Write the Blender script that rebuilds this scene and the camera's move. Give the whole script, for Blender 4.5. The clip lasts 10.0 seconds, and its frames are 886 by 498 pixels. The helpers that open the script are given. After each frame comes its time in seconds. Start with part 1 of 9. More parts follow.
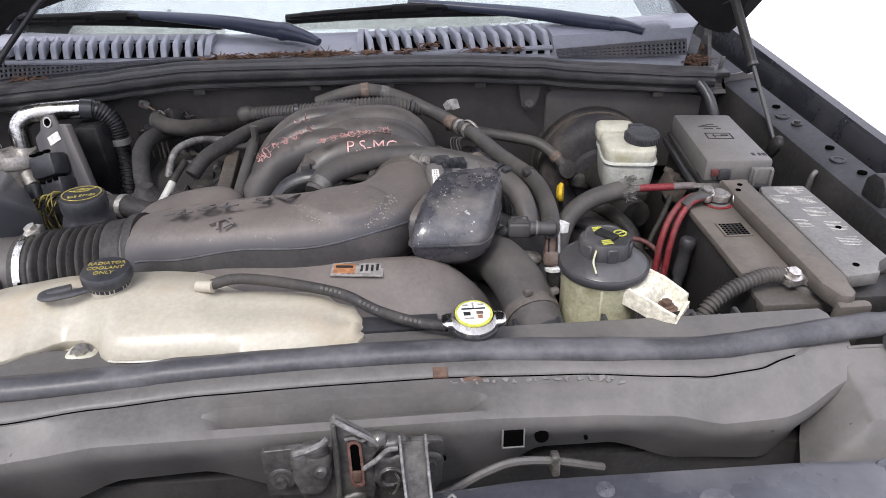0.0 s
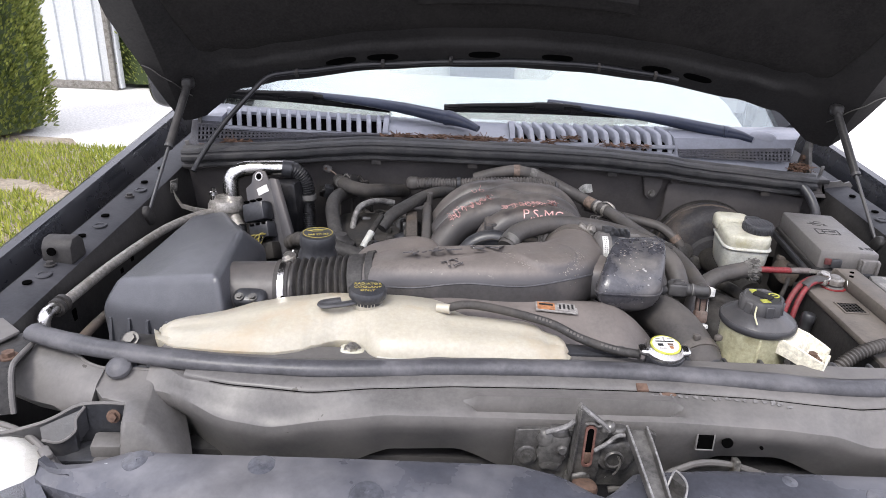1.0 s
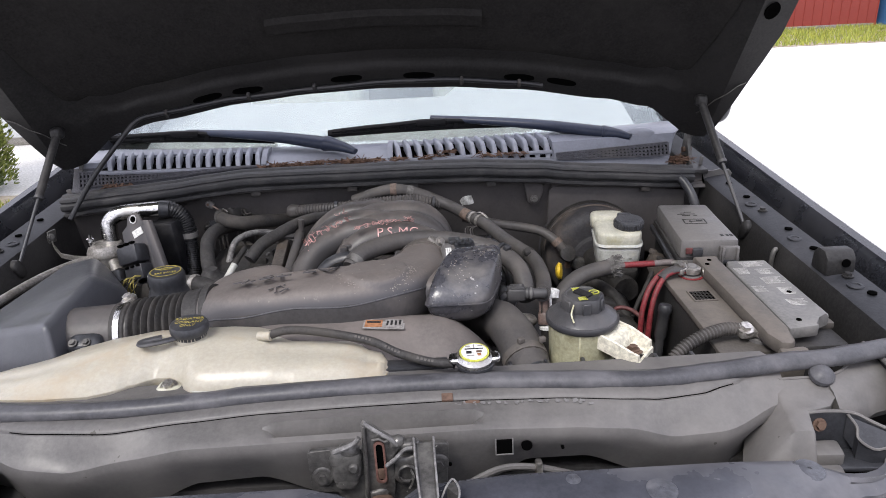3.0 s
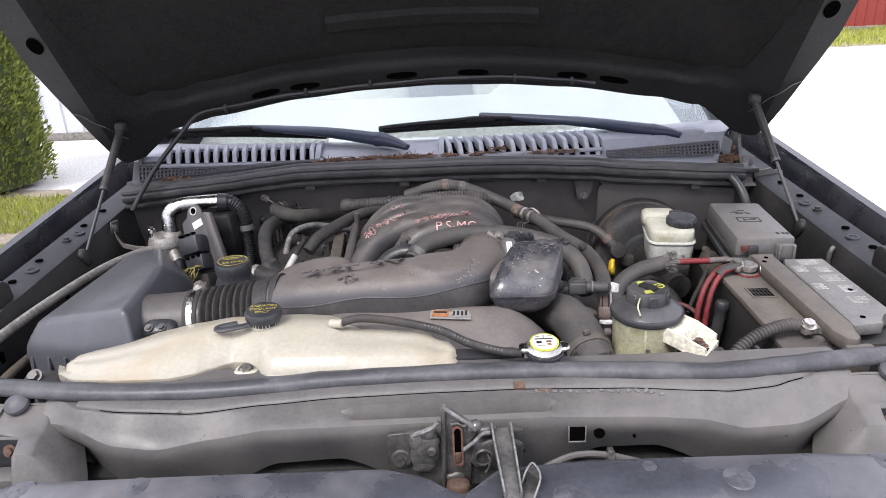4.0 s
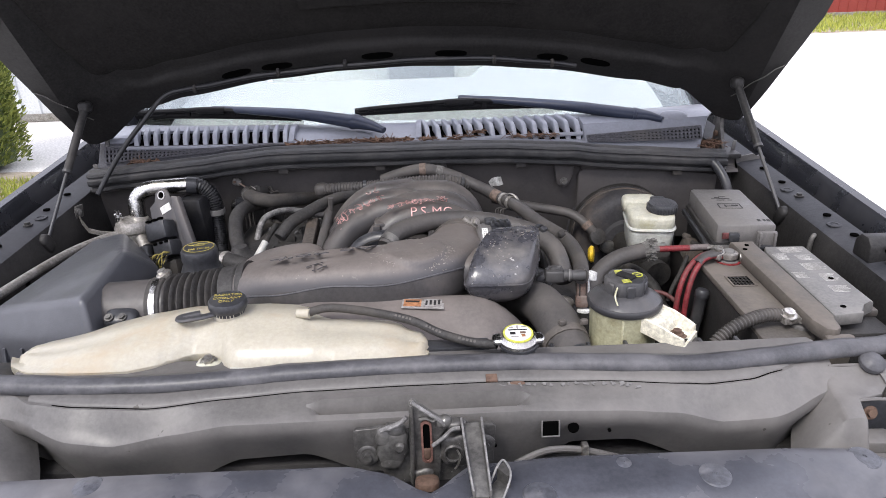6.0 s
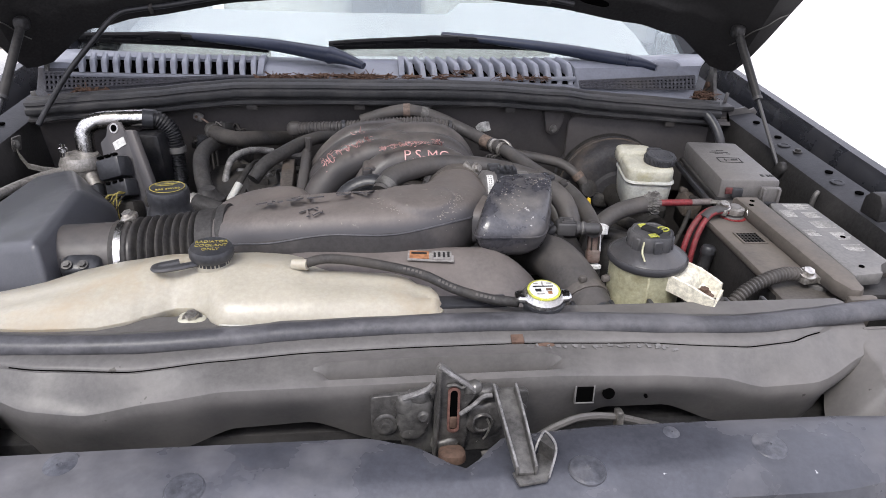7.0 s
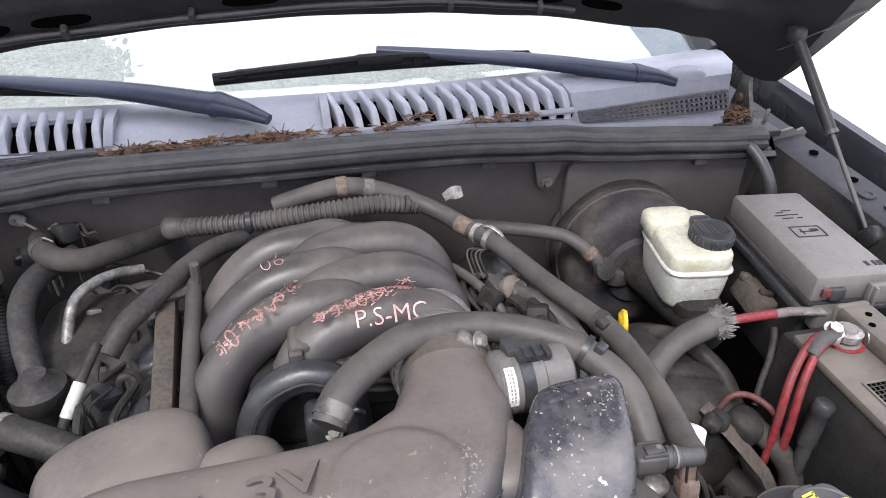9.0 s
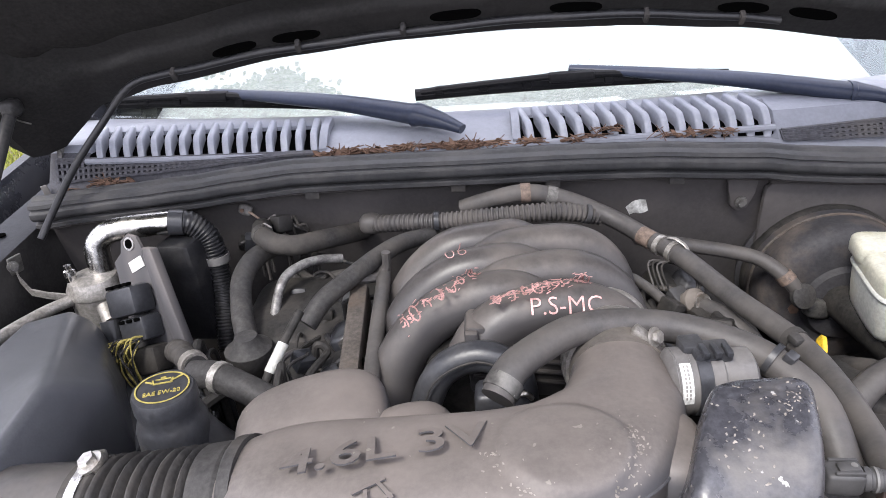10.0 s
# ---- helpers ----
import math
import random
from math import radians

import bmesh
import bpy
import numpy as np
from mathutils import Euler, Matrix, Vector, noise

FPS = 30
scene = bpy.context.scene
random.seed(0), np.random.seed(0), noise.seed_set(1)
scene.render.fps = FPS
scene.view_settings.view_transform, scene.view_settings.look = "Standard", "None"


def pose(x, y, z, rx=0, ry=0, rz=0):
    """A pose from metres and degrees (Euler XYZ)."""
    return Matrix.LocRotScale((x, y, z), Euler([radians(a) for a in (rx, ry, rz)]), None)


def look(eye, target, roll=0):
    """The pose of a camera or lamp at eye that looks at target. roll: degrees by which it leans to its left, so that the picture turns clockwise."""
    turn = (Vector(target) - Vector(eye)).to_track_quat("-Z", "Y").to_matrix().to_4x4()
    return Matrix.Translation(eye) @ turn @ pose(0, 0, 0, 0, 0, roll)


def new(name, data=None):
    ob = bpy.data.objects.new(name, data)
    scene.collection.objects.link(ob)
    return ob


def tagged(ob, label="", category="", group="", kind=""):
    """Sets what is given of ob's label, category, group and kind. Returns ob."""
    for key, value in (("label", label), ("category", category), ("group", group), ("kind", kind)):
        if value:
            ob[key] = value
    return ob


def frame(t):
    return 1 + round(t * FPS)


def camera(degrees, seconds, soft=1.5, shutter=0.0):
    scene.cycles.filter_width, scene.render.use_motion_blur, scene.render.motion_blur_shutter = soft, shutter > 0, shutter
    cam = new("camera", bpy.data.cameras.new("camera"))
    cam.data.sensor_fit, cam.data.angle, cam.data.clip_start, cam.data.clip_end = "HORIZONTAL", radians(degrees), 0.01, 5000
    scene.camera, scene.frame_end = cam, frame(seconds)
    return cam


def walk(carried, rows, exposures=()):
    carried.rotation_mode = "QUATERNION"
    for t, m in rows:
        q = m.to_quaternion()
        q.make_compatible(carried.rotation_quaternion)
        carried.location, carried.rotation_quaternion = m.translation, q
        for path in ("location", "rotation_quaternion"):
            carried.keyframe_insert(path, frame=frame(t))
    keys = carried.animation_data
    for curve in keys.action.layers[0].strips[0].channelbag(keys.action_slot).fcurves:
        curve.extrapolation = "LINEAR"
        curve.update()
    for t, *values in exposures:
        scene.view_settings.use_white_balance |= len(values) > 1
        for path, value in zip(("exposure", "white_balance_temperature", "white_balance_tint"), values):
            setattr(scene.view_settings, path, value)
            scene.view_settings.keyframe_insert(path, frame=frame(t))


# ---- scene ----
cam = camera(66.5, 10.0, 0.9)
PATH = [
    (0, (0.079, -0.43, 1.518), (0.188, 1.294, 0.51), -1.0),
    (0.3, (0.007, -0.485, 1.543), (0.181, 1.257, 0.578), 1.2),
    (0.5, (-0.054, -0.525, 1.546), (0.086, 1.233, 0.603), 1.6),
    (0.7, (-0.118, -0.571, 1.547), (-0.017, 1.226, 0.639), 2.4),
    (1, (-0.153, -0.628, 1.555), (-0.136, 1.215, 0.778), 2.5),
    (1.2, (-0.141, -0.648, 1.555), (-0.082, 1.194, 0.784), 3.0),
    (1.5, (-0.077, -0.653, 1.554), (0.032, 1.162, 0.721), -0.6),
    (1.8, (-0.004, -0.664, 1.555), (0.062, 1.172, 0.755), -1.3),
    (2, (0.055, -0.661, 1.546), (0.141, 1.178, 0.766), -1.6),
    (2.3, (0.114, -0.648, 1.542), (0.203, 1.194, 0.781), -2.8),
    (2.4, (0.124, -0.639, 1.54), (0.228, 1.106, 0.795), -3.1),
    (2.5, (0.128, -0.634, 1.539), (0.234, 1.204, 0.755), -3.4),
    (2.7, (0.121, -0.641, 1.55), (0.174, 1.214, 0.801), -3.2),
    (3, (0.099, -0.635, 1.556), (0.127, 1.229, 0.832), -2.8),
    (3.2, (0.078, -0.645, 1.555), (0.048, 1.225, 0.847), -2.3),
    (4.3, (0.014, -0.662, 1.558), (-0.022, 1.202, 0.833), -2.8),
    (4.5, (0.002, -0.666, 1.56), (-0.036, 1.198, 0.836), -2.8),
    (5, (0.001, -0.663, 1.564), (-0.005, 1.198, 0.83), -2.0),
    (5.5, (0.029, -0.646, 1.558), (0.074, 1.209, 0.814), -1.0),
    (6, (0.05, -0.624, 1.547), (0.057, 1.223, 0.78), -2.1),
    (6.2, (0.042, -0.616, 1.542), (0.054, 1.218, 0.744), -2.3),
    (7.3, (-0.058, -0.417, 1.502), (0.165, 1.331, 0.557), 2.7),
    (7.5, (-0.051, -0.274, 1.522), (0.069, 1.457, 0.528), 1.6),
    (7.7, (-0.065, -0.147, 1.506), (0.028, 1.512, 0.458), 0.7),
    (8, (-0.045, -0.021, 1.503), (0.11, 1.594, 0.335), -0.0),
    (8.1, (-0.047, -0.01, 1.507), (0.131, 1.531, 0.409), 0.0),
    (8.2, (-0.05, -0.008, 1.514), (0.16, 1.599, 0.34), -0.0),
    (8.3, (-0.053, -0.008, 1.52), (0.203, 1.517, 0.416), 0.13),
    (8.5, (-0.056, -0.01, 1.53), (0.239, 1.607, 0.391), 0.4),
    (9, (-0.037, -0.014, 1.564), (0.349, 1.629, 0.491), 0.1),
    (9.2, (-0.026, -0.024, 1.566), (0.291, 1.65, 0.503), -2.4),
    (9.5, (-0.048, -0.038, 1.554), (0.093, 1.682, 0.544), -3.0),
    (9.7, (-0.05, -0.061, 1.553), (-0.098, 1.689, 0.564), -5.3),
    (9.9, (-0.046, -0.062, 1.539), (-0.131, 1.601, 0.623), -4.83),
    (10, (-0.043, -0.062, 1.527), (-0.17, 1.699, 0.588), -4.6),
]
walk(cam, [(t, look(eye, target, roll)) for t, eye, target, roll in PATH],
     [(0, 1.08), (0.5, 1.08), (1, 1.3), (1.5, 1.1), (2, 1.0), (2.5, 0.92), (3.0, 0.95), (3.2, 1.02), (4.5, 1.28), (5.5, 1.22), (6.2, 1.15), (7.3, 1.0), (7.7, 1.0), (8, 1.32), (8.5, 1.55), (9, 1.6), (10, 1.7)])

# ---- light ----
world = bpy.data.worlds.new("overcast_sky")
scene.world = world
world.use_nodes = True
wn, wl = world.node_tree.nodes, world.node_tree.links
wn.clear()
w_out = wn.new("ShaderNodeOutputWorld")
w_bg = wn.new("ShaderNodeBackground")
w_sky = wn.new("ShaderNodeTexSky")
w_sky.sky_type, w_sky.sun_disc = "NISHITA", False
w_sky.sun_elevation, w_sky.sun_rotation = radians(55), radians(215)
w_sky.air_density, w_sky.dust_density = 1.0, 3.0
w_cloud = wn.new("ShaderNodeTexNoise")
w_cloud.inputs["Scale"].default_value, w_cloud.inputs["Detail"].default_value = 2.2, 5.0
w_ramp = wn.new("ShaderNodeValToRGB")
w_ramp.color_ramp.elements[0].position, w_ramp.color_ramp.elements[0].color = 0.30, (0.62, 0.62, 0.62, 1)
w_ramp.color_ramp.elements[1].position, w_ramp.color_ramp.elements[1].color = 0.62, (1, 1, 1, 1)
w_mix = wn.new("ShaderNodeMix")
w_mix.data_type = "RGBA"
w_mix.inputs[7].default_value = (9.7, 9.7, 11.2, 1)
w_bg.inputs["Strength"].default_value = 0.10
wl.new(w_cloud.outputs["Fac"], w_ramp.inputs["Fac"])
wl.new(w_ramp.outputs["Color"], w_mix.inputs[0])
wl.new(w_sky.outputs["Color"], w_mix.inputs[6])
w_tc = wn.new("ShaderNodeTexCoord")
w_xyz = wn.new("ShaderNodeSeparateXYZ")
w_up = wn.new("ShaderNodeMapRange")
w_up.inputs[1].default_value, w_up.inputs[2].default_value = 0.0, 1.0
w_up.inputs[3].default_value, w_up.inputs[4].default_value = 0.55, 1.45
w_scale = wn.new("ShaderNodeVectorMath")
w_scale.operation = "SCALE"
wl.new(w_tc.outputs["Generated"], w_xyz.inputs[0])
wl.new(w_xyz.outputs[2], w_up.inputs[0])
wl.new(w_mix.outputs[2], w_scale.inputs[0])
wl.new(w_up.outputs[0], w_scale.inputs[3])
wl.new(w_scale.outputs[0], w_bg.inputs["Color"])
wl.new(w_bg.outputs["Background"], w_out.inputs["Surface"])
sun = new("sun", bpy.data.lights.new("sun", "SUN"))
sun.data.energy, sun.data.angle, sun.data.color = 1.3, radians(14), (1.0, 0.96, 0.9)
sun.rotation_euler = look((-2.5, -3.6, 6.3), (0, 0, 0)).to_euler()


# ---- materials ----
def surface(name, base, rough=0.6, metal=0.0, stain=None, stain_amount=0.5, stain_scale=6.0, grain=0.12,
            grain_scale=180.0, bump=0.08, speck=None, speck_amount=0.0, speck_scale=90.0, coat=0.0, subsurface=0.0, mottle=0.15, mottle_scale=45.0, spec=0.3, steep_shade=None):
    """A worn surface: a base colour with broad stains, fine grain, sparse specks and a little relief."""
    m = bpy.data.materials.new(name)
    m.use_nodes = True
    n, l = m.node_tree.nodes, m.node_tree.links
    p = n["Principled BSDF"]
    p.inputs["Metallic"].default_value = metal
    p.inputs["Coat Weight"].default_value = coat
    p.inputs["Specular IOR Level"].default_value = spec
    if subsurface:
        p.inputs["Subsurface Weight"].default_value = subsurface
        p.inputs["Subsurface Radius"].default_value = (0.02, 0.017, 0.012)
        p.inputs["Subsurface Scale"].default_value = 0.6
    tc = n.new("ShaderNodeTexCoord")

    def noise_node(scale, detail, lo, hi):
        t = n.new("ShaderNodeTexNoise")
        t.inputs["Scale"].default_value, t.inputs["Detail"].default_value = scale, detail
        t.inputs["Roughness"].default_value = 0.65
        l.new(tc.outputs["Object"], t.inputs["Vector"])
        r = n.new("ShaderNodeMapRange")
        r.inputs[1].default_value, r.inputs[2].default_value = lo, hi
        l.new(t.outputs["Fac"], r.inputs[0])
        return t, r

    def blend(fac, a, b):
        x = n.new("ShaderNodeMix")
        x.data_type = "RGBA"
        l.new(fac, x.inputs[0])
        for s, v in ((6, a), (7, b)):
            if isinstance(v, tuple):
                x.inputs[s].default_value = (*v, 1)
            else:
                l.new(v, x.inputs[s])
        return x.outputs[2]

    dark = tuple(c * (1 - 2.2 * grain) for c in base)
    light = tuple(min(1, c * (1 + 2.2 * grain)) for c in base)
    fine, fine_r = noise_node(grain_scale, 4, 0.35, 0.65)
    col = blend(fine_r.outputs[0], dark, light)
    broad, broad_r = noise_node(stain_scale, 6, 0.66 - 0.36 * stain_amount, 0.72 - 0.1 * stain_amount)
    if stain:
        col = blend(broad_r.outputs[0], col, stain)
    if speck:
        s, s_r = noise_node(speck_scale, 3, 0.74 - 0.2 * speck_amount, 0.76 - 0.2 * speck_amount)
        col = blend(s_r.outputs[0], col, speck)
    if mottle:
        mid, mid_r = noise_node(mottle_scale, 7, 0.30, 0.70)
        mul = n.new("ShaderNodeMapRange")
        mul.inputs[3].default_value, mul.inputs[4].default_value = 1 - mottle, 1 + mottle
        l.new(mid_r.outputs[0], mul.inputs[0])
        x = n.new("ShaderNodeVectorMath")
        x.operation = "SCALE"
        l.new(col, x.inputs[0])
        l.new(mul.outputs[0], x.inputs[3])
        col = x.outputs[0]
    if steep_shade:
        # shading painted by face normal: dusty tops lighter, steep faces a darker tone
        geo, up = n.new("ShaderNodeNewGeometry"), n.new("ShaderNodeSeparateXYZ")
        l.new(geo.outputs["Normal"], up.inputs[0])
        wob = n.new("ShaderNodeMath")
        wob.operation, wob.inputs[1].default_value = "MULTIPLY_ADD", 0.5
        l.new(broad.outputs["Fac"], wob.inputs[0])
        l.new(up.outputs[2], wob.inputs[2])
        facing_up = n.new("ShaderNodeMapRange")
        facing_up.inputs[1].default_value, facing_up.inputs[2].default_value = 0.55, 1.0
        l.new(wob.outputs[0], facing_up.inputs[0])
        col = blend(facing_up.outputs[0], steep_shade, col)
    l.new(col, p.inputs["Base Color"])
    rr = n.new("ShaderNodeMapRange")
    rr.inputs[3].default_value, rr.inputs[4].default_value = max(0.02, rough - 0.1), min(1, rough + 0.14)
    l.new(broad_r.outputs[0], rr.inputs[0])
    l.new(rr.outputs[0], p.inputs["Roughness"])
    b = n.new("ShaderNodeBump")
    b.inputs["Strength"].default_value, b.inputs["Distance"].default_value = bump * 2, 0.002
    l.new(fine.outputs["Fac"], b.inputs["Height"])
    l.new(b.outputs["Normal"], p.inputs["Normal"])
    return m


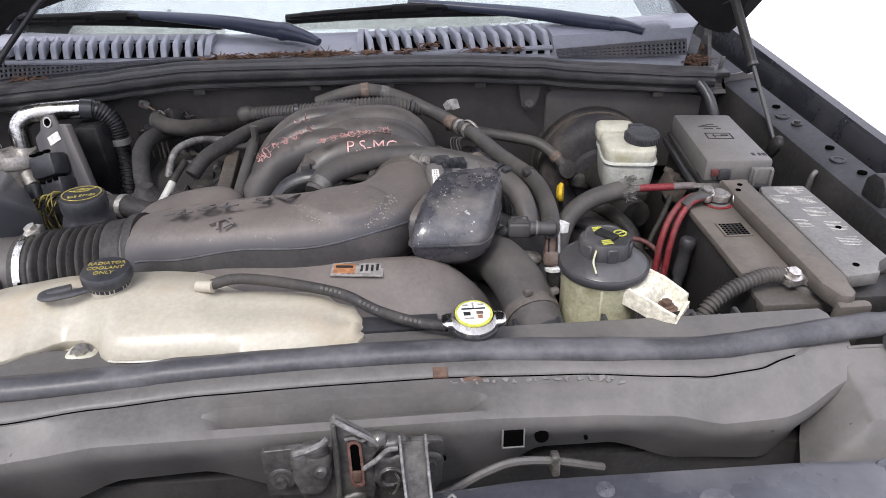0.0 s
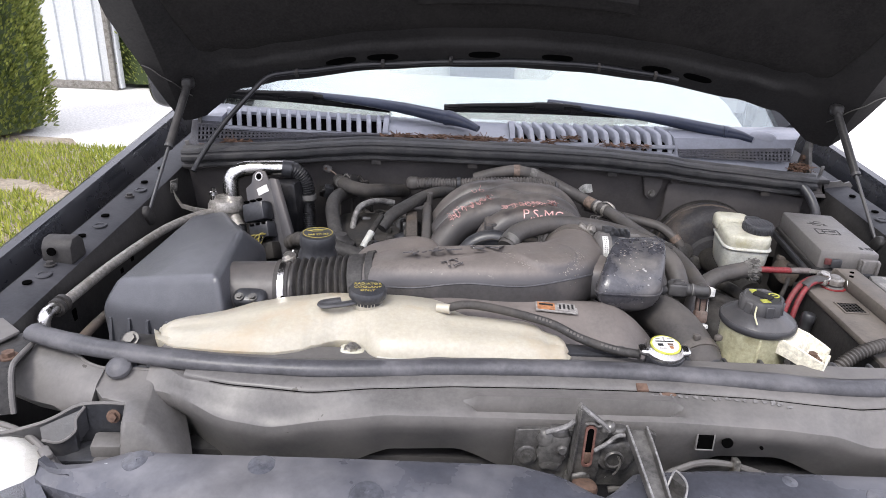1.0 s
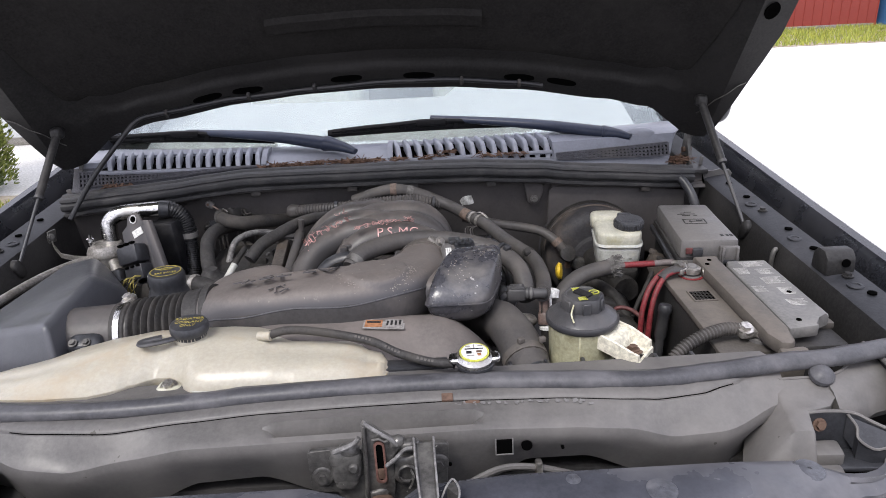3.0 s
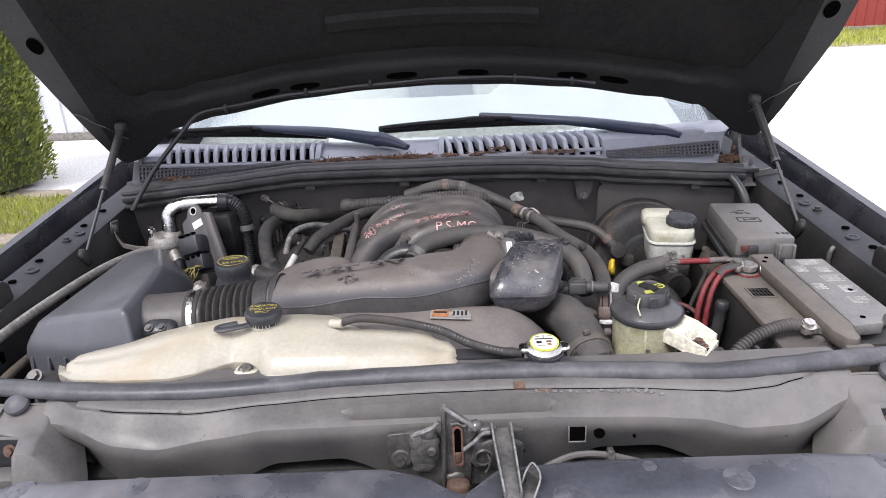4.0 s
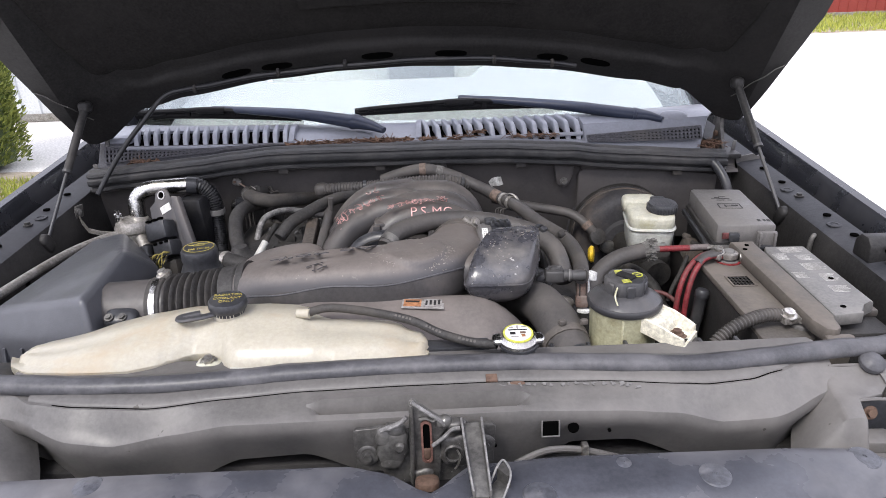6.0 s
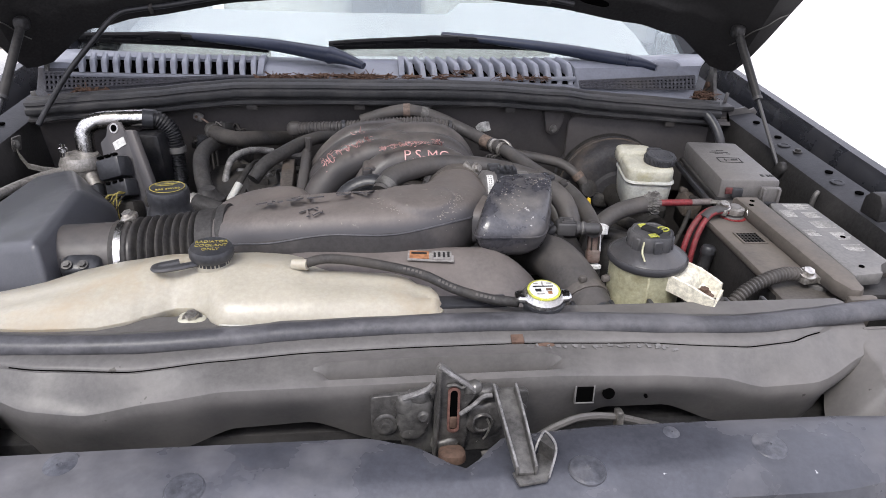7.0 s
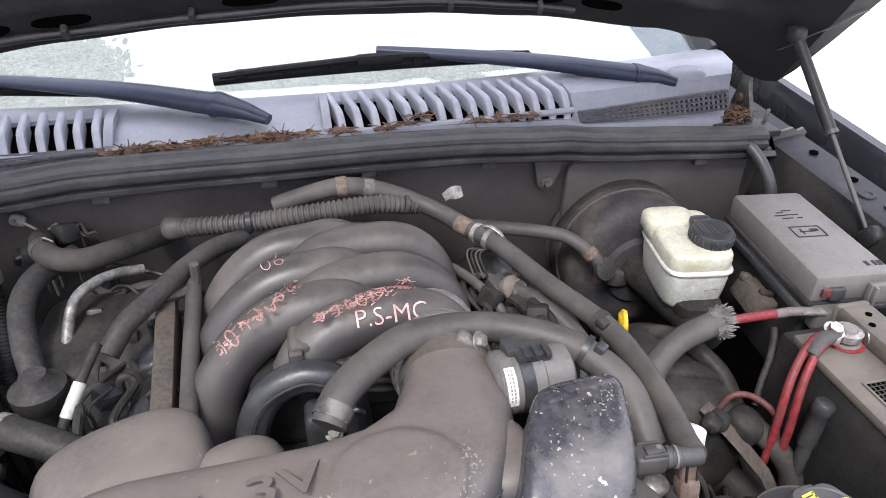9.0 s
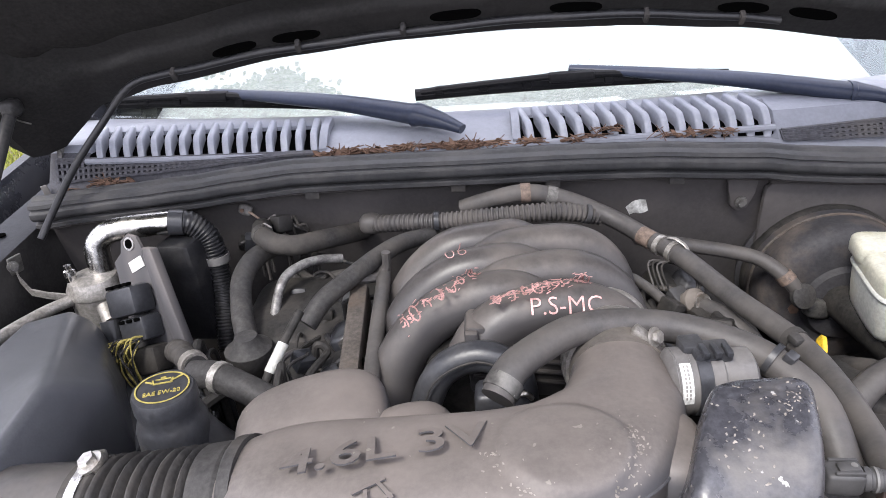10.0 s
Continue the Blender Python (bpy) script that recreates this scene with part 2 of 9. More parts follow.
M = {
    "dusty": surface("dusty_black_plastic", (0.112, 0.099, 0.092), 0.55, stain=(0.140, 0.121, 0.110), stain_amount=0.75, grain=0.05, speck=(0.19, 0.172, 0.152), speck_amount=0.22, speck_scale=60, mottle=0.13, mottle_scale=28.0, spec=0.35, bump=0.04, steep_shade=(0.066, 0.064, 0.068)),
    "duct_side": surface("dark_duct_side_plastic", (0.046, 0.0435, 0.044), 0.45, stain=(0.085, 0.076, 0.071), stain_amount=0.5, stain_scale=7, grain=0.05, mottle=0.10, spec=0.4, bump=0.03),
    "dusty_dark": surface("grimy_black_plastic", (0.053, 0.0485, 0.0475), 0.48, stain=(0.100, 0.088, 0.080), stain_amount=0.6, stain_scale=9, grain=0.06, mottle=0.12, spec=0.4, bump=0.04, steep_shade=(0.042, 0.0395, 0.040)),
    "firewall": surface("dusty_firewall_mat", (0.050, 0.0465, 0.046), 0.6, stain=(0.066, 0.060, 0.058), stain_amount=0.6, stain_scale=4, grain=0.04, mottle=0.08, spec=0.25, bump=0.02),
    "plastic": surface("black_plastic", (0.030, 0.031, 0.035), 0.42, stain=(0.060, 0.058, 0.058), stain_amount=0.5, grain=0.08, spec=0.4),
    "airbox": surface("satin_black_plastic", (0.072, 0.074, 0.083), 0.38, stain=(0.090, 0.092, 0.102), stain_amount=0.5, grain=0.04, grain_scale=500, mottle=0.10, spec=0.5),
    "seal_black": surface("black_nylon_sleeve", (0.014, 0.0142, 0.016), 0.42, stain=(0.030, 0.029, 0.029), stain_amount=0.4, stain_scale=20, spec=0.4),
    "wiper": surface("steel_blue_black_paint", (0.022, 0.027, 0.044), 0.42, stain=(0.032, 0.036, 0.048), stain_amount=0.4, grain=0.03, bump=0.01, mottle=0.1, spec=0.2),
    "glossy": surface("oily_black_plastic", (0.040, 0.040, 0.046), 0.36, stain=(0.105, 0.098, 0.094), stain_amount=0.50, stain_scale=15, speck=(0.30, 0.29, 0.28), speck_amount=0.34, speck_scale=80, spec=0.6),
    "rubber": surface("black_rubber", (0.034, 0.0325, 0.032), 0.68, stain=(0.062, 0.056, 0.050), stain_amount=0.6, stain_scale=12, spec=0.25),
    "cowl_rubber": surface("weathered_cowl_rubber", (0.034, 0.0345, 0.0365), 0.6, stain=(0.062, 0.060, 0.060), stain_amount=0.6, stain_scale=12, grain=0.06, spec=0.3),
    "hose": surface("dusty_rubber_hose", (0.052, 0.049, 0.048), 0.55, stain=(0.085, 0.077, 0.071), stain_amount=0.65, stain_scale=14, spec=0.35, mottle=0.08, grain=0.06, bump=0.04),
    "seal": surface("weathered_foam_seal", (0.050, 0.050, 0.055), 0.5, stain=(0.098, 0.096, 0.102), stain_amount=0.5, stain_scale=14, grain=0.06, spec=0.4),
    "panel": surface("dusty_grey_primer", (0.091, 0.087, 0.084), 0.50, stain=(0.136, 0.128, 0.121), stain_amount=0.7, stain_scale=5, grain=0.04, speck=(0.05, 0.045, 0.04), speck_amount=0.1, speck_scale=40, mottle=0.10, spec=0.4, bump=0.02),
    "bay": surface("dusty_dark_paint", (0.0235, 0.0228, 0.0228), 0.5, stain=(0.047, 0.0445, 0.043), stain_amount=0.6, stain_scale=5, mottle=0.15, spec=0.2),
    "paint": surface("dark_grey_car_paint", (0.016, 0.017, 0.021), 0.32, stain=(0.032, 0.032, 0.036), stain_amount=0.5, grain=0.05, coat=0.15, bump=0.01, mottle=0.05, spec=0.35),
    "flange": surface("dusty_grey_flange_paint", (0.024, 0.025, 0.029), 0.6, stain=(0.045, 0.045, 0.050), stain_amount=0.55, stain_scale=9, grain=0.04, mottle=0.18, spec=0.2),
    "hood_in": surface("dark_hood_underside", (0.016, 0.0155, 0.0155), 0.45, stain=(0.019, 0.018, 0.0178), stain_amount=0.5, stain_scale=4, spec=0.25),
    "pad": surface("black_felt_liner", (0.0140, 0.0132, 0.0128), 0.95, stain=(0.019, 0.018, 0.0172), stain_amount=0.5, grain=0.10, bump=0.12, spec=0.1),
    "cover": surface("scuffed_black_cover", (0.048, 0.050, 0.060), 0.34, stain=(0.128, 0.125, 0.132), stain_amount=0.60, stain_scale=4, grain=0.04, speck=(0.30, 0.30, 0.31), speck_amount=0.05, speck_scale=50, mottle=0.35, mottle_scale=9.0, spec=0.45, bump=0.02),
    "pin": surface("grey_black_push_pin", (0.058, 0.060, 0.070), 0.38, stain=(0.10, 0.10, 0.108), stain_amount=0.45, stain_scale=30, mottle=0.2, spec=0.45),
    "cowl": surface("faded_grey_cowl_plastic", (0.17, 0.178, 0.205), 0.45, stain=(0.19, 0.197, 0.222), stain_amount=0.55, stain_scale=10, grain=0.02, bump=0.015, mottle=0.08, spec=0.4),
    # cowl plastic made darker: shade on the front mesh is in the colour
    "mesh_dark": surface("shaded_cowl_mesh", (0.058, 0.058, 0.066), 0.6, stain=(0.07, 0.067, 0.068), stain_amount=0.5, stain_scale=18, spec=0.2),
    "tank": surface("translucent_white_plastic", (0.36, 0.335, 0.275), 0.42, stain=(0.32, 0.265, 0.19), stain_amount=0.42, stain_scale=7, grain=0.03, bump=0.03, subsurface=0.25, mottle=0.06, mottle_scale=14.0, spec=0.4),
    "cream": surface("yellowed_plastic", (0.40, 0.385, 0.26), 0.40, stain=(0.19, 0.17, 0.09), stain_amount=0.4, stain_scale=16, grain=0.05, bump=0.04, subsurface=0.15),
    "white_plastic": surface("grimy_white_plastic", (0.40, 0.405, 0.375), 0.40, stain=(0.42, 0.40, 0.33), stain_amount=0.4, stain_scale=14, grain=0.05, bump=0.03, subsurface=0.15, spec=0.4),
    "bracket_white": surface("dirty_ivory_plastic", (0.58, 0.55, 0.45), 0.5, stain=(0.40, 0.34, 0.24), stain_amount=0.30, stain_scale=18, mottle=0.05),
    "worn_steel": surface("rubbed_bare_steel", (0.21, 0.205, 0.20), 0.5, 0.3, stain=(0.08, 0.077, 0.075), stain_amount=0.62, stain_scale=60, mottle=0.2),
    "rust_red": surface("red_rust", (0.115, 0.058, 0.047), 0.85, stain=(0.17, 0.090, 0.072), stain_amount=0.5, stain_scale=80, mottle=0.2),
    "silver": surface("bare_aluminium", (0.62, 0.61, 0.59), 0.30, 1.0, stain=(0.42, 0.40, 0.37), stain_amount=0.4, stain_scale=25, mottle=0.1),
    "dull_metal": surface("oxidised_aluminium", (0.30, 0.285, 0.265), 0.55, 0.6, stain=(0.18, 0.165, 0.145), stain_amount=0.5, stain_scale=18),
    "steel": surface("zinc_plated_steel", (0.45, 0.43, 0.40), 0.40, 0.9, stain=(0.25, 0.21, 0.17), stain_amount=0.4, stain_scale=40),
    "dark_steel": surface("greasy_dark_steel", (0.075, 0.072, 0.069), 0.48, 0.4, stain=(0.16, 0.155, 0.145), stain_amount=0.55, stain_scale=26, speck=(0.33, 0.32, 0.30), speck_amount=0.15, speck_scale=120),
    "booster": surface("matte_black_drum", (0.037, 0.036, 0.039), 0.70, stain=(0.095, 0.078, 0.067), stain_amount=0.45, stain_scale=8, grain=0.06, mottle=0.14, spec=0.22),
    "fuse_lid": surface("dusty_black_fuse_lid", (0.112, 0.107, 0.105), 0.5, stain=(0.150, 0.141, 0.133), stain_amount=0.6, stain_scale=9, grain=0.06, mottle=0.08, spec=0.4),
    "rust": surface("rusted_steel", (0.085, 0.052, 0.038), 0.85, stain=(0.13, 0.085, 0.062), stain_amount=0.6, stain_scale=50),
    "red_grimy": surface("grimy_red_insulation", (0.10, 0.035, 0.034), 0.6, stain=(0.06, 0.045, 0.042), stain_amount=0.5, stain_scale=40),
    "red": surface("red_insulation", (0.22, 0.028, 0.032), 0.42, stain=(0.20, 0.06, 0.055), stain_amount=0.5, stain_scale=30),
    "yellow": surface("yellow_plastic", (0.60, 0.40, 0.03), 0.4),
    "lime": surface("yellow_green_print", (0.42, 0.43, 0.07), 0.5, stain=(0.30, 0.29, 0.14), stain_amount=0.45, stain_scale=120),
    "gold_ink": surface("yellow_ink", (0.30, 0.25, 0.075), 0.6),
    "chalk": surface("pink_chalk", (0.60, 0.36, 0.34), 0.9, stain=(0.30, 0.17, 0.155), stain_amount=0.55, stain_scale=60),
    "flake": surface("dried_pale_dirt", (0.21, 0.19, 0.17), 0.9, mottle=0.2),
    "label": surface("white_label", (0.58, 0.58, 0.56), 0.6, mottle=0.06),
    "blade": surface("wiper_blade_rubber", (0.006, 0.006, 0.007), 0.6, mottle=0.05, spec=0.12),
    "braid": surface("pale_grey_fibre", (0.125, 0.12, 0.113), 0.85, stain=(0.07, 0.066, 0.062), stain_amount=0.5, stain_scale=60),
    "pale_cable": surface("dirty_pale_insulation", (0.135, 0.115, 0.112), 0.55, stain=(0.12, 0.10, 0.095), stain_amount=0.5, stain_scale=40),
    "sensor_brown": surface("pinkish_brown_plastic", (0.125, 0.085, 0.072), 0.6, stain=(0.17, 0.14, 0.125), stain_amount=0.5, stain_scale=40),
    "cable_red": surface("bright_red_insulation", (0.175, 0.027, 0.031), 0.55, stain=(0.125, 0.050, 0.047), stain_amount=0.45, stain_scale=30),
    "ink": surface("black_ink", (0.018, 0.018, 0.018), 0.6, spec=0.15),
    "grey_ink": surface("grey_print", (0.21, 0.20, 0.19), 0.6),
    "pale_print": surface("pale_print", (0.42, 0.41, 0.39), 0.6),
    # lightless black that paints the shade inside holes, slots and gaps
    "black": surface("recess_shade_black", (0.002, 0.002, 0.002), 0.8, grain=0.0, bump=0.0, spec=0.0, mottle=0.0),
    "tape": surface("brown_tape", (0.14, 0.105, 0.085), 0.7),
    "lid_dust": surface("dusty_black_lid", (0.046, 0.045, 0.047), 0.40, stain=(0.070, 0.066, 0.065), stain_amount=0.6, stain_scale=18, grain=0.04, mottle=0.12, spec=0.45, steep_shade=(0.030, 0.030, 0.033)),
    "cream_light": surface("aged_white_plastic", (0.42, 0.41, 0.34), 0.40, stain=(0.33, 0.31, 0.20), stain_amount=0.4, stain_scale=14, grain=0.04, bump=0.03, subsurface=0.15),
    # paler and bluer than the cowl: sky sheen put into the fins' colour
    "fin": surface("sky_lit_vent_plastic", (0.23, 0.24, 0.275), 0.4, stain=(0.29, 0.30, 0.33), stain_amount=0.5, stain_scale=20, grain=0.02, bump=0.015, mottle=0.08, spec=0.4),
    "orange": surface("orange_label", (0.27, 0.125, 0.06), 0.6),
    "leaf_brown": surface("dry_leaves", (0.085, 0.048, 0.032), 0.85, stain=(0.15, 0.095, 0.065), stain_amount=0.5, stain_scale=60),
    "battery_grey": surface("dusty_grey_cover", (0.135, 0.131, 0.127), 0.6, stain=(0.195, 0.188, 0.178), stain_amount=0.6, stain_scale=9, mottle=0.07, grain=0.06, spec=0.4),
    "battery_top": surface("brown_dust_on_plastic", (0.080, 0.072, 0.065), 0.65, stain=(0.140, 0.122, 0.106), stain_amount=0.6, stain_scale=8, mottle=0.07, grain=0.06, spec=0.4),
    "brown_rail": surface("grimy_brown_rail", (0.066, 0.057, 0.050), 0.7, stain=(0.09, 0.07, 0.056), stain_amount=0.5, stain_scale=20),
    # grime plus the shade of deep engine gaps, both in this near-black
    "void": surface("shaded_greasy_casting", (0.022, 0.021, 0.020), 0.6, stain=(0.052, 0.047, 0.043), stain_amount=0.55, stain_scale=16, spec=0.15),
    "interior": surface("grey_dashboard_vinyl", (0.22, 0.22, 0.24), 0.7, grain=0.1, spec=0.1),
    "interior_light": surface("pale_headliner", (0.62, 0.61, 0.58), 0.9, mottle=0.05),
    "silver_paint": surface("silver_bumper_plastic", (0.5, 0.5, 0.5), 0.35, stain=(0.50, 0.49, 0.47), stain_amount=0.4, grain=0.04, mottle=0.06),
}


def glass(name, color=(1, 1, 1), rough=0.0, ior=1.45):
    m = bpy.data.materials.new(name)
    m.use_nodes = True
    p = m.node_tree.nodes["Principled BSDF"]
    p.inputs["Base Color"].default_value = (*color, 1)
    p.inputs["Roughness"].default_value = rough
    p.inputs["IOR"].default_value = ior
    p.inputs["Transmission Weight"].default_value = 1.0
    return m


M["glass"] = glass("windshield_glass", (0.80, 0.88, 0.86), 0.0, 1.85)
M["glass"].node_tree.nodes["Principled BSDF"].inputs["Specular Tint"].default_value = (0.86, 0.95, 0.96, 1)
M["lens"] = glass("headlight_lens", (0.95, 0.95, 0.95), 0.03)


# ---- building helpers ----
def thing(name, label, category, at=(0, 0, 0), group="", kind=""):
    ob = new(name)
    ob.location = at
    ob.empty_display_size = 0.05
    return tagged(ob, label, category, group, kind)


def part(name, bm, mat, parent, label="", flat=False, angle=38):
    """One mesh under a thing or a part, its vertices in world places."""
    me = bpy.data.meshes.new(name)
    bmesh.ops.recalc_face_normals(bm, faces=bm.faces)
    bm.to_mesh(me)
    bm.free()
    for m in mat if isinstance(mat, (list, tuple)) else [mat]:
        me.materials.append(M[m] if isinstance(m, str) else m)
    if not flat:
        me.polygons.foreach_set("use_smooth", [True] * len(me.polygons))
        me.set_sharp_from_angle(angle=radians(angle))
    ob = new(name, me)
    if parent is not None:
        ob.parent = parent
        if parent.type == "EMPTY":
            ob.matrix_parent_inverse = Matrix.Translation(parent.location).inverted()
    if label:
        ob["label"] = label
    return ob


def V(*a):
    return Vector(a)


def box(c, s, rot=(0, 0, 0), bevel=0.004, seg=2, bm=None):
    bm = bm or bmesh.new()
    m = Matrix.LocRotScale(c, Euler([radians(a) for a in rot]), s)
    r = bmesh.ops.create_cube(bm, size=1, matrix=m)
    if bevel:
        es = {e for v in r["verts"] for e in v.link_edges}
        bmesh.ops.bevel(bm, geom=list(es), offset=min(bevel, min(s) * 0.45), segments=seg, profile=0.5, affect="EDGES")
    return bm


def loft(rings, cap=True, closed=True, bm=None, loop=False):
    """Skin through rings of equally many points."""
    bm = bm or bmesh.new()
    vs = [[bm.verts.new(p) for p in ring] for ring in rings]
    n = len(vs[0])
    pairs = list(zip(vs, vs[1:])) + ([(vs[-1], vs[0])] if loop else [])
    for a, b in pairs:
        for i in range(n if closed else n - 1):
            j = (i + 1) % n
            bm.faces.new((a[i], a[j], b[j], b[i]))
    if cap and closed and not loop:
        bm.faces.new(vs[0][::-1])
        bm.faces.new(vs[-1])
    return bm


def catmull(pts, n=6):
    pts = [Vector(p) for p in pts]
    if len(pts) == 2:
        return [pts[0].lerp(pts[1], i / n) for i in range(n + 1)]
    ext = [2 * pts[0] - pts[1], *pts, 2 * pts[-1] - pts[-2]]
    out = []
    for i in range(1, len(ext) - 2):
        p0, p1, p2, p3 = ext[i - 1:i + 3]
        for k in range(n):
            t = k / n
            out.append(0.5 * (2 * p1 + (p2 - p0) * t + (2 * p0 - 5 * p1 + 4 * p2 - p3) * t * t + (3 * p1 - p0 - 3 * p2 + p3) * t ** 3))
    return out + [pts[-1]]


def along(pts, radius, seg=10, flat=1.0, twist=None):
    """Rings round a line of points; radius: a number or a function of 0..1; flat squeezes the second axis."""
    n = len(pts)
    rings, up = [], None
    for i, p in enumerate(pts):
        d = (pts[min(i + 1, n - 1)] - pts[max(i - 1, 0)]).normalized()
        if up is None:
            up = V(0, 0, 1) if abs(d.z) < 0.9 else V(0, 1, 0)
        side = d.cross(up).normalized()
        up = side.cross(d).normalized()
        r = radius(i / (n - 1)) if callable(radius) else radius
        rings.append([p + side * (r * math.cos(a)) + up * (r * flat * math.sin(a)) for a in (2 * math.pi * k / seg for k in range(seg))])
    return rings


def tube(pts, radius, seg=12, n=6, flat=1.0, bm=None):
    return loft(along(catmull(pts, n), radius, seg, flat), bm=bm)


def ribbed(pts, r, pitch=0.008, depth=0.002, seg=12, bm=None):
    """A corrugated conduit."""
    line = catmull(pts, 40)
    total = sum((b - a).length for a, b in zip(line, line[1:]))
    count = max(4, int(total / pitch)) * 4
    fine, acc, k = [], 0.0, 0
    for a, b in zip(line, line[1:]):
        step = (b - a).length
        while k <= count and k * total / count <= acc + step + 1e-9:
            fine.append(a.lerp(b, (k * total / count - acc) / step))
            k += 1
        acc += step
    rings = along(fine, r, seg)
    out = []
    for i, (ring, c) in enumerate(zip(rings, fine)):
        s = (r - depth) / r if i % 4 in (2, 3) else 1.0
        out.append([c + (p - c) * s for p in ring])
    return loft(out, bm=bm)


def axis_matrix(at, axis=(0, 0, 1)):
    return Matrix.Translation(at) @ Vector(axis).to_track_quat("Z", "Y").to_matrix().to_4x4()


def lathe(profile, at, axis=(0, 0, 1), seg=28, bm=None, cap=True):
    """A turned form: (radius, height) pairs about an axis."""
    m = axis_matrix(at, axis)
    rings = [[m @ V(r * math.cos(2 * math.pi * k / seg), r * math.sin(2 * math.pi * k / seg), h) for k in range(seg)] for r, h in profile]
    return loft(rings, bm=bm, cap=cap)


def bolt(at, r=0.007, axis=(0, 0, 1), bm=None):
    bm = lathe([(r * 1.5, 0), (r * 1.5, r * 0.35), (r * 1.0, r * 0.4)], at, axis, 14, bm)
    m = axis_matrix(at, axis)
    return loft([[m @ V(r * math.cos(math.pi * k / 3), r * math.sin(math.pi * k / 3), h) for k in range(6)] for h in (r * 0.3, r * 1.15)], bm=bm)


def strip(line, th):
    """A closed thick outline from an open line of (a, b) points."""
    out = []
    for i, p in enumerate(line):
        a, b = Vector(line[max(i - 1, 0)]), Vector(line[min(i + 1, len(line) - 1)])
        d = (b - a).normalized()
        out.append((p[0] - d.y * th, p[1] + d.x * th))
    return [*line, *out[::-1]]


def curve_at(table, x):
    """Smooth interpolation in a table of (x, value)."""
    xs, ys = [r[0] for r in table], [r[1] for r in table]
    if x <= xs[0]:
        return ys[0]
    if x >= xs[-1]:
        return ys[-1]
    i = max(k for k in range(len(xs)) if xs[k] <= x)
    t = (x - xs[i]) / (xs[i + 1] - xs[i])
    t = t * t * (3 - 2 * t) * 0.5 + t * 0.5
    return ys[i] * (1 - t) + ys[i + 1] * t


def span(a, b, n):
    return [a + (b - a) * i / n for i in range(n + 1)]


def prism(outline, h0, h1, axis="z", bevel=0.003, bm=None, seg=2):
    """An outline of (a, b) points drawn out along an axis between two heights."""
    bm = bm or bmesh.new()

    def place(a, b, h):
        return {"z": (a, b, h), "y": (a, h, b), "x": (h, a, b)}[axis]

    va = [bm.verts.new(place(a, b, h0)) for a, b in outline]
    vb = [bm.verts.new(place(a, b, h1)) for a, b in outline]
    faces = [bm.faces.new(va[::-1]), bm.faces.new(vb)]
    n = len(outline)
    for i in range(n):
        faces.append(bm.faces.new((va[i], va[(i + 1) % n], vb[(i + 1) % n], vb[i])))
    if bevel:
        es = {e for f in faces for e in f.edges}
        bmesh.ops.bevel(bm, geom=list(es), offset=bevel, segments=seg, profile=0.5, affect="EDGES")
    return bm


def superbox(c, s, power=4.0, rot=(0, 0, 0), nu=28, nv=16, bm=None, shape=None):
    """A moulded block with soft edges (a superellipsoid); shape may push its points about, in -1..1 of each axis."""
    m = Matrix.LocRotScale(c, Euler([radians(a) for a in rot]), None)

    def sp(v):
        return math.copysign(abs(v) ** (2 / power), v)

    rings = []
    for j in range(nv + 1):
        ph = math.pi * (j / nv - 0.5) * 0.998
        ring = []
        for i in range(nu):
            th = 2 * math.pi * i / nu
            p = V(sp(math.cos(ph)) * sp(math.cos(th)), sp(math.cos(ph)) * sp(math.sin(th)), sp(math.sin(ph)))
            if shape:
                p = V(*shape(p.x, p.y, p.z))
            ring.append(m @ V(p.x * s[0] / 2, p.y * s[1] / 2, p.z * s[2] / 2))
        rings.append(ring)
    return loft(rings, bm=bm)


def lettering(text, size, m, depth=0.0006, thin=0.0):
    """Letters as a mesh, laid out along the pose m, centred."""
    cu = bpy.data.curves.new("letters", "FONT")
    cu.body, cu.size, cu.align_x, cu.align_y, cu.extrude = text, size, "CENTER", "CENTER", depth
    cu.resolution_u, cu.offset = 3, thin
    tmp = bpy.data.objects.new("letters", cu)
    me = bpy.data.meshes.new_from_object(tmp)
    bpy.data.objects.remove(tmp)
    me.transform(m)
    bm = bmesh.new()
    bm.from_mesh(me)
    return bm


# ---- the vehicle: body, support, hood, cowl, glass ----
car = thing("car", "dark grey sport utility vehicle with its hood propped open", "car", (0, 1.0, 0))

# radiator support across the front of the bay
Z_BEND = [(-0.52, 1.060), (-0.44, 1.062), (-0.39, 1.054), (-0.342, 1.047), (-0.27, 1.060), (-0.2, 1.070), (-0.108, 1.071), (0.144, 1.074), (0.25, 1.070), (0.316, 1.064), (0.371, 1.049), (0.44, 1.052), (0.50, 1.058), (0.56, 1.062)]
Y_LINE = [(-0.52, 0.105), (-0.48, 0.085), (-0.45, 0.064), (-0.385, 0.051), (-0.297, 0.043), (-0.215, 0.056), (-0.12, 0.066), (0.0, 0.070), (0.105, 0.071), (0.236, 0.065), (0.335, 0.053), (0.36, 0.050), (0.413, 0.056), (0.45, 0.070), (0.49, 0.088), (0.54, 0.108)]
Z_LOW = [(-0.5, 0.975), (-0.26, 0.985), (-0.2, 1.010), (-0.12, 1.014), (-0.05, 0.985), (0.1, 0.975), (0.16, 0.995), (0.2, 1.018), (0.27, 1.018), (0.34, 0.99), (0.5, 0.975)]


def support_top(x):
    return curve_at(Y_LINE, x)


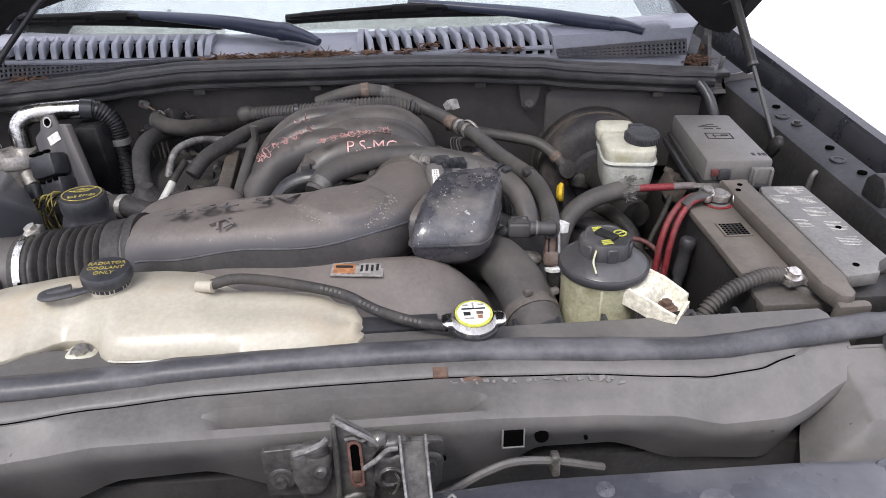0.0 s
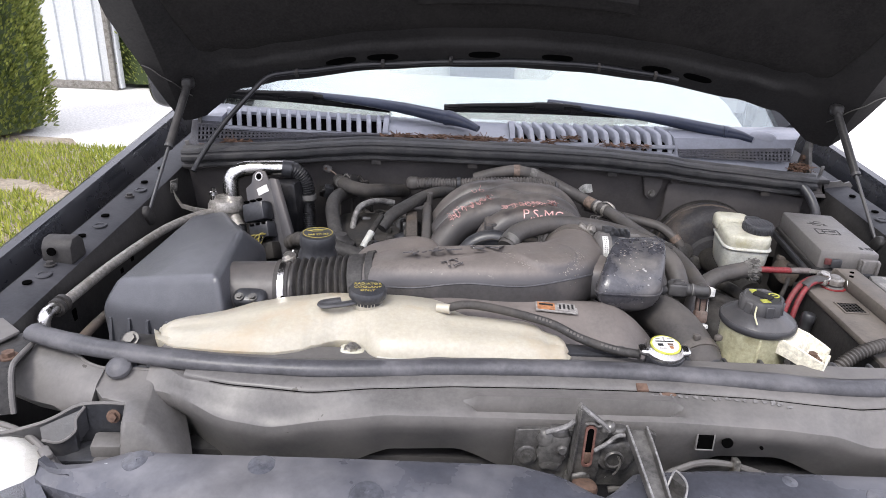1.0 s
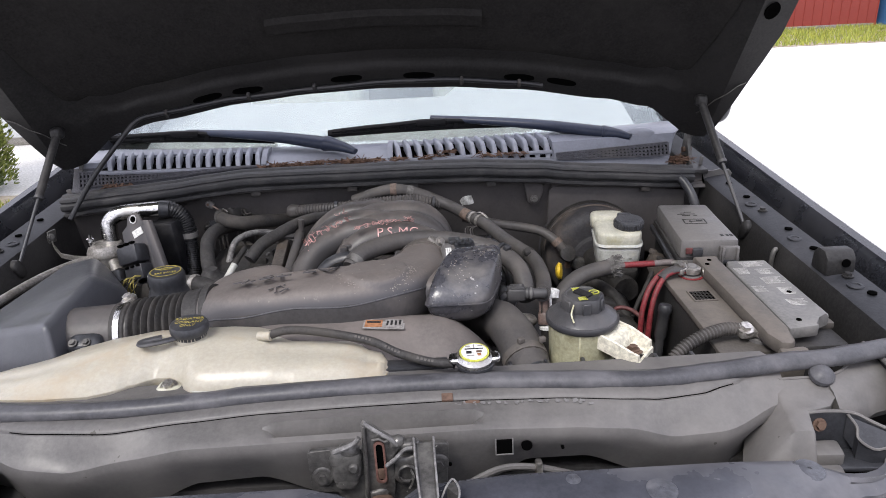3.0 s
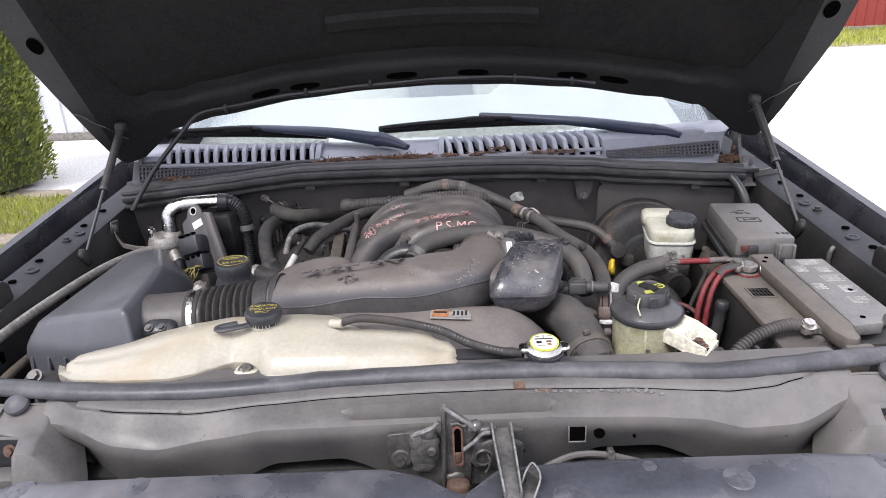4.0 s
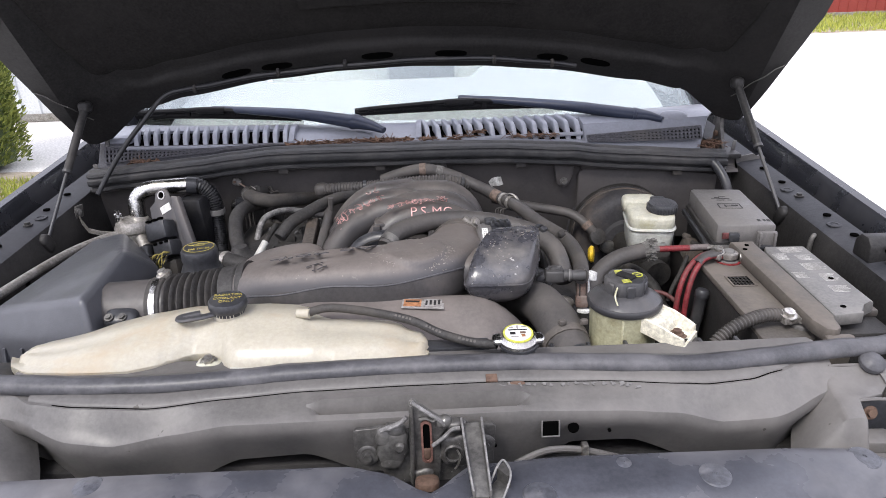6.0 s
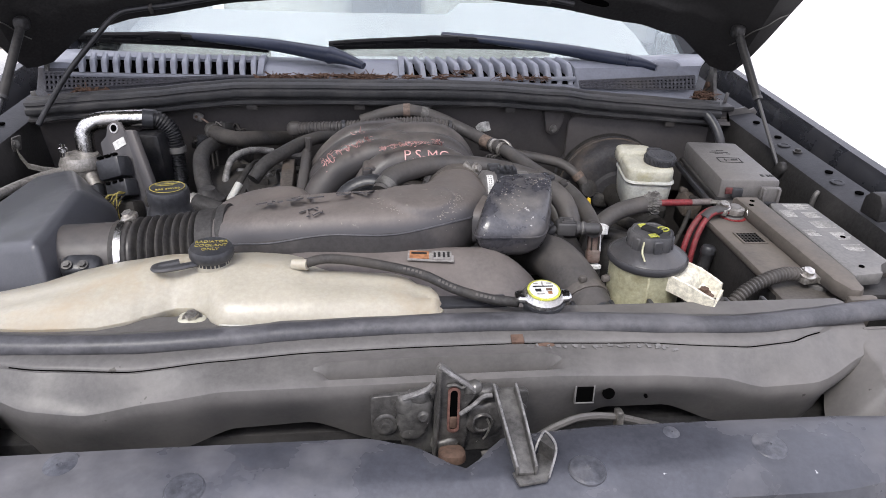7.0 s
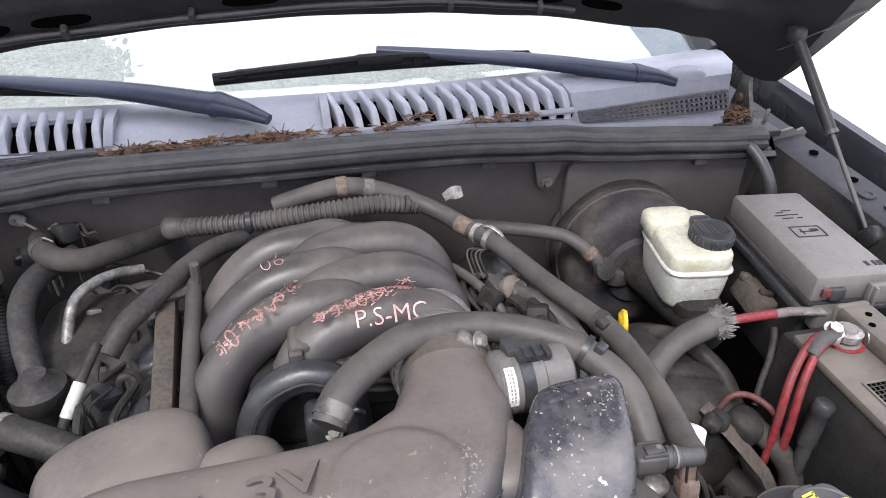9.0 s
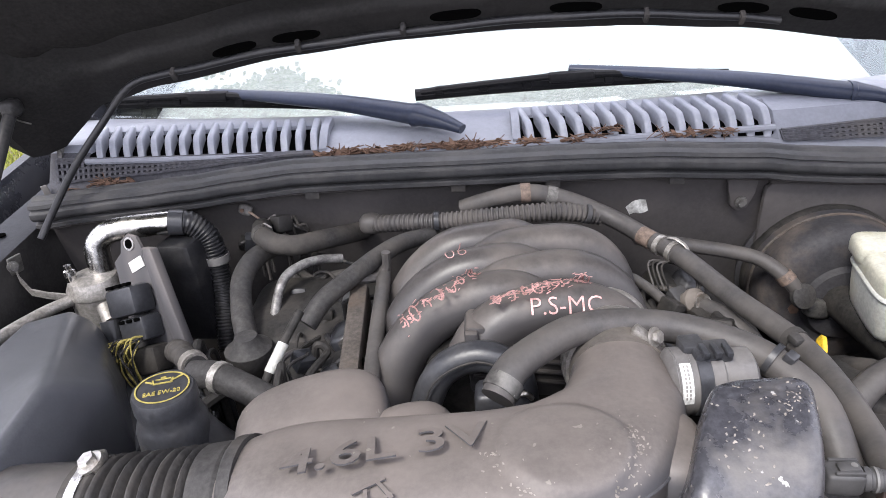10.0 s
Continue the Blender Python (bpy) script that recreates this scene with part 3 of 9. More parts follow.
def support_bend(x):
    """How far the bend line and the lower face draw back towards the ends."""
    e = max(0, min(1, (abs(x - 0.02) - 0.40) / 0.12))
    e = e * e * (3 - 2 * e)
    return min(0.018 + 0.045 * e, support_top(x) - 0.012), e


def support_ring(x):
    ys, zb, zl = support_top(x), curve_at(Z_BEND, x), curve_at(Z_LOW, x)
    yb, e = support_bend(x)
    # pressed step: a short drop and a ledge across the middle
    w = max(0, min(1, (0.130 - abs(x - 0.018)) / 0.014))
    w = w * w * (3 - 2 * w)

    def slope(y):
        return zb + 0.002 + (1.079 - zb - 0.002) * max(0, min(1, (y - yb - 0.006) / max(0.004, ys - yb - 0.010)))
    d = max(0.012, ys - yb)
    y1, y2 = yb + min(0.027, 0.52 * d), yb + min(0.0235, 0.44 * d)
    line = [(0.15, 1.076), (ys + 0.030, 1.080), (ys + 0.004, 1.079), (ys - 0.004, 1.079), (ys * 0.5 + y1 * 0.5, slope(ys * 0.5 + y1 * 0.5) + 0.002 * w), (y1, slope(y1) + 0.008 * w), (y2, slope(y2) - 0.0125 * w), (yb + min(0.007, 0.18 * d), slope(yb + min(0.007, 0.18 * d)) - 0.001 * w), (yb + 0.0015, zb), (yb, zb - 0.006),
            (yb + 0.001, zb - 0.014), (yb + 0.009 + 0.02 * e, (zb + zl) / 2), (yb + 0.021 + 0.02 * e, zl), (yb + 0.03 + 0.03 * e, zl - 0.004)]
    return [(x, y, z) for y, z in strip(line[::-1], 0.003)]


def on_slope(x, back):
    """A place on the upper slope, so far in front of the strip."""
    ys, zb = support_top(x), curve_at(Z_BEND, x)
    yb = support_bend(x)[0]
    y = ys - back
    return V(x, y, zb + 0.0058 + (1.079 - zb - 0.002) * max(0, min(1, (y - yb - 0.006) / max(0.004, ys - yb - 0.010))))


support = part("radiator_support", loft([support_ring(x) for x in span(-0.505, 0.53, 130)]), "panel", car, "dusty grey painted radiator support panel", angle=32)
bm = bmesh.new()
box((0.1690, 0.0150, 1.0525), (0.019, 0.003, 0.019), (-4, 0, 0), 0.001, 1, bm)
part("square_hole", bm, "black", support, "dark square hole in the panel")
for hx, hy, hz_, wx, wz in ((0.1590, 0.0150, 1.0525, 0.0016, 0.0215), (0.1790, 0.0152, 1.0525, 0.0016, 0.0215), (0.1690, 0.0142, 1.0425, 0.0215, 0.0018)):
    part("hole_edge", box((hx, hy, hz_), (wx, 0.0036, wz), (-4, 0, 0), 0.0004, 1), "battery_grey", support, "pale strip along the edge of the hole")
part("round_hole", lathe([(0.0065, 0), (0.0065, 0.003)], (0.1955, 0.0168, 1.052), (0, -1, 0.1), 16), "black", support, "dark round hole in the panel")
for hx, hz in ((0.105, 1.030), (0.238, 1.045)):
    part("pin_hole", lathe([(0.002, 0), (0.002, 0.003)], (hx, 0.0185, hz), (0, -1, 0.1), 8), "black", support)
# ghosted stencil along the panel, too worn to read
random.seed(4)
bm = bmesh.new()
for i in range(17):
    x = 0.118 + i * 0.0100 + random.uniform(-0.001, 0.001)
    for _ in range(2):
        c = on_slope(x + random.uniform(-0.002, 0.002), 0.009 + random.uniform(-0.003, 0.003))
        box(tuple(c + V(0, 0, 0.0006)), (random.uniform(0.0015, 0.006), random.uniform(0.0012, 0.0045), 0.0006), (18, 0, random.uniform(-25, 25)), 0, 1, bm)
tagged(part("stencil", bm, "battery_grey", support, "worn illegible stencil marks"), kind="stuff")
part("rust_patch", superbox(tuple(on_slope(0.135, 0.006)), (0.022, 0.007, 0.0014), 2, (18, 0, 3), 14, 6), "rust", support, "thin rust stain")
part("seam_strip", loft([[(x, support_top(x) + a, 1.080 + b) for a, b in ((0.0, -0.003), (0.0005, 0.002), (0.004, 0.0045), (0.016, 0.0075), (0.024, 0.006), (0.024, -0.002))] for x in span(-0.455, 0.485, 80)]), "panel", support, "thin folded strip below the hood seal", angle=50)
part("seam_gap", tube([(x, support_top(x) - 0.0016, 1.0808) for x in span(-0.42, 0.46, 44)], 0.0016, 6, 3), "black", support, "dark gap under the folded strip")
part("seam_clip", box((0.106, 0.0745, 1.0835), (0.014, 0.012, 0.006), (14, 0, 0), 0.001), "rust", support, "rusty clip on the sealing strip")

SEAL = [(-0.680, 0.138), (-0.646, 0.124), (-0.568, 0.102), (-0.43, 0.081), (-0.302, 0.0765), (-0.19, 0.084), (-0.14, 0.090), (0.005, 0.096), (0.15, 0.094), (0.28, 0.083), (0.375, 0.077), (0.45, 0.086), (0.55, 0.099), (0.6, 0.102), (0.683, 0.119), (0.725, 0.132)]
line = catmull([V(x, y + 0.002, 1.0915) for x, y in SEAL], 8)
rings = []
for i, p in enumerate(line):
    d = (line[min(i + 1, len(line) - 1)] - line[max(i - 1, 0)]).normalized()
    side = V(-d.y, d.x, 0)
    prof = [(-0.006, -0.010), (-0.0105, -0.007), (-0.0115, -0.002), (-0.0095, 0.004), (-0.004, 0.0075), (0.004, 0.0085), (0.012, 0.0065), (0.015, 0.0), (0.012, -0.011)]
    wob = 1 + 0.05 * math.sin(i * 0.9) * math.sin(i * 0.37)
    rings.append([p + side * (a * wob) + V(0, 0, b * wob) for a, b in prof])
part("hood_seal", loft(rings), "seal", car, "weathered black foam hood seal", angle=60)
for sx, bx, by in ((-1, -0.541, 0.090), (1, 0.578, 0.092)):
    stop = part("bump_stop", lathe([(0.006, -0.02), (0.006, 0.0), (0.012, 0.001), (0.0155, 0.006), (0.015, 0.011), (0.010, 0.016), (0.004, 0.018)], (bx, by - 0.004, 1.072), (0, -0.45, 0.9), 18), "seal", car, "grey rubber hood bump stop")

# black plastic cover in front of the support
Y_REAR = [(-0.57, -0.045), (-0.55, -0.055), (-0.52, -0.054), (-0.475, -0.036), (-0.42, -0.042), (-0.261, -0.040), (-0.06, -0.040), (-0.02, -0.052), (0.03, -0.085), (0.075, -0.045), (0.176, -0.037), (0.43, -0.038), (0.49, -0.036), (0.53, -0.056), (0.56, -0.058), (0.58, -0.048)]


def cover_ring(x):
    yr = curve_at(Y_REAR, x)
    fall = 0.012 * max(0, (abs(x) - 0.42) / 0.15) - 0.008 * max(0, (abs(x) - 0.545) / 0.03)
    front = -0.122 + 0.075 * max(0, (abs(x) - 0.36) / 0.25) ** 1.5
    front = min(front, yr - 0.02)
    line = [(yr, 1.040 - fall), (yr - 0.002, 1.053 - fall), (yr - 0.012, 1.056 - fall), ((yr + front) / 2, 1.055 - fall), (front + 0.012, 1.051 - fall), (front, 1.043 - fall), (front - 0.003, 1.018 - fall), (front - 0.016, 1.012 - fall)]
    return [(x, y, z) for y, z in strip(line, -0.003)]


cover = part("front_cover", loft([cover_ring(x) for x in span(-0.568, 0.578, 90)]), "cover", car, "scuffed black plastic radiator cover")
for px, py, pz in ((0.323, -0.077, 1.0555), (0.491, -0.054, 1.0475), (-0.462, -0.055, 1.050), (0.140, -0.095, 1.0535), (-0.215, -0.093, 1.0535), (-0.33, -0.060, 1.0555), (0.235, -0.055, 1.0555)):
    r = 0.0175 if abs(px - 0.235) > 0.01 else 0.010
    pz = 1.0555 - 0.012 * max(0, (abs(px) - 0.42) / 0.15)
    part("push_pin", lathe([(r, -0.002), (r, 0.001), (r * 0.9, 0.0030), (r * 0.4, 0.0044), (r * 0.13, 0.0046), (r * 0.10, 0.0036)], (px, py, pz), (0, -0.05, 1), 28), "pin", cover, "round black push pin")

# headlight mounting corners
def corner(sx, xi):
    def P(pts):
        return [(sx * x, y) for x, y in pts]

    def W(ring):
        return [(sx * x, y, z) for x, y, z in ring]

    du = xi - 0.49
    # pressed shelf: a lip at the back, a saddle, a block and a flank that sweeps down beside the support
    SHELF = [(0.086, (0.468, 1.036), (0.485, 1.060), (0.496, 1.070), (0.503, 1.0735), (0.540, 1.0735), (0.574, 1.0735)),
             (0.078, (0.464, 1.030), (0.482, 1.054), (0.494, 1.066), (0.501, 1.0700), (0.540, 1.0690), (0.572, 1.0690)),
             (0.060, (0.455, 1.018), (0.474, 1.044), (0.489, 1.061), (0.497, 1.0650), (0.535, 1.0640), (0.562, 1.0640)),
             (0.042, (0.446, 1.008), (0.467, 1.038), (0.485, 1.059), (0.493, 1.0630), (0.525, 1.0630), (0.545, 1.0625)),
             (0.036, (0.443, 1.005), (0.465, 1.037), (0.484, 1.059), (0.491, 1.0640), (0.512, 1.0640), (0.516, 1.0600)),
             (0.014, (0.434, 0.997), (0.459, 1.032), (0.479, 1.057), (0.487, 1.0625), (0.505, 1.0625), (0.509, 1.0580)),
             (0.001, (0.430, 0.992), (0.455, 1.028), (0.476, 1.054), (0.484, 1.0600), (0.502, 1.0600), (0.506, 1.0550)),
             (-0.007, (0.427, 0.985), (0.450, 1.018), (0.472, 1.040), (0.482, 1.0450), (0.501, 1.0450), (0.505, 1.0400)),
             (-0.018, (0.424, 0.978), (0.446, 1.000), (0.469, 1.016), (0.480, 1.0200), (0.500, 1.0200), (0.504, 1.0160)),
             (-0.030, (0.420, 0.970), (0.444, 0.990), (0.468, 1.000), (0.480, 1.0020), (0.500, 1.0020), (0.504, 0.9980))]
    rows = []
    for y, *line in SHELF:
        smooth = catmull([V(u + du, y, z) for u, z in line], 3)
        rows.append(W([tuple(p) for p in smooth] + [(line[-1][0] + du - 0.002, y, line[-1][1] - 0.03), (line[0][0] + du + 0.02, y, min(line[0][1], line[-1][1]) - 0.035)]))
    root = part("corner_bracket", loft(rows), "panel", car, "grey moulded headlight mounting panel", angle=44)
    EDGE = [(0.560, 0.086), (0.575, 0.090), (0.590, 0.098), (0.605, 0.110), (0.625, 0.122), (0.655, 0.130), (0.700, 0.150)]
    rows = []
    for u, y in EDGE:
        full = max(0, min(1, (u - 0.56) / 0.04))
        rows.append(W([(u + du, y + 0.003, 1.03), (u + du, y + 0.001, 1.0745), (u + du, y - 0.006, 1.0735), (u + du, y - 0.024, 1.068), (u + du, y - 0.040 - 0.006 * full, 1.056 - 0.008 * full), (u + du, y - 0.044 - 0.008 * full, 1.040 - 0.012 * full), (u + du, y - 0.040, 1.010)]))
    part("outer_panel", loft(rows), "panel", root, angle=44)
    lip = [(0.503, 0.0865, 1.0745), (0.520, 0.088, 1.0745), (0.560, 0.0875, 1.0745), (0.575, 0.091, 1.0750), (0.590, 0.099, 1.0750), (0.605, 0.111, 1.0750), (0.625, 0.123, 1.0750), (0.655, 0.131, 1.0750)]
    part("shelf_lip", tube([(sx * (x + du), y, z) for x, y, z in lip], 0.0020, 8, 4), "panel", root)
    # black slab paints the shade of the hollow beside the headlight
    part("pocket_shade", prism(P([(xi + 0.02, 0.050), (xi + 0.14, 0.055), (0.675, 0.06), (0.69, -0.02), (0.62, -0.05), (xi + 0.0, -0.04)]), 0.965, 0.972, "z", 0.002), "black", root)
    wall = [(xi + 0.020, 0.034, 1.060), (xi + 0.050, 0.036, 1.059), (xi + 0.080, 0.034, 1.056), (xi + 0.100, 0.024, 1.048), (xi + 0.118, 0.016, 1.042), (xi + 0.150, 0.008, 1.035), (xi + 0.182, 0.004, 1.030)]
    tab = part("headlight_tab", loft([W([(x, y, 0.985), (x, y + 0.004, 0.985), (x, y + 0.004, z), (x, y, z)]) for x, y, z in wall]), "plastic", root, "black plastic headlight tab")
    part("tab_rim", tube([(sx * x, y + 0.001, z) for x, y, z in wall], 0.0022, 6, 4), "panel", tab, "grey worn edge of the tab")
    part("tab_floor", prism(P([(xi + 0.022, 0.034), (xi + 0.080, 0.034), (xi + 0.120, 0.014), (xi + 0.110, -0.006), (xi + 0.024, 0.000)]), 1.000, 1.006, "z", 0.002), "plastic", tab)
    part("tab_curl", tube([(sx * x, y, z) for x, y, z in ((xi + 0.072, 0.033, 1.056), (xi + 0.080, 0.024, 1.044), (xi + 0.078, 0.014, 1.034), (xi + 0.092, 0.004, 1.026), (xi + 0.112, 0.004, 1.028))], 0.0018, 6, 5), "panel", tab)
    part("tab_pocket", loft([W([(xi + 0.072, 0.033, 1.054 - d), (xi + 0.080, 0.024, 1.042 - d), (xi + 0.078, 0.014, 1.032 - d), (xi + 0.092, 0.004, 1.024 - d), (xi + 0.112, 0.004, 1.026 - d), (xi + 0.118, 0.014, 1.038 - d)]) for d in (0.0, 0.03)]), "plastic", tab)
    part("rusty_bolt", bolt((sx * (xi + 0.040), 0.034, 1.043), 0.0056, (0, -1, 0.35)), "rust", root, "rusty bolt")
    part("lower_block", prism(P([(xi + 0.020, 0.036), (xi + 0.066, 0.034), (xi + 0.060, 0.004), (xi + 0.022, 0.006)]), 0.99, 1.021, "z", 0.005), "panel", root)
    part("lower_block", prism(P([(xi + 0.014, 0.006), (xi + 0.056, 0.004), (xi + 0.050, -0.022), (xi + 0.006, -0.022)]), 0.98, 1.010, "z", 0.006), "panel", root)
    part("fender_bracket", prism(P([(0.672, 0.072), (0.674, 0.128), (0.690, 0.158), (0.745, 0.165), (0.755, 0.060)]), 1.068, 1.078, "z", 0.004), "bay", root, "dark fender mounting bracket")
    part("bracket_drop", loft([W([(0.668, 0.074, 1.078), (0.752, 0.064, 1.078), (0.752, 0.070, 1.072), (0.668, 0.080, 1.072)]), W([(0.664, 0.058, 1.052), (0.752, 0.045, 1.052), (0.752, 0.052, 1.046), (0.664, 0.064, 1.046)]), W([(0.660, 0.048, 1.030), (0.752, 0.034, 1.020), (0.752, 0.042, 1.02), (0.660, 0.056, 1.028)])]), "bay", root)
    part("bracket_lip", tube([(sx * x, y, z) for x, y, z in ((0.674, 0.155, 1.079), (0.672, 0.100, 1.080), (0.668, 0.074, 1.078), (0.664, 0.058, 1.054), (0.660, 0.048, 1.030))], 0.0035, 8, 5), "panel", root)
    part("bracket_bolt", bolt((sx * 0.686, 0.098, 1.077), 0.0075), "rust", root, "rusty bolt")
    part("fender_ear", prism(P([(0.700, 0.150), (0.745, 0.185), (0.775, 0.120), (0.77, 0.060), (0.735, 0.070)]), 1.080, 1.086, "z", 0.003), "panel", root, "grey fender ear with a hole")
    part("ear_hole", lathe([(0.010, 0), (0.010, 0.002)], (sx * 0.742, 0.122, 1.0855), (0, 0, 1), 18), "black", root)
    part("cover_skirt", loft([W([(0.535, -0.100, 1.030), (0.572, -0.060, 1.036), (0.650, -0.075, 0.985), (0.625, -0.125, 0.965)]), W([(0.535, -0.103, 1.026), (0.572, -0.063, 1.032), (0.650, -0.078, 0.981), (0.625, -0.128, 0.961)])]), "cover", root, "dark filler panel beside the headlight")
    # headlight, leaning forward
    tip = Matrix.Translation((sx * (0.745 if sx > 0 else 0.715), -0.150 if sx > 0 else -0.135, 0.985)) @ Matrix.Rotation(radians(15), 4, "X") @ Matrix.Rotation(radians(sx * 6), 4, "Y")

    def dome(k, rows):
        return [[tip @ V(r * k * (1 + 0.05 * math.cos(2 * a)) * math.cos(a), r * k * math.sin(a), h - (1 - k) * 0.05) for a in (2 * math.pi * i / 64 for i in range(64))] for r, h in rows]
    rows = [(0.190, -0.16), (0.187, -0.06), (0.182, -0.020), (0.176, -0.006), (0.166, 0.003), (0.145, 0.010), (0.11, 0.016), (0.05, 0.020), (0.004, 0.021)]
    lamp = part("headlight", loft(dome(1.0, rows)), "lens", car, "clear fluted headlight with a silver reflector", angle=80)
    lamp.visible_shadow = False
    part("reflector", loft(dome(0.95, [(0.19, -0.155), (0.185, -0.06), (0.182, -0.022), (0.174, -0.008), (0.150, -0.002), (0.10, 0.000), (0.03, 0.002)])), "silver_paint", lamp, "silvery reflector", angle=80)
    part("housing", loft(dome(1.006, [(0.190, -0.20), (0.189, -0.06), (0.184, -0.020), (0.181, -0.018)]), cap=False), "panel", lamp, "grey headlight housing", angle=60)
    rim = [V(*p) for p in dome(1.0, [(0.180, -0.010)])[0]]
    part("lens_rim", loft(along(rim + rim[:1], 0.004, 8)), "panel", lamp, "grey lens rim")
    for k in range(9):
        part("lens_flute", loft([[tip @ V(-sx * (0.128 - 0.012 * u) + dx, 0.06 - 0.022 * k - 0.018 * u, 0.006 + 0.004 * u + dz) for dx, dz in ((-0.002, -0.002), (0, 0.002), (0.002, -0.002))] for u in span(0, 4, 4)]), "dull_metal", lamp)
    part("lens_clip", box(tuple(tip @ V(-sx * 0.130, 0.124, -0.002)), (0.022, 0.012, 0.008), (0, 0, sx * 45), 0.003), "panel", lamp)
    part("lamp_tab", prism(P([(0.60, -0.02), (0.625, 0.012), (0.66, 0.038), (0.72, 0.062), (0.74, 0.045), (0.68, 0.025), (0.635, -0.015)]), 1.006, 1.014, "z", 0.003), "panel", root, "grey headlight carrier")


corner(-1, 0.490)
corner(1, 0.512)

# grille and bumper face below the cover
grille = part("grille", box((0, -0.175, 0.93), (0.74, 0.03, 0.15), (0, 0, 0), 0.01), "plastic", car, "black front grille")
for k in range(5):
    part("grille_bar", box((-0.32 + 0.16 * k, -0.150, 0.985), (0.012, 0.05, 0.07), (0, 0, 0), 0.003), "plastic", grille)
for sx in (-1, 1):
    part("grille_surround", prism([(sx * 0.40, -0.09), (sx * 0.53, -0.068), (sx * 0.60, -0.12), (sx * 0.57, -0.17), (sx * 0.38, -0.21)], 0.93, 1.003, "z", 0.008), "silver_paint", car, "silver grille surround")
    part("surround_pin", lathe([(0.014, 0), (0.014, 0.002), (0.012, 0.004)], (sx * 0.525, -0.093, 1.003), (0, 0, 1), 18), "ink", car, "small black push pin")
part("bumper", superbox((0, -0.12, 0.60), (1.86, 0.36, 0.30), 6), "paint", car)

# hood latch at the middle of the support
latch = part("hood_latch", prism([(0.006, 1.008), (0.0085, 1.112), (0.0115, 1.117), (0.0145, 1.115), (0.040, 1.093), (0.052, 1.082), (0.040, 1.066), (0.042, 1.03), (0.038, 1.006)], -0.010, -0.006, "y", 0.001), "dark_steel", car, "greasy dark steel hood latch")
part("mount_plate", prism([(-0.056, 1.018), (-0.056, 1.071), (-0.053, 1.074), (-0.028, 1.075), (0.10, 1.076), (0.104, 1.072), (0.101, 1.022), (0.09, 1.0), (-0.02, 0.998), (-0.025, 1.018)], -0.003, 0.003, "y", 0.0012), "dark_steel", latch)
for c, r in (((0.011, -0.012, 1.062), 0.0022), ((0.0115, -0.0145, 1.062), 0.0015)):
    part("folded_edge", tube([(c[0] - 0.003, c[1], 1.006), c, (c[0] + 0.0005, c[1] - 0.002, 1.113)], r, 8), "dark_steel", latch)
part("folded_edge", tube([(0.012, -0.014, 1.116), (0.026, -0.014, 1.104), (0.041, -0.013, 1.091), (0.047, -0.012, 1.083)], 0.0024, 8), "worn_steel", latch, "worn bright edge")
slot = []
for k in range(28):
    a = 2 * math.pi * k / 28
    slot.append((0.0265 + 0.0062 * math.cos(a), 1.061 + 0.0225 * math.copysign(1, math.sin(a)) * (abs(math.sin(a)) > 1e-6) + 0.0058 * math.sin(a)))
part("latch_slot", loft([[(0.0265 + (x - 0.0265) * q, y, 1.061 + (z - 1.061) * (1 + (q - 1) * 0.30)) for x, z in slot] for q, y in ((1.0, -0.0095), (1.0, -0.0125), (0.62, -0.0125), (0.62, -0.0095))], loop=True), "rust_red", latch, "rusty rim of the latch slot", angle=50)
part("latch_slot_gap", loft([[(0.0265 + (x - 0.0265) * 0.62, y, z) for x, z in slot] for y in (-0.0102, -0.0107)]), "black", latch)
part("striker_pawl", box((0.0265, -0.011, 1.045), (0.0076, 0.003, 0.014), (0, 0, 0), 0.001), "rust", latch)
part("slot_fold", tube([(0.019, -0.0125, 1.092), (0.027, -0.013, 1.0935), (0.034, -0.013, 1.090), (0.040, -0.0125, 1.0935)], 0.0016, 8), "dark_steel", latch)
random.seed(23)
for cx, cz, w, h, p in ((-0.012, 1.054, 0.034, 0.052, 3), (-0.020, 1.066, 0.022, 0.026, 2.4), (-0.008, 1.076, 0.024, 0.016, 2.2), (-0.014, 1.034, 0.026, 0.022, 2.4), (0.060, 1.046, 0.040, 0.042, 3), (0.046, 1.084, 0.020, 0.014, 2.3), (0.060, 1.081, 0.026, 0.010, 2.3), (0.020, 1.016, 0.030, 0.014, 2.5)):
    part("latch_casting", superbox((cx, -0.006, cz), (w, 0.016, h), p, (0, random.uniform(-10, 10), 0), 22, 14, shape=lambda x, y, z: (x * (1 + 0.10 * math.sin(7 * z + 3 * x)), y, z * (1 + 0.08 * math.sin(6 * x)))), "dark_steel", latch, "greasy lumpy casting", angle=60)
part("latch_ridge", tube([(-0.024, -0.014, 1.080), (-0.012, -0.016, 1.086), (0.000, -0.016, 1.092), (0.006, -0.015, 1.098)], 0.0030, 8), "worn_steel", latch, "paint-worn ridge")
part("latch_arm", loft(along(catmull([(0.033, -0.0145, 1.058), (0.045, -0.0155, 1.069), (0.055, -0.0155, 1.0795), (0.064, -0.0155, 1.081)], 5), 0.0024, 8)), "worn_steel", latch, "worn bright edge of the arm")
part("return_spring", tube([(0.056 + 0.010 * math.cos(0.8 * a), -0.0145 - 0.0002 * a, 1.047 + 0.010 * math.sin(0.8 * a)) for a in range(15)], 0.0013, 6, 3), "dark_steel", latch)
part("spring_end", tube([(0.060, -0.016, 1.052), (0.063, -0.018, 1.044), (0.060, -0.019, 1.034), (0.057, -0.018, 1.028)], 0.0012, 6), "steel", latch)
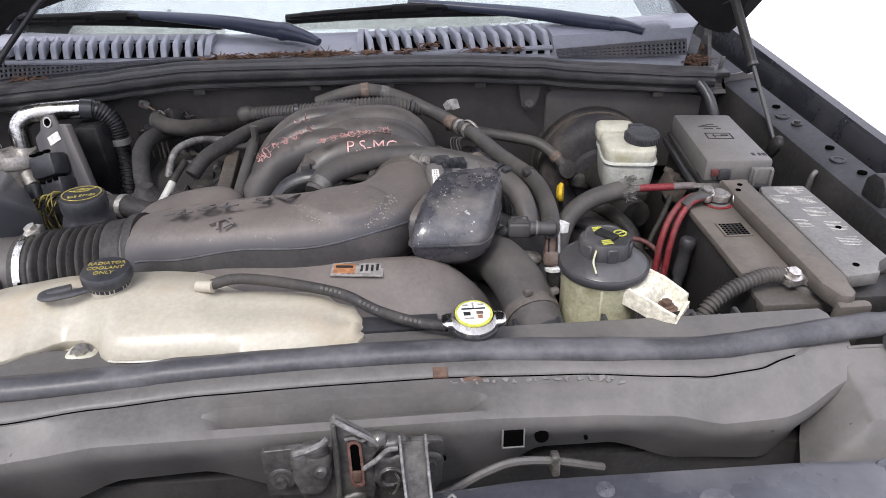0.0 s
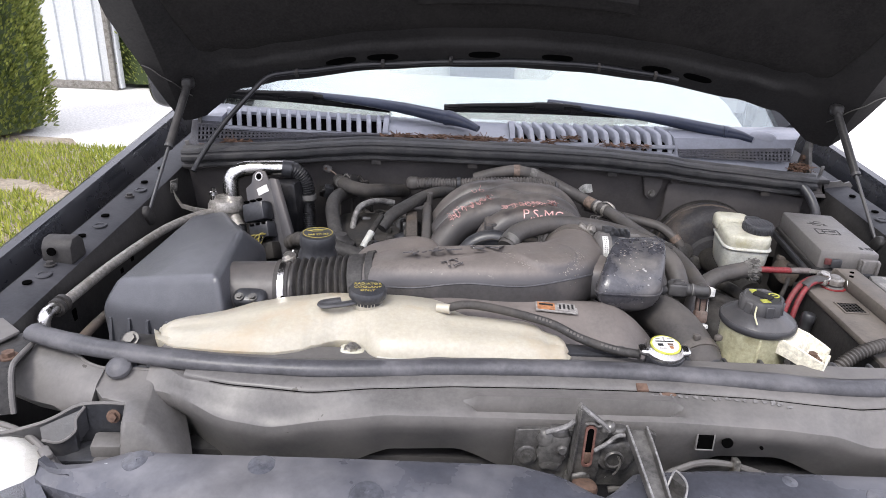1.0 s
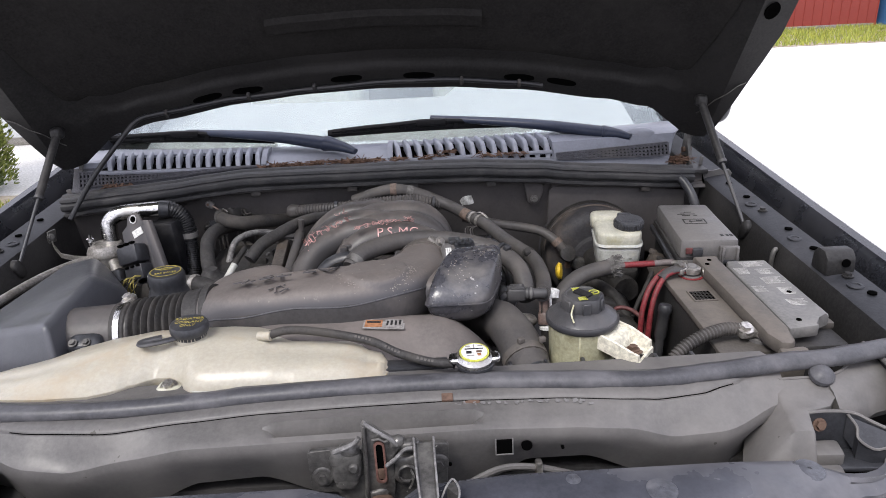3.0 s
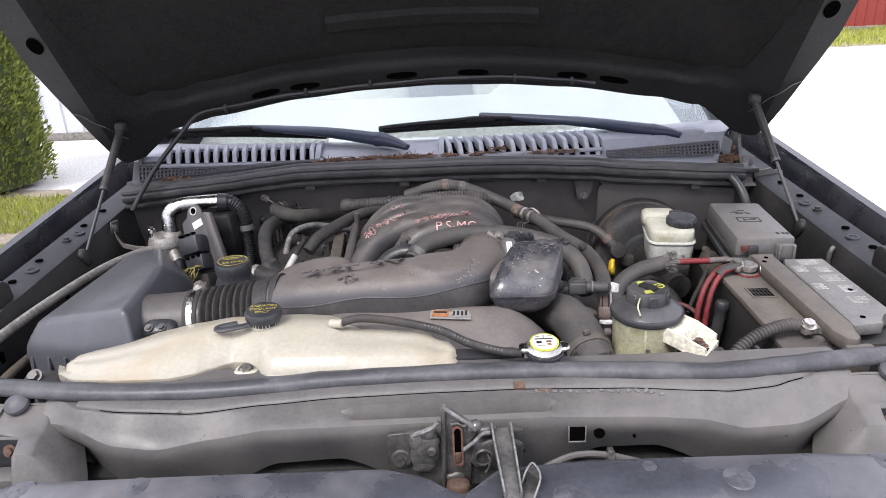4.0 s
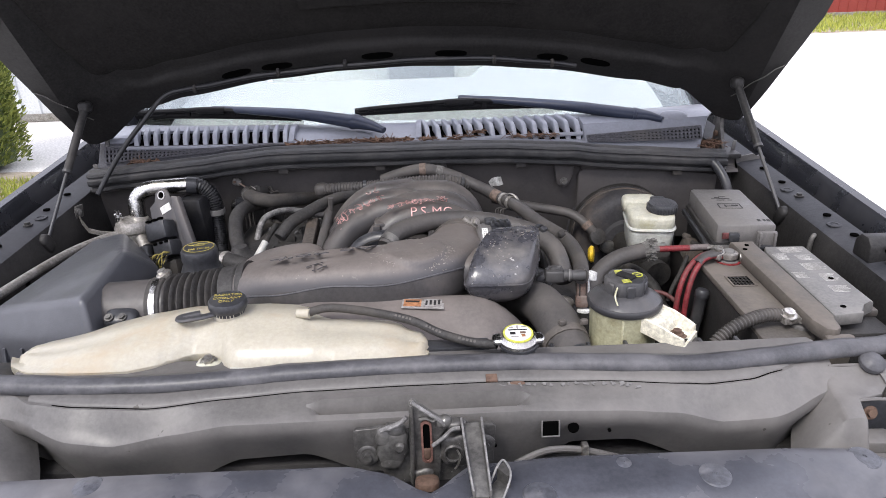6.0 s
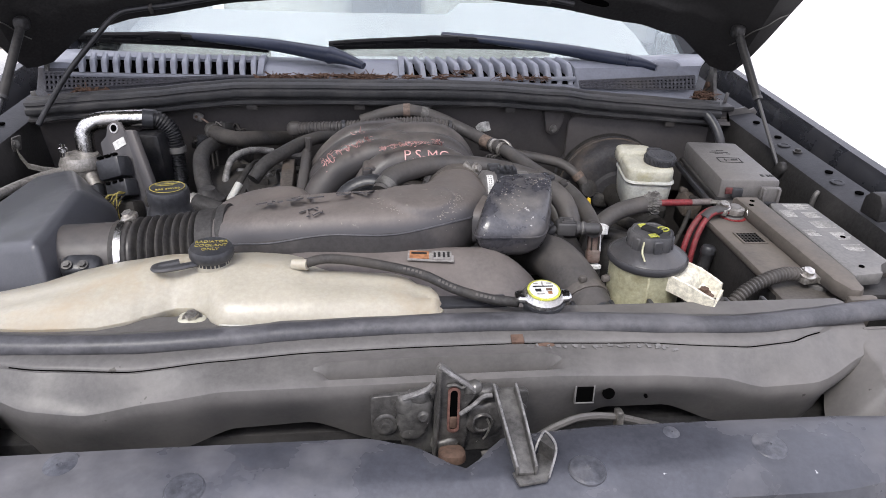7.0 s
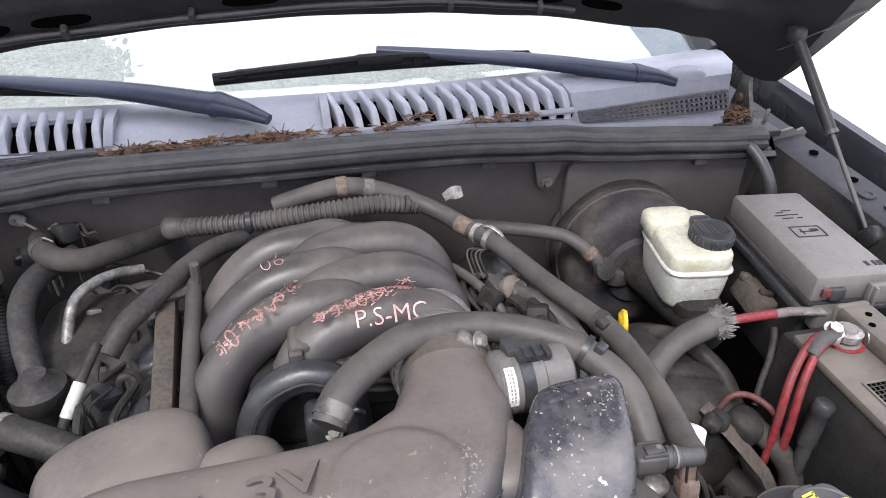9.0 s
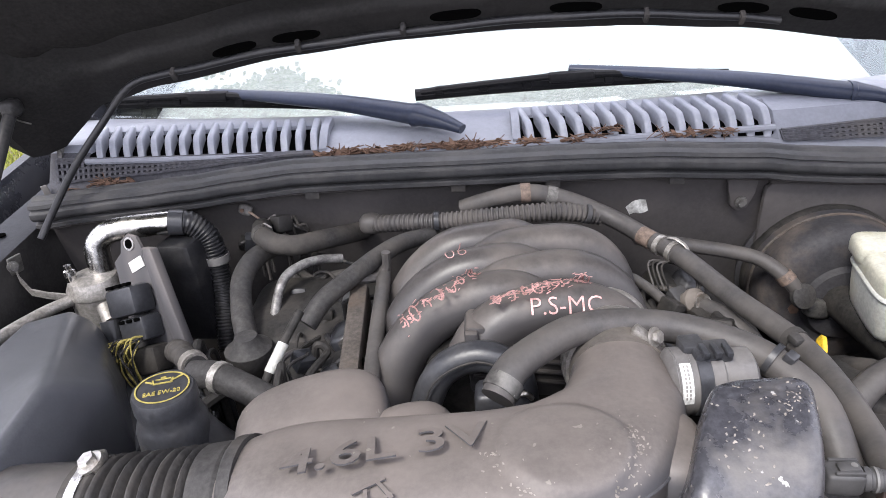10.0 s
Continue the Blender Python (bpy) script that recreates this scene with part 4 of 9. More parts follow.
part("flange_bolt", lathe([(0.0125, 0), (0.0125, 0.002), (0.0105, 0.0035), (0.009, 0.0035)], (-0.041, -0.003, 1.040), (0, -1, 0.1), 24), "dark_steel", latch, "dark flange bolt")
part("bolt_head", bolt((-0.041, -0.0055, 1.040), 0.0052, (0, -1, 0.1)), "dark_steel", latch)
part("flange_bolt", lathe([(0.0115, 0), (0.0115, 0.002), (0.0095, 0.0035)], (0.092, -0.003, 1.050), (0, -1, 0.1), 24), "dark_steel", latch)
part("bolt_head", bolt((0.092, -0.0055, 1.050), 0.0050, (0, -1, 0.1)), "dark_steel", latch)
part("rivet", lathe([(0.006, 0), (0.0058, 0.003), (0.004, 0.005)], (-0.004, -0.013, 1.057), (0, -1, 0.1), 14), "dark_steel", latch)
# release lever: a folded channel running forward, with a hooked end
LEVER = [(0.0765, -0.012, 1.082, 0.0100), (0.0780, -0.045, 1.077, 0.0094), (0.0800, -0.075, 1.069, 0.0086), (0.0820, -0.102, 1.061, 0.0076)]
part("latch_lever", loft([[(x - w, y, z), (x + w, y, z), (x + w, y, z + 0.0025), (x - w, y, z + 0.0025)] for x, y, z, w in LEVER]), "dark_steel", latch, "greasy steel release lever")
for sx in (-1, 1):
    part("lever_flange", loft([[(x + sx * w - 0.0013, y, z - 0.002), (x + sx * w + 0.0013, y, z - 0.002), (x + sx * (w + 0.001) + 0.0013, y, z + 0.0095), (x + sx * (w + 0.001) - 0.0013, y, z + 0.0095)] for x, y, z, w in LEVER]), "dark_steel", latch)
    part("flange_edge", tube([(x + sx * (w + 0.001), y, z + 0.0095) for x, y, z, w in LEVER], 0.0013, 6), "worn_steel", latch, "bare worn edge")
part("lever_hook", prism([(0.070, -0.096), (0.087, -0.096), (0.0905, -0.084), (0.101, -0.070), (0.106, -0.066), (0.1105, -0.084), (0.100, -0.108), (0.074, -0.112)], 1.056, 1.060, "z", 0.0015), "dark_steel", latch)
part("hook_tip", loft([[(0.099, -0.073, z), (0.107, -0.064, z), (0.112, -0.084, z), (0.109, -0.086, z)] for z in (1.058, 1.074)]), "dark_steel", latch)
part("hook_edge", tube([(0.0905, -0.083, 1.061), (0.100, -0.071, 1.075), (0.107, -0.064, 1.0755), (0.112, -0.084, 1.074), (0.101, -0.107, 1.061)], 0.0012, 6), "worn_steel", latch)
part("latch_foot", superbox((0.025, -0.024, 1.014), (0.028, 0.034, 0.014), 3, (-20, 0, 0), 18, 8), "rust", latch, "rusty latch foot")
cable = thing("release_cable", "grey hood release cable with a metal clip", "cable", (0.2, 0.02, 1.0))
part("sheath", tube([(0.06, 0.0, 0.99), (0.105, 0.002, 1.000), (0.14, 0.006, 1.018), (0.17, 0.010, 1.026), (0.208, 0.012, 1.022), (0.26, 0.02, 1.00)], 0.0042, 8), "panel", cable)
part("clip", box((0.209, 0.010, 1.021), (0.008, 0.013, 0.022), (-10, 0, 0), 0.002), "steel", cable, "bright metal clip")


# fenders and inner aprons
def fender(sx):
    def ring(y):
        zi, zo = 1.055 + 0.055 * y, 1.062 + 0.085 * y
        back = 0.012 * max(0, y - 0.6)
        line = [(0.70, 0.62), (0.725, 0.90), (0.735, zi - 0.02), (0.742, zi), (0.752, zi + 0.004), (0.797, zi + 0.010), (0.803, zi + 0.004), (0.806, zi - 0.020), (0.838, zi - 0.022), (0.846, zo - 0.010), (0.852, zo), (0.868, zo + 0.002), (0.890, zo - 0.012), (0.915, zo - 0.10), (0.930, 0.80), (0.93, 0.55)]
        return [(sx * (x + back), y, z) for x, z in strip(line, -0.003)]
    f = part("fender", loft([ring(y) for y in span(0.10, 1.30, 30)]), ["paint"], car, "dark grey front fender with bolted inner flange")
    # inner faces are dusty
    me = f.data
    me.materials.append(M["bay"])
    me.materials.append(M["flange"])
    for p in me.polygons:
        c = p.center
        if abs(c.x) < 0.840 + 0.012 * max(0, c.y - 0.6):
            p.material_index = 1 if abs(c.x) > 0.802 + 0.012 * max(0, c.y - 0.6) or c.z < 1.05 + 0.055 * c.y and abs(c.x) < 0.742 + 0.012 * max(0, c.y - 0.6) else 2
    for y in (0.30, 0.36, 0.47, 0.56, 0.66, 0.74, 0.83):
        zi = 1.055 + 0.055 * y + 0.008
        if y in (0.36, 0.66):
            part("fender_bolt", bolt((sx * 0.775, y, zi), 0.006), "bay", f)
        else:
            part("flange_hole", lathe([(0.007, 0), (0.007, 0.0025)], (sx * 0.778, y, zi), (0, 0, 1), 14), "black", f)
    for y in (0.33, 0.52, 0.70):
        part("flange_dimple", lathe([(0.013, 0), (0.012, 0.0015), (0.007, 0.0022), (0.006, 0.0006)], (sx * 0.770, y, 1.055 + 0.055 * y + 0.0068), (0, 0, 1), 20), "flange", f)
    for y, z in ((0.28, 0.985), (0.33, 1.01), (0.50, 1.005), (0.545, 1.02), (0.42, 0.99)):
        part("apron_slot", box((sx * 0.7345, y, z), (0.006, 0.014, 0.022), (0, 0, 0), 0.002), "black", f)
    root = part("fender_stop", prism([(0.372, 1.078), (0.42, 1.078), (0.418, 1.108), (0.405, 1.120), (0.385, 1.120), (0.374, 1.108)], sx * 0.745, sx * 0.795, "x", 0.005), "bay", f, "dark folded steel bracket")
    part("bracket_hole", lathe([(0.007, 0), (0.007, 0.003)], (sx * 0.775, 0.3712, 1.102), (0, -1, 0), 14), "black", root)
    m = part("side_mirror", superbox((sx * 1.00, 1.62, 1.185), (0.22, 0.13, 0.20), 4, (0, 0, -sx * 8)), "paint", car, "dark side mirror")
    part("mirror_arm", box((sx * 0.91, 1.63, 1.14), (0.10, 0.06, 0.06), (0, 0, 0), 0.015), "paint", m)
    part("door", box((sx * 0.905, 2.3, 0.80), (0.06, 1.9, 0.75), (0, 0, 0), 0.03), "paint", car)
    # hinge and gas strut
    hinge = part("hood_hinge", prism([(0.925, 1.12), (0.985, 1.115), (0.992, 1.145), (0.980, 1.170), (0.975, 1.215), (0.962, 1.222), (0.952, 1.175), (0.935, 1.150)], sx * 0.722, sx * 0.730, "x", 0.002), "dark_steel", car, "worn dark steel hood hinge")
    part("hinge_pin", tube([(sx * 0.716, 0.966, 1.160), (sx * 0.737, 0.966, 1.160)], 0.007, 12), "rust", hinge)
    if sx > 0:
        part("corner_web", prism([(0.708, 1.096), (0.712, 1.124), (0.765, 1.122), (0.782, 1.127), (0.792, 1.119), (0.803, 1.125), (0.812, 1.116), (0.806, 1.098)], 0.893, 0.899, "y", 0.001), "panel", car, "torn grey sheet metal corner")
    part("corner_tab", box((sx * 0.747, 0.922, 1.140), (0.010, 0.003, 0.024), (0, sx * 8, 20), 0.001), "panel", car, "upright metal tab")
    part("hinge_plate", box((sx * 0.70, 0.93, 1.125), (0.10, 0.10, 0.012), (0, 0, 0), 0.003), "bay", car)
    top, low = V(sx * 0.708, 0.86, 1.295), V(sx * 0.736, 0.642, 1.066)
    s = part("gas_strut", tube([top, top.lerp(low, 0.50)], 0.0085, 14), "bay", car, "dark gas strut holding the hood up")
    part("strut_rod", tube([top.lerp(low, 0.50), low], 0.0036, 10), "plastic", s, "black strut rod")
    part("strut_socket", superbox(tuple(top), (0.026, 0.03, 0.026), 3, nu=12, nv=8), "bay", s)
    part("strut_foot", superbox(tuple(low), (0.022, 0.028, 0.045), 3, (35, 0, 0), nu=12, nv=8), "bay", s)
    part("strut_collar", tube([top.lerp(low, 0.485), top.lerp(low, 0.505)], 0.0095, 14), "plastic", s)


fender(-1)
fender(1)

# firewall
ZT = [(-0.72, 1.150), (-0.67, 1.156), (-0.58, 1.163), (-0.49, 1.171), (-0.41, 1.180), (-0.32, 1.187), (-0.15, 1.188), (0.013, 1.1865), (0.2, 1.1835), (0.351, 1.174), (0.42, 1.164), (0.483, 1.158), (0.663, 1.146), (0.72, 1.142)]
fire = part("firewall", loft([[(x, y, z) for y, z in strip([(0.93, 0.55), (0.915, 0.95), (0.897, 1.06), (0.890, 1.12), (0.89, zt - 0.05), (0.872, zt - 0.047), (0.868, zt - 0.052)][::-1], 0.004)] for x, zt in
             [(x, curve_at(ZT, x)) for x in span(-0.74, 0.74, 48)]]), "firewall", car, "dusty dark firewall")
part("firewall_notch", prism([(0.315, 1.125), (0.365, 1.128), (0.362, 1.095), (0.352, 1.07), (0.338, 1.066), (0.326, 1.075), (0.322, 1.10)], 0.880, 0.89, "y", 0.003), "firewall", fire)
part("notch_bolt", bolt((0.341, 0.879, 1.082), 0.006, (0, -1, 0)), "dark_steel", fire)
part("firewall_ridge", box((0.56, 0.885, 1.105), (0.36, 0.016, 0.014), (0, 3, 0), 0.005), "firewall", fire)
part("firewall_pad", prism([(0.37, 0.93), (0.375, 1.10), (0.40, 1.122), (0.70, 1.085), (0.70, 0.93)], 0.880, 0.893, "y", 0.006), "firewall", fire)
for x in (-0.30, -0.08, 0.06, 0.24, 0.60):
    z = curve_at(ZT, x) - 0.053
    part("seal_clip", box((x, 0.868, z), (0.022, 0.006, 0.014), (0, 0, 0), 0.002), "rubber", fire)
clip = part("wire_clip", superbox((-0.414, 0.884, 1.108), (0.022, 0.012, 0.018), 3, (0, 25, 0), 12, 8), "braid", fire, "pale firewall clip")
part("clip_eye", lathe([(0.003, 0), (0.003, 0.002)], (-0.417, 0.878, 1.110), (0, -1, 0), 10), "rust", clip)
part("clip_wire", tube([(-0.408, 0.880, 1.106), (-0.397, 0.874, 1.101), (-0.388, 0.874, 1.092), (-0.377, 0.872, 1.083), (-0.360, 0.878, 1.075)], 0.0020, 6, 5), "tape", clip, "thin yellowish wire")
part("paint_dab", superbox((0.545, 0.876, 1.115), (0.008, 0.004, 0.012), 2, nu=10, nv=6), "label", fire)



def seal_ring(x):
    zt = curve_at(ZT, x)
    y = 0.872
    w = 0.0006 * math.sin(x * 17)
    prof = [(-0.004, -0.050), (-0.012, -0.046), (-0.013, -0.040), (-0.006, -0.0365), (-0.006, -0.0345), (-0.015, -0.033), (-0.019, -0.027), (-0.019, -0.020), (-0.013, -0.0165), (-0.0125, -0.0145), (-0.017, -0.012), (-0.016, -0.006), (-0.009, -0.003), (-0.003, -0.0035), (0.001, 0.001), (0.010, 0.001), (0.018, -0.008), (0.016, -0.03), (0.008, -0.048)]
    return [(x, y + a + w, zt + b + w) for a, b in prof]


part("cowl_seal", loft([seal_ring(x) for x in span(-0.74, 0.708, 90)]), "cowl_rubber", car, "weathered rubber cowl seal", angle=50)


# cowl panel with slotted vents and mesh ends
def cowl_front(x):
    return 0.895 + 0.035 * (abs(x) / 0.72) ** 2


def glass_foot(x):
    return 1.030 + 0.075 * (abs(x) / 0.74) ** 2


def cowl_ring(x):
    zt = curve_at(ZT, x)
    y0, y1 = cowl_front(x), glass_foot(x)
    crest = 1.197 + 0.004 * (abs(x) / 0.7)
    vent = 0.018 if -0.668 < x < -0.292 or 0.016 < x < 0.386 else 0.0
    line = [(y0 - 0.008, zt - 0.03), (y0, zt + 0.0), (y0 + 0.030, max(zt + 0.005, crest - 0.010) - vent), (y0 + 0.04, crest - vent), (y0 + 0.078, crest + 0.004 - vent), (y0 + 0.084, crest + 0.006), ((y0 + y1) / 2 + 0.045, crest + 0.006), (y1 + 0.006, crest + 0.002)]
    # the right end slants outwards towards the pillar
    slant = 0.085 * max(0, (x - 0.45) / 0.295)
    return [(x - slant * max(0, min(1, (1.045 - y) / 0.13)), y, z) for y, z in strip(line, -0.004)]


cowl = part("cowl_panel", loft([cowl_ring(x) for x in span(-0.745, 0.745, 170)]), ["cowl", "mesh_dark"], car, "faded grey plastic cowl panel with slotted vents")
# front faces at the left end share the mesh's painted shade
for p in cowl.data.polygons:
    if p.center.y < cowl_front(p.center.x) + 0.022 and p.center.x < -0.29:
        p.material_index = 1
bm = bmesh.new()


def fin(x, lean):
    y0 = cowl_front(x) + 0.008
    w, n = 0.0055, 12
    rings = []
    for i in range(n + 1):
        t = i / n
        y = y0 + 0.084 * t
        z = 1.183 + 0.029 * math.sin(min(1, t * 3.2) * math.pi / 2) ** 0.8 + 0.003 * t
        xx = x + lean * (t - 0.3)
        low = z - 0.028
        rings.append([(xx - w, y, low), (xx - w, y, z - 0.004), (xx - w * 0.85, y, z - 0.0015), (xx - w * 0.45, y, z), (xx + w * 0.45, y, z), (xx + w * 0.85, y, z - 0.0015), (xx + w, y, z - 0.004), (xx + w, y, low)])
    return loft(rings)


for x in span(-0.655, -0.300, 15):
    part("vent_fin", fin(x, -0.022 * (-x - 0.1) / 0.5), "fin", cowl)
for x in span(0.028, 0.375, 14):
    part("vent_fin", fin(x, -0.014), "fin", cowl)
# black sheets under the fins, shade of the slots put into colour
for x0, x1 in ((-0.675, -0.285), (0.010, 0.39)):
    part("vent_shade_sheet", loft([[(x, y, z) for y, z in strip([(cowl_front(x) + 0.010, 1.172), (cowl_front(x) + 0.030, 1.186), (cowl_front(x) + 0.074, 1.1905), (cowl_front(x) + 0.079, 1.200)], 0.0025)] for x in span(x0, x1, 16)]), "black", cowl, "black sheet standing for the shade between the fins")
for x0, x1 in ((-0.672, -0.288), (0.012, 0.388)):
    part("vent_lip", loft([[(x, cowl_front(x) + a, 1.184 + b) for a, b in ((0.0035, -0.0035), (0.0025, 0.0), (0.004, 0.0035), (0.010, 0.0045), (0.013, 0.002), (0.012, -0.0035))] for x in span(x0, x1, 16)]), "cowl", cowl, "front lip of the vent")
for x in (-0.284, 0.010):
    part("vent_end", loft([[(x + a, cowl_front(x) + 0.008 + 0.08 * t, 1.180 + b + 0.024 * math.sin(min(1, t * 1.5) * 1.57)) for a, b in ((-0.006, 0), (-0.006, 0.012), (0.006, 0.012), (0.006, 0))] for t in span(0, 1, 6)]), "cowl", cowl)


# mesh: square holes with bars between
def mesh_panel(x0, x1):
    def at(x, t):
        zt = curve_at(ZT, x)
        far = max(0, min(1, (x - 0.40) / 0.27))
        top = 1.187 if x < 0 else 1.178 + 0.009 * far
        low = zt + 0.002 + 0.012 * far
        return V(x, cowl_front(x) - 0.004 + 0.014 * t, low + (top - low) * t)
    # added black sheet: painted shade behind the mesh holes
    back = part("mesh_shade_sheet", loft([[at(x, 0) + V(0, 0.004, 0), at(x, 1) + V(0, 0.004, 0), at(x, 1) + V(0, 0.006, 0), at(x, 0) + V(0, 0.006, 0)] for x in span(x0, x1, 20)]), "black", cowl)
    bm = bmesh.new()
    count = int((x1 - x0) / 0.0092)
    for i in range(count + 1):
        x = x0 + (x1 - x0) * i / count
        loft([[at(x, t) + V(d, e, 0) for d, e in ((-0.0022, 0.004), (-0.0022, -0.001), (0.0022, -0.001), (0.0022, 0.004))] for t in (0, 0.5, 1)], bm=bm)
    for t in (0.02, 0.30, 0.58, 0.86, 0.99):
        loft([[at(x, t) + V(0, e, f) for e, f in ((0.004, -0.0018), (-0.0015, -0.0018), (-0.0015, 0.0018), (0.004, 0.0018))] for x in span(x0, x1, 24)], bm=bm)
    tagged(part("mesh_grid", bm, "mesh_dark", cowl, "plastic leaf mesh, the shade on it put into its dark colour"), kind="stuff")


mesh_panel(-0.725, -0.29)
mesh_panel(0.40, 0.668)
part("cowl_cap", superbox((0.618, 0.985, 1.196), (0.070, 0.05, 0.036), 2.5, nu=16, nv=8), "cowl", cowl)


# windshield, pillars, roof and what shows of the cabin
def glass_point(x, t):
    y, z = glass_foot(x), 1.192
    top_y = 1.72 + 0.08 * (abs(x) / 0.74) ** 2
    xx = x * (1 - 0.13 * t)
    return V(xx, y + (top_y - y) * t, z + 0.44 * t + 0.03 * t * (1 - t))


bm = loft([[glass_point(x, t) for t in span(0, 1, 12)] + [glass_point(x, t) + V(0, 0.003, -0.004) for t in span(1, 0, 12)] for x in span(-0.74, 0.74, 28)])
shield = part("windshield", bm, "glass", car, "curved windshield reflecting the sky", angle=60)
shield.visible_shadow = False
for sx in (-1, 1):
    part("pillar", loft(along([glass_point(sx * 0.755, t) for t in span(0, 1, 8)], 0.035, 8)), "paint", car)
part("roof", superbox((0, 2.75, 1.72), (1.36, 2.2, 0.10), 6), "paint", car)
dash = part("dashboard", loft([[(x, 1.075 + 0.10 * (x / 0.7) ** 2 + a, 1.150 + b) for a, b in ((0, 0), (0.20, 0.055), (0.42, 0.085 + (0.03 if 0.18 < x < 0.55 else 0)), (0.48, 0.05), (0.5, -0.3), (0.0, -0.3))] for x in span(-0.68, 0.68, 34)]), "interior", car, "grey vinyl dashboard behind the glass")
for sx in (-1, 1):
    part("seat", superbox((sx * 0.36, 2.15, 1.15), (0.46, 0.22, 0.75), 4, (-12, 0, 0)), "interior_light", car, "pale seat back")
# opaque panels added to shut the bright yard out of the cabin
for sx in (-1, 1):
    part("cabin_side_blocker", box((sx * 0.80, 2.4, 1.40), (0.03, 1.7, 0.50)), "interior", car)
part("cabin_back", box((0, 3.6, 1.25), (1.4, 0.05, 0.8)), "interior_light", car)
part("cabin_floor", box((0, 2.5, 0.75), (1.6, 2.4, 0.05)), "interior", car)
part("body_shell", box((0, 2.6, 0.62), (1.78, 2.9, 0.22), (0, 0, 0), 0.05), "paint", car)


# wipers
def wiper(pivot, knee, join, tip_a, tip_b):
    line = catmull([Vector(knee), Vector(knee).lerp(Vector(join), 0.35) + V(0, 0, 0.006), Vector(knee).lerp(Vector(join), 0.7) + V(0, 0, 0.004), Vector(join)], 8)
    w = part("wiper", loft(along(line, lambda t: 0.0225 - 0.0130 * t, 18, 0.7)), "wiper", car, "dark blue-grey windshield wiper", angle=60)
    foot = [Vector(pivot), Vector(pivot).lerp(Vector(knee), 0.5) + V(0, 0, 0.002), Vector(knee), Vector(knee).lerp(Vector(join), 0.03)]
    part("wiper_foot", loft(along(catmull(foot, 5), lambda t: 0.010 + 0.0150 * min(1, t * 1.3), 18, 0.7)), "wiper", w, angle=60)
    part("wiper_pin", tube([Vector(knee) + V(0.004, -0.012, 0.006), Vector(knee) + V(-0.004, 0.012, 0.010)], 0.0022, 8, 2), "black", w)
    a, b = Vector(tip_a), Vector(tip_b)
    m = a.lerp(b, 0.5)
    up = V(0, -0.010, 0.016)
    part("wiper_blade", loft(along(catmull([a, a.lerp(b, 0.25) + V(0, 0, 0.003), m + V(0, 0, 0.004), a.lerp(b, 0.75) + V(0, 0, 0.003), b], 6), 0.0085, 8, 1.2)), "blade", w)
    part("wiper_bridge", tube([a.lerp(b, 0.02) + up * 0.35, a.lerp(b, 0.15) + up * 0.7, a.lerp(b, 0.32) + up, m + up * 1.3, a.lerp(b, 0.68) + up, a.lerp(b, 0.85) + up * 0.7, a.lerp(b, 0.97) + up * 0.35], 0.0058, 8, 5), "blade", w)
    for k in (0.08, 0.22, 0.36, 0.62, 0.76, 0.90):
        part("blade_claw", box(tuple(a.lerp(b, k) + up * 0.45), (0.016, 0.012, 0.014), (0, 0, math.degrees(math.atan2((b - a).y, (b - a).x))), 0.003), "blade", w)
    part("wiper_joint", box(tuple(m + up * 1.1), (0.075, 0.018, 0.016), (0, 0, math.degrees(math.atan2((b - a).y, (b - a).x))), 0.004), "blade", w)


def on_glass(x, y, lift=0.010):
    t = (y - glass_foot(x)) / (1.72 + 0.08 * (abs(x) / 0.74) ** 2 - glass_foot(x))
    return (x, y, glass_point(x, max(t, -0.02)).z + lift)


wiper((0.585, 0.955, 1.200), (0.535, 0.985, 1.206), on_glass(0.11, 1.090, 0.014), on_glass(-0.150, 1.064), on_glass(0.37, 1.078))
wiper((-0.070, 0.915, 1.208), (-0.132, 0.950, 1.222), on_glass(-0.515, 1.112, 0.014), on_glass(-0.742, 1.136), on_glass(-0.285, 1.062))


# hood, open
S54, C54 = 0.809, 0.588


HOOD_REAR = [(0, 0.892), (0.15, 0.8955), (0.3, 0.9055), (0.51, 0.931), (0.605, 0.949), (0.665, 0.957), (0.705, 0.957), (0.74, 0.942), (0.765, 0.915), (0.78, 0.877), (0.795, 0.825), (0.815, 0.76)]
LINER_EDGE = [(0, 0.10), (0.56, 0.10), (0.60, 0.105), (0.65, 0.130), (0.68, 0.160), (0.705, 0.27), (0.725, 0.38), (0.735, 0.50), (0.75, 1.2)]


def hood_rear(x):
    return curve_at(HOOD_REAR, abs(x))


def hood_plane(x, y):
    """Height of the underside's middle plane over the plan, and its drop at the flanks."""
    ax = abs(x)
    drop = 0.10 * max(0, min(1, (ax - 0.62) / 0.13)) ** 1.3
    return 1.375 - 1.376 * (y - 0.88) - drop


def hood_point(x, s, lift=0.0):
    y = hood_rear(x) - s * C54
    return V(x, y + lift * S54, hood_plane(x, y) + lift * C54)


def hood_at(x, y, lift):
    return hood_point(x, (hood_rear(x) - y) / C54, lift)


def hood_relief(x, s):
    """The frame round the liner stands proud of it."""
    return -0.009 * max(0.0, min(1, (curve_at(LINER_EDGE, abs(x)) - 0.025 - s) / 0.02))


xs = [-0.815, -0.81, -0.803, -0.795, -0.787, -0.78, -0.772, -0.765] + span(-0.75, 0.75, 100) + [0.765, 0.772, 0.78, 0.787, 0.795, 0.803, 0.81, 0.815]
ss = [0.0, 0.004, 0.012, 0.03, 0.05, 0.056, 0.062, 0.068, 0.075, 0.082, 0.1] + span(0.115, 0.55, 28) + span(0.62, 1.10, 8)
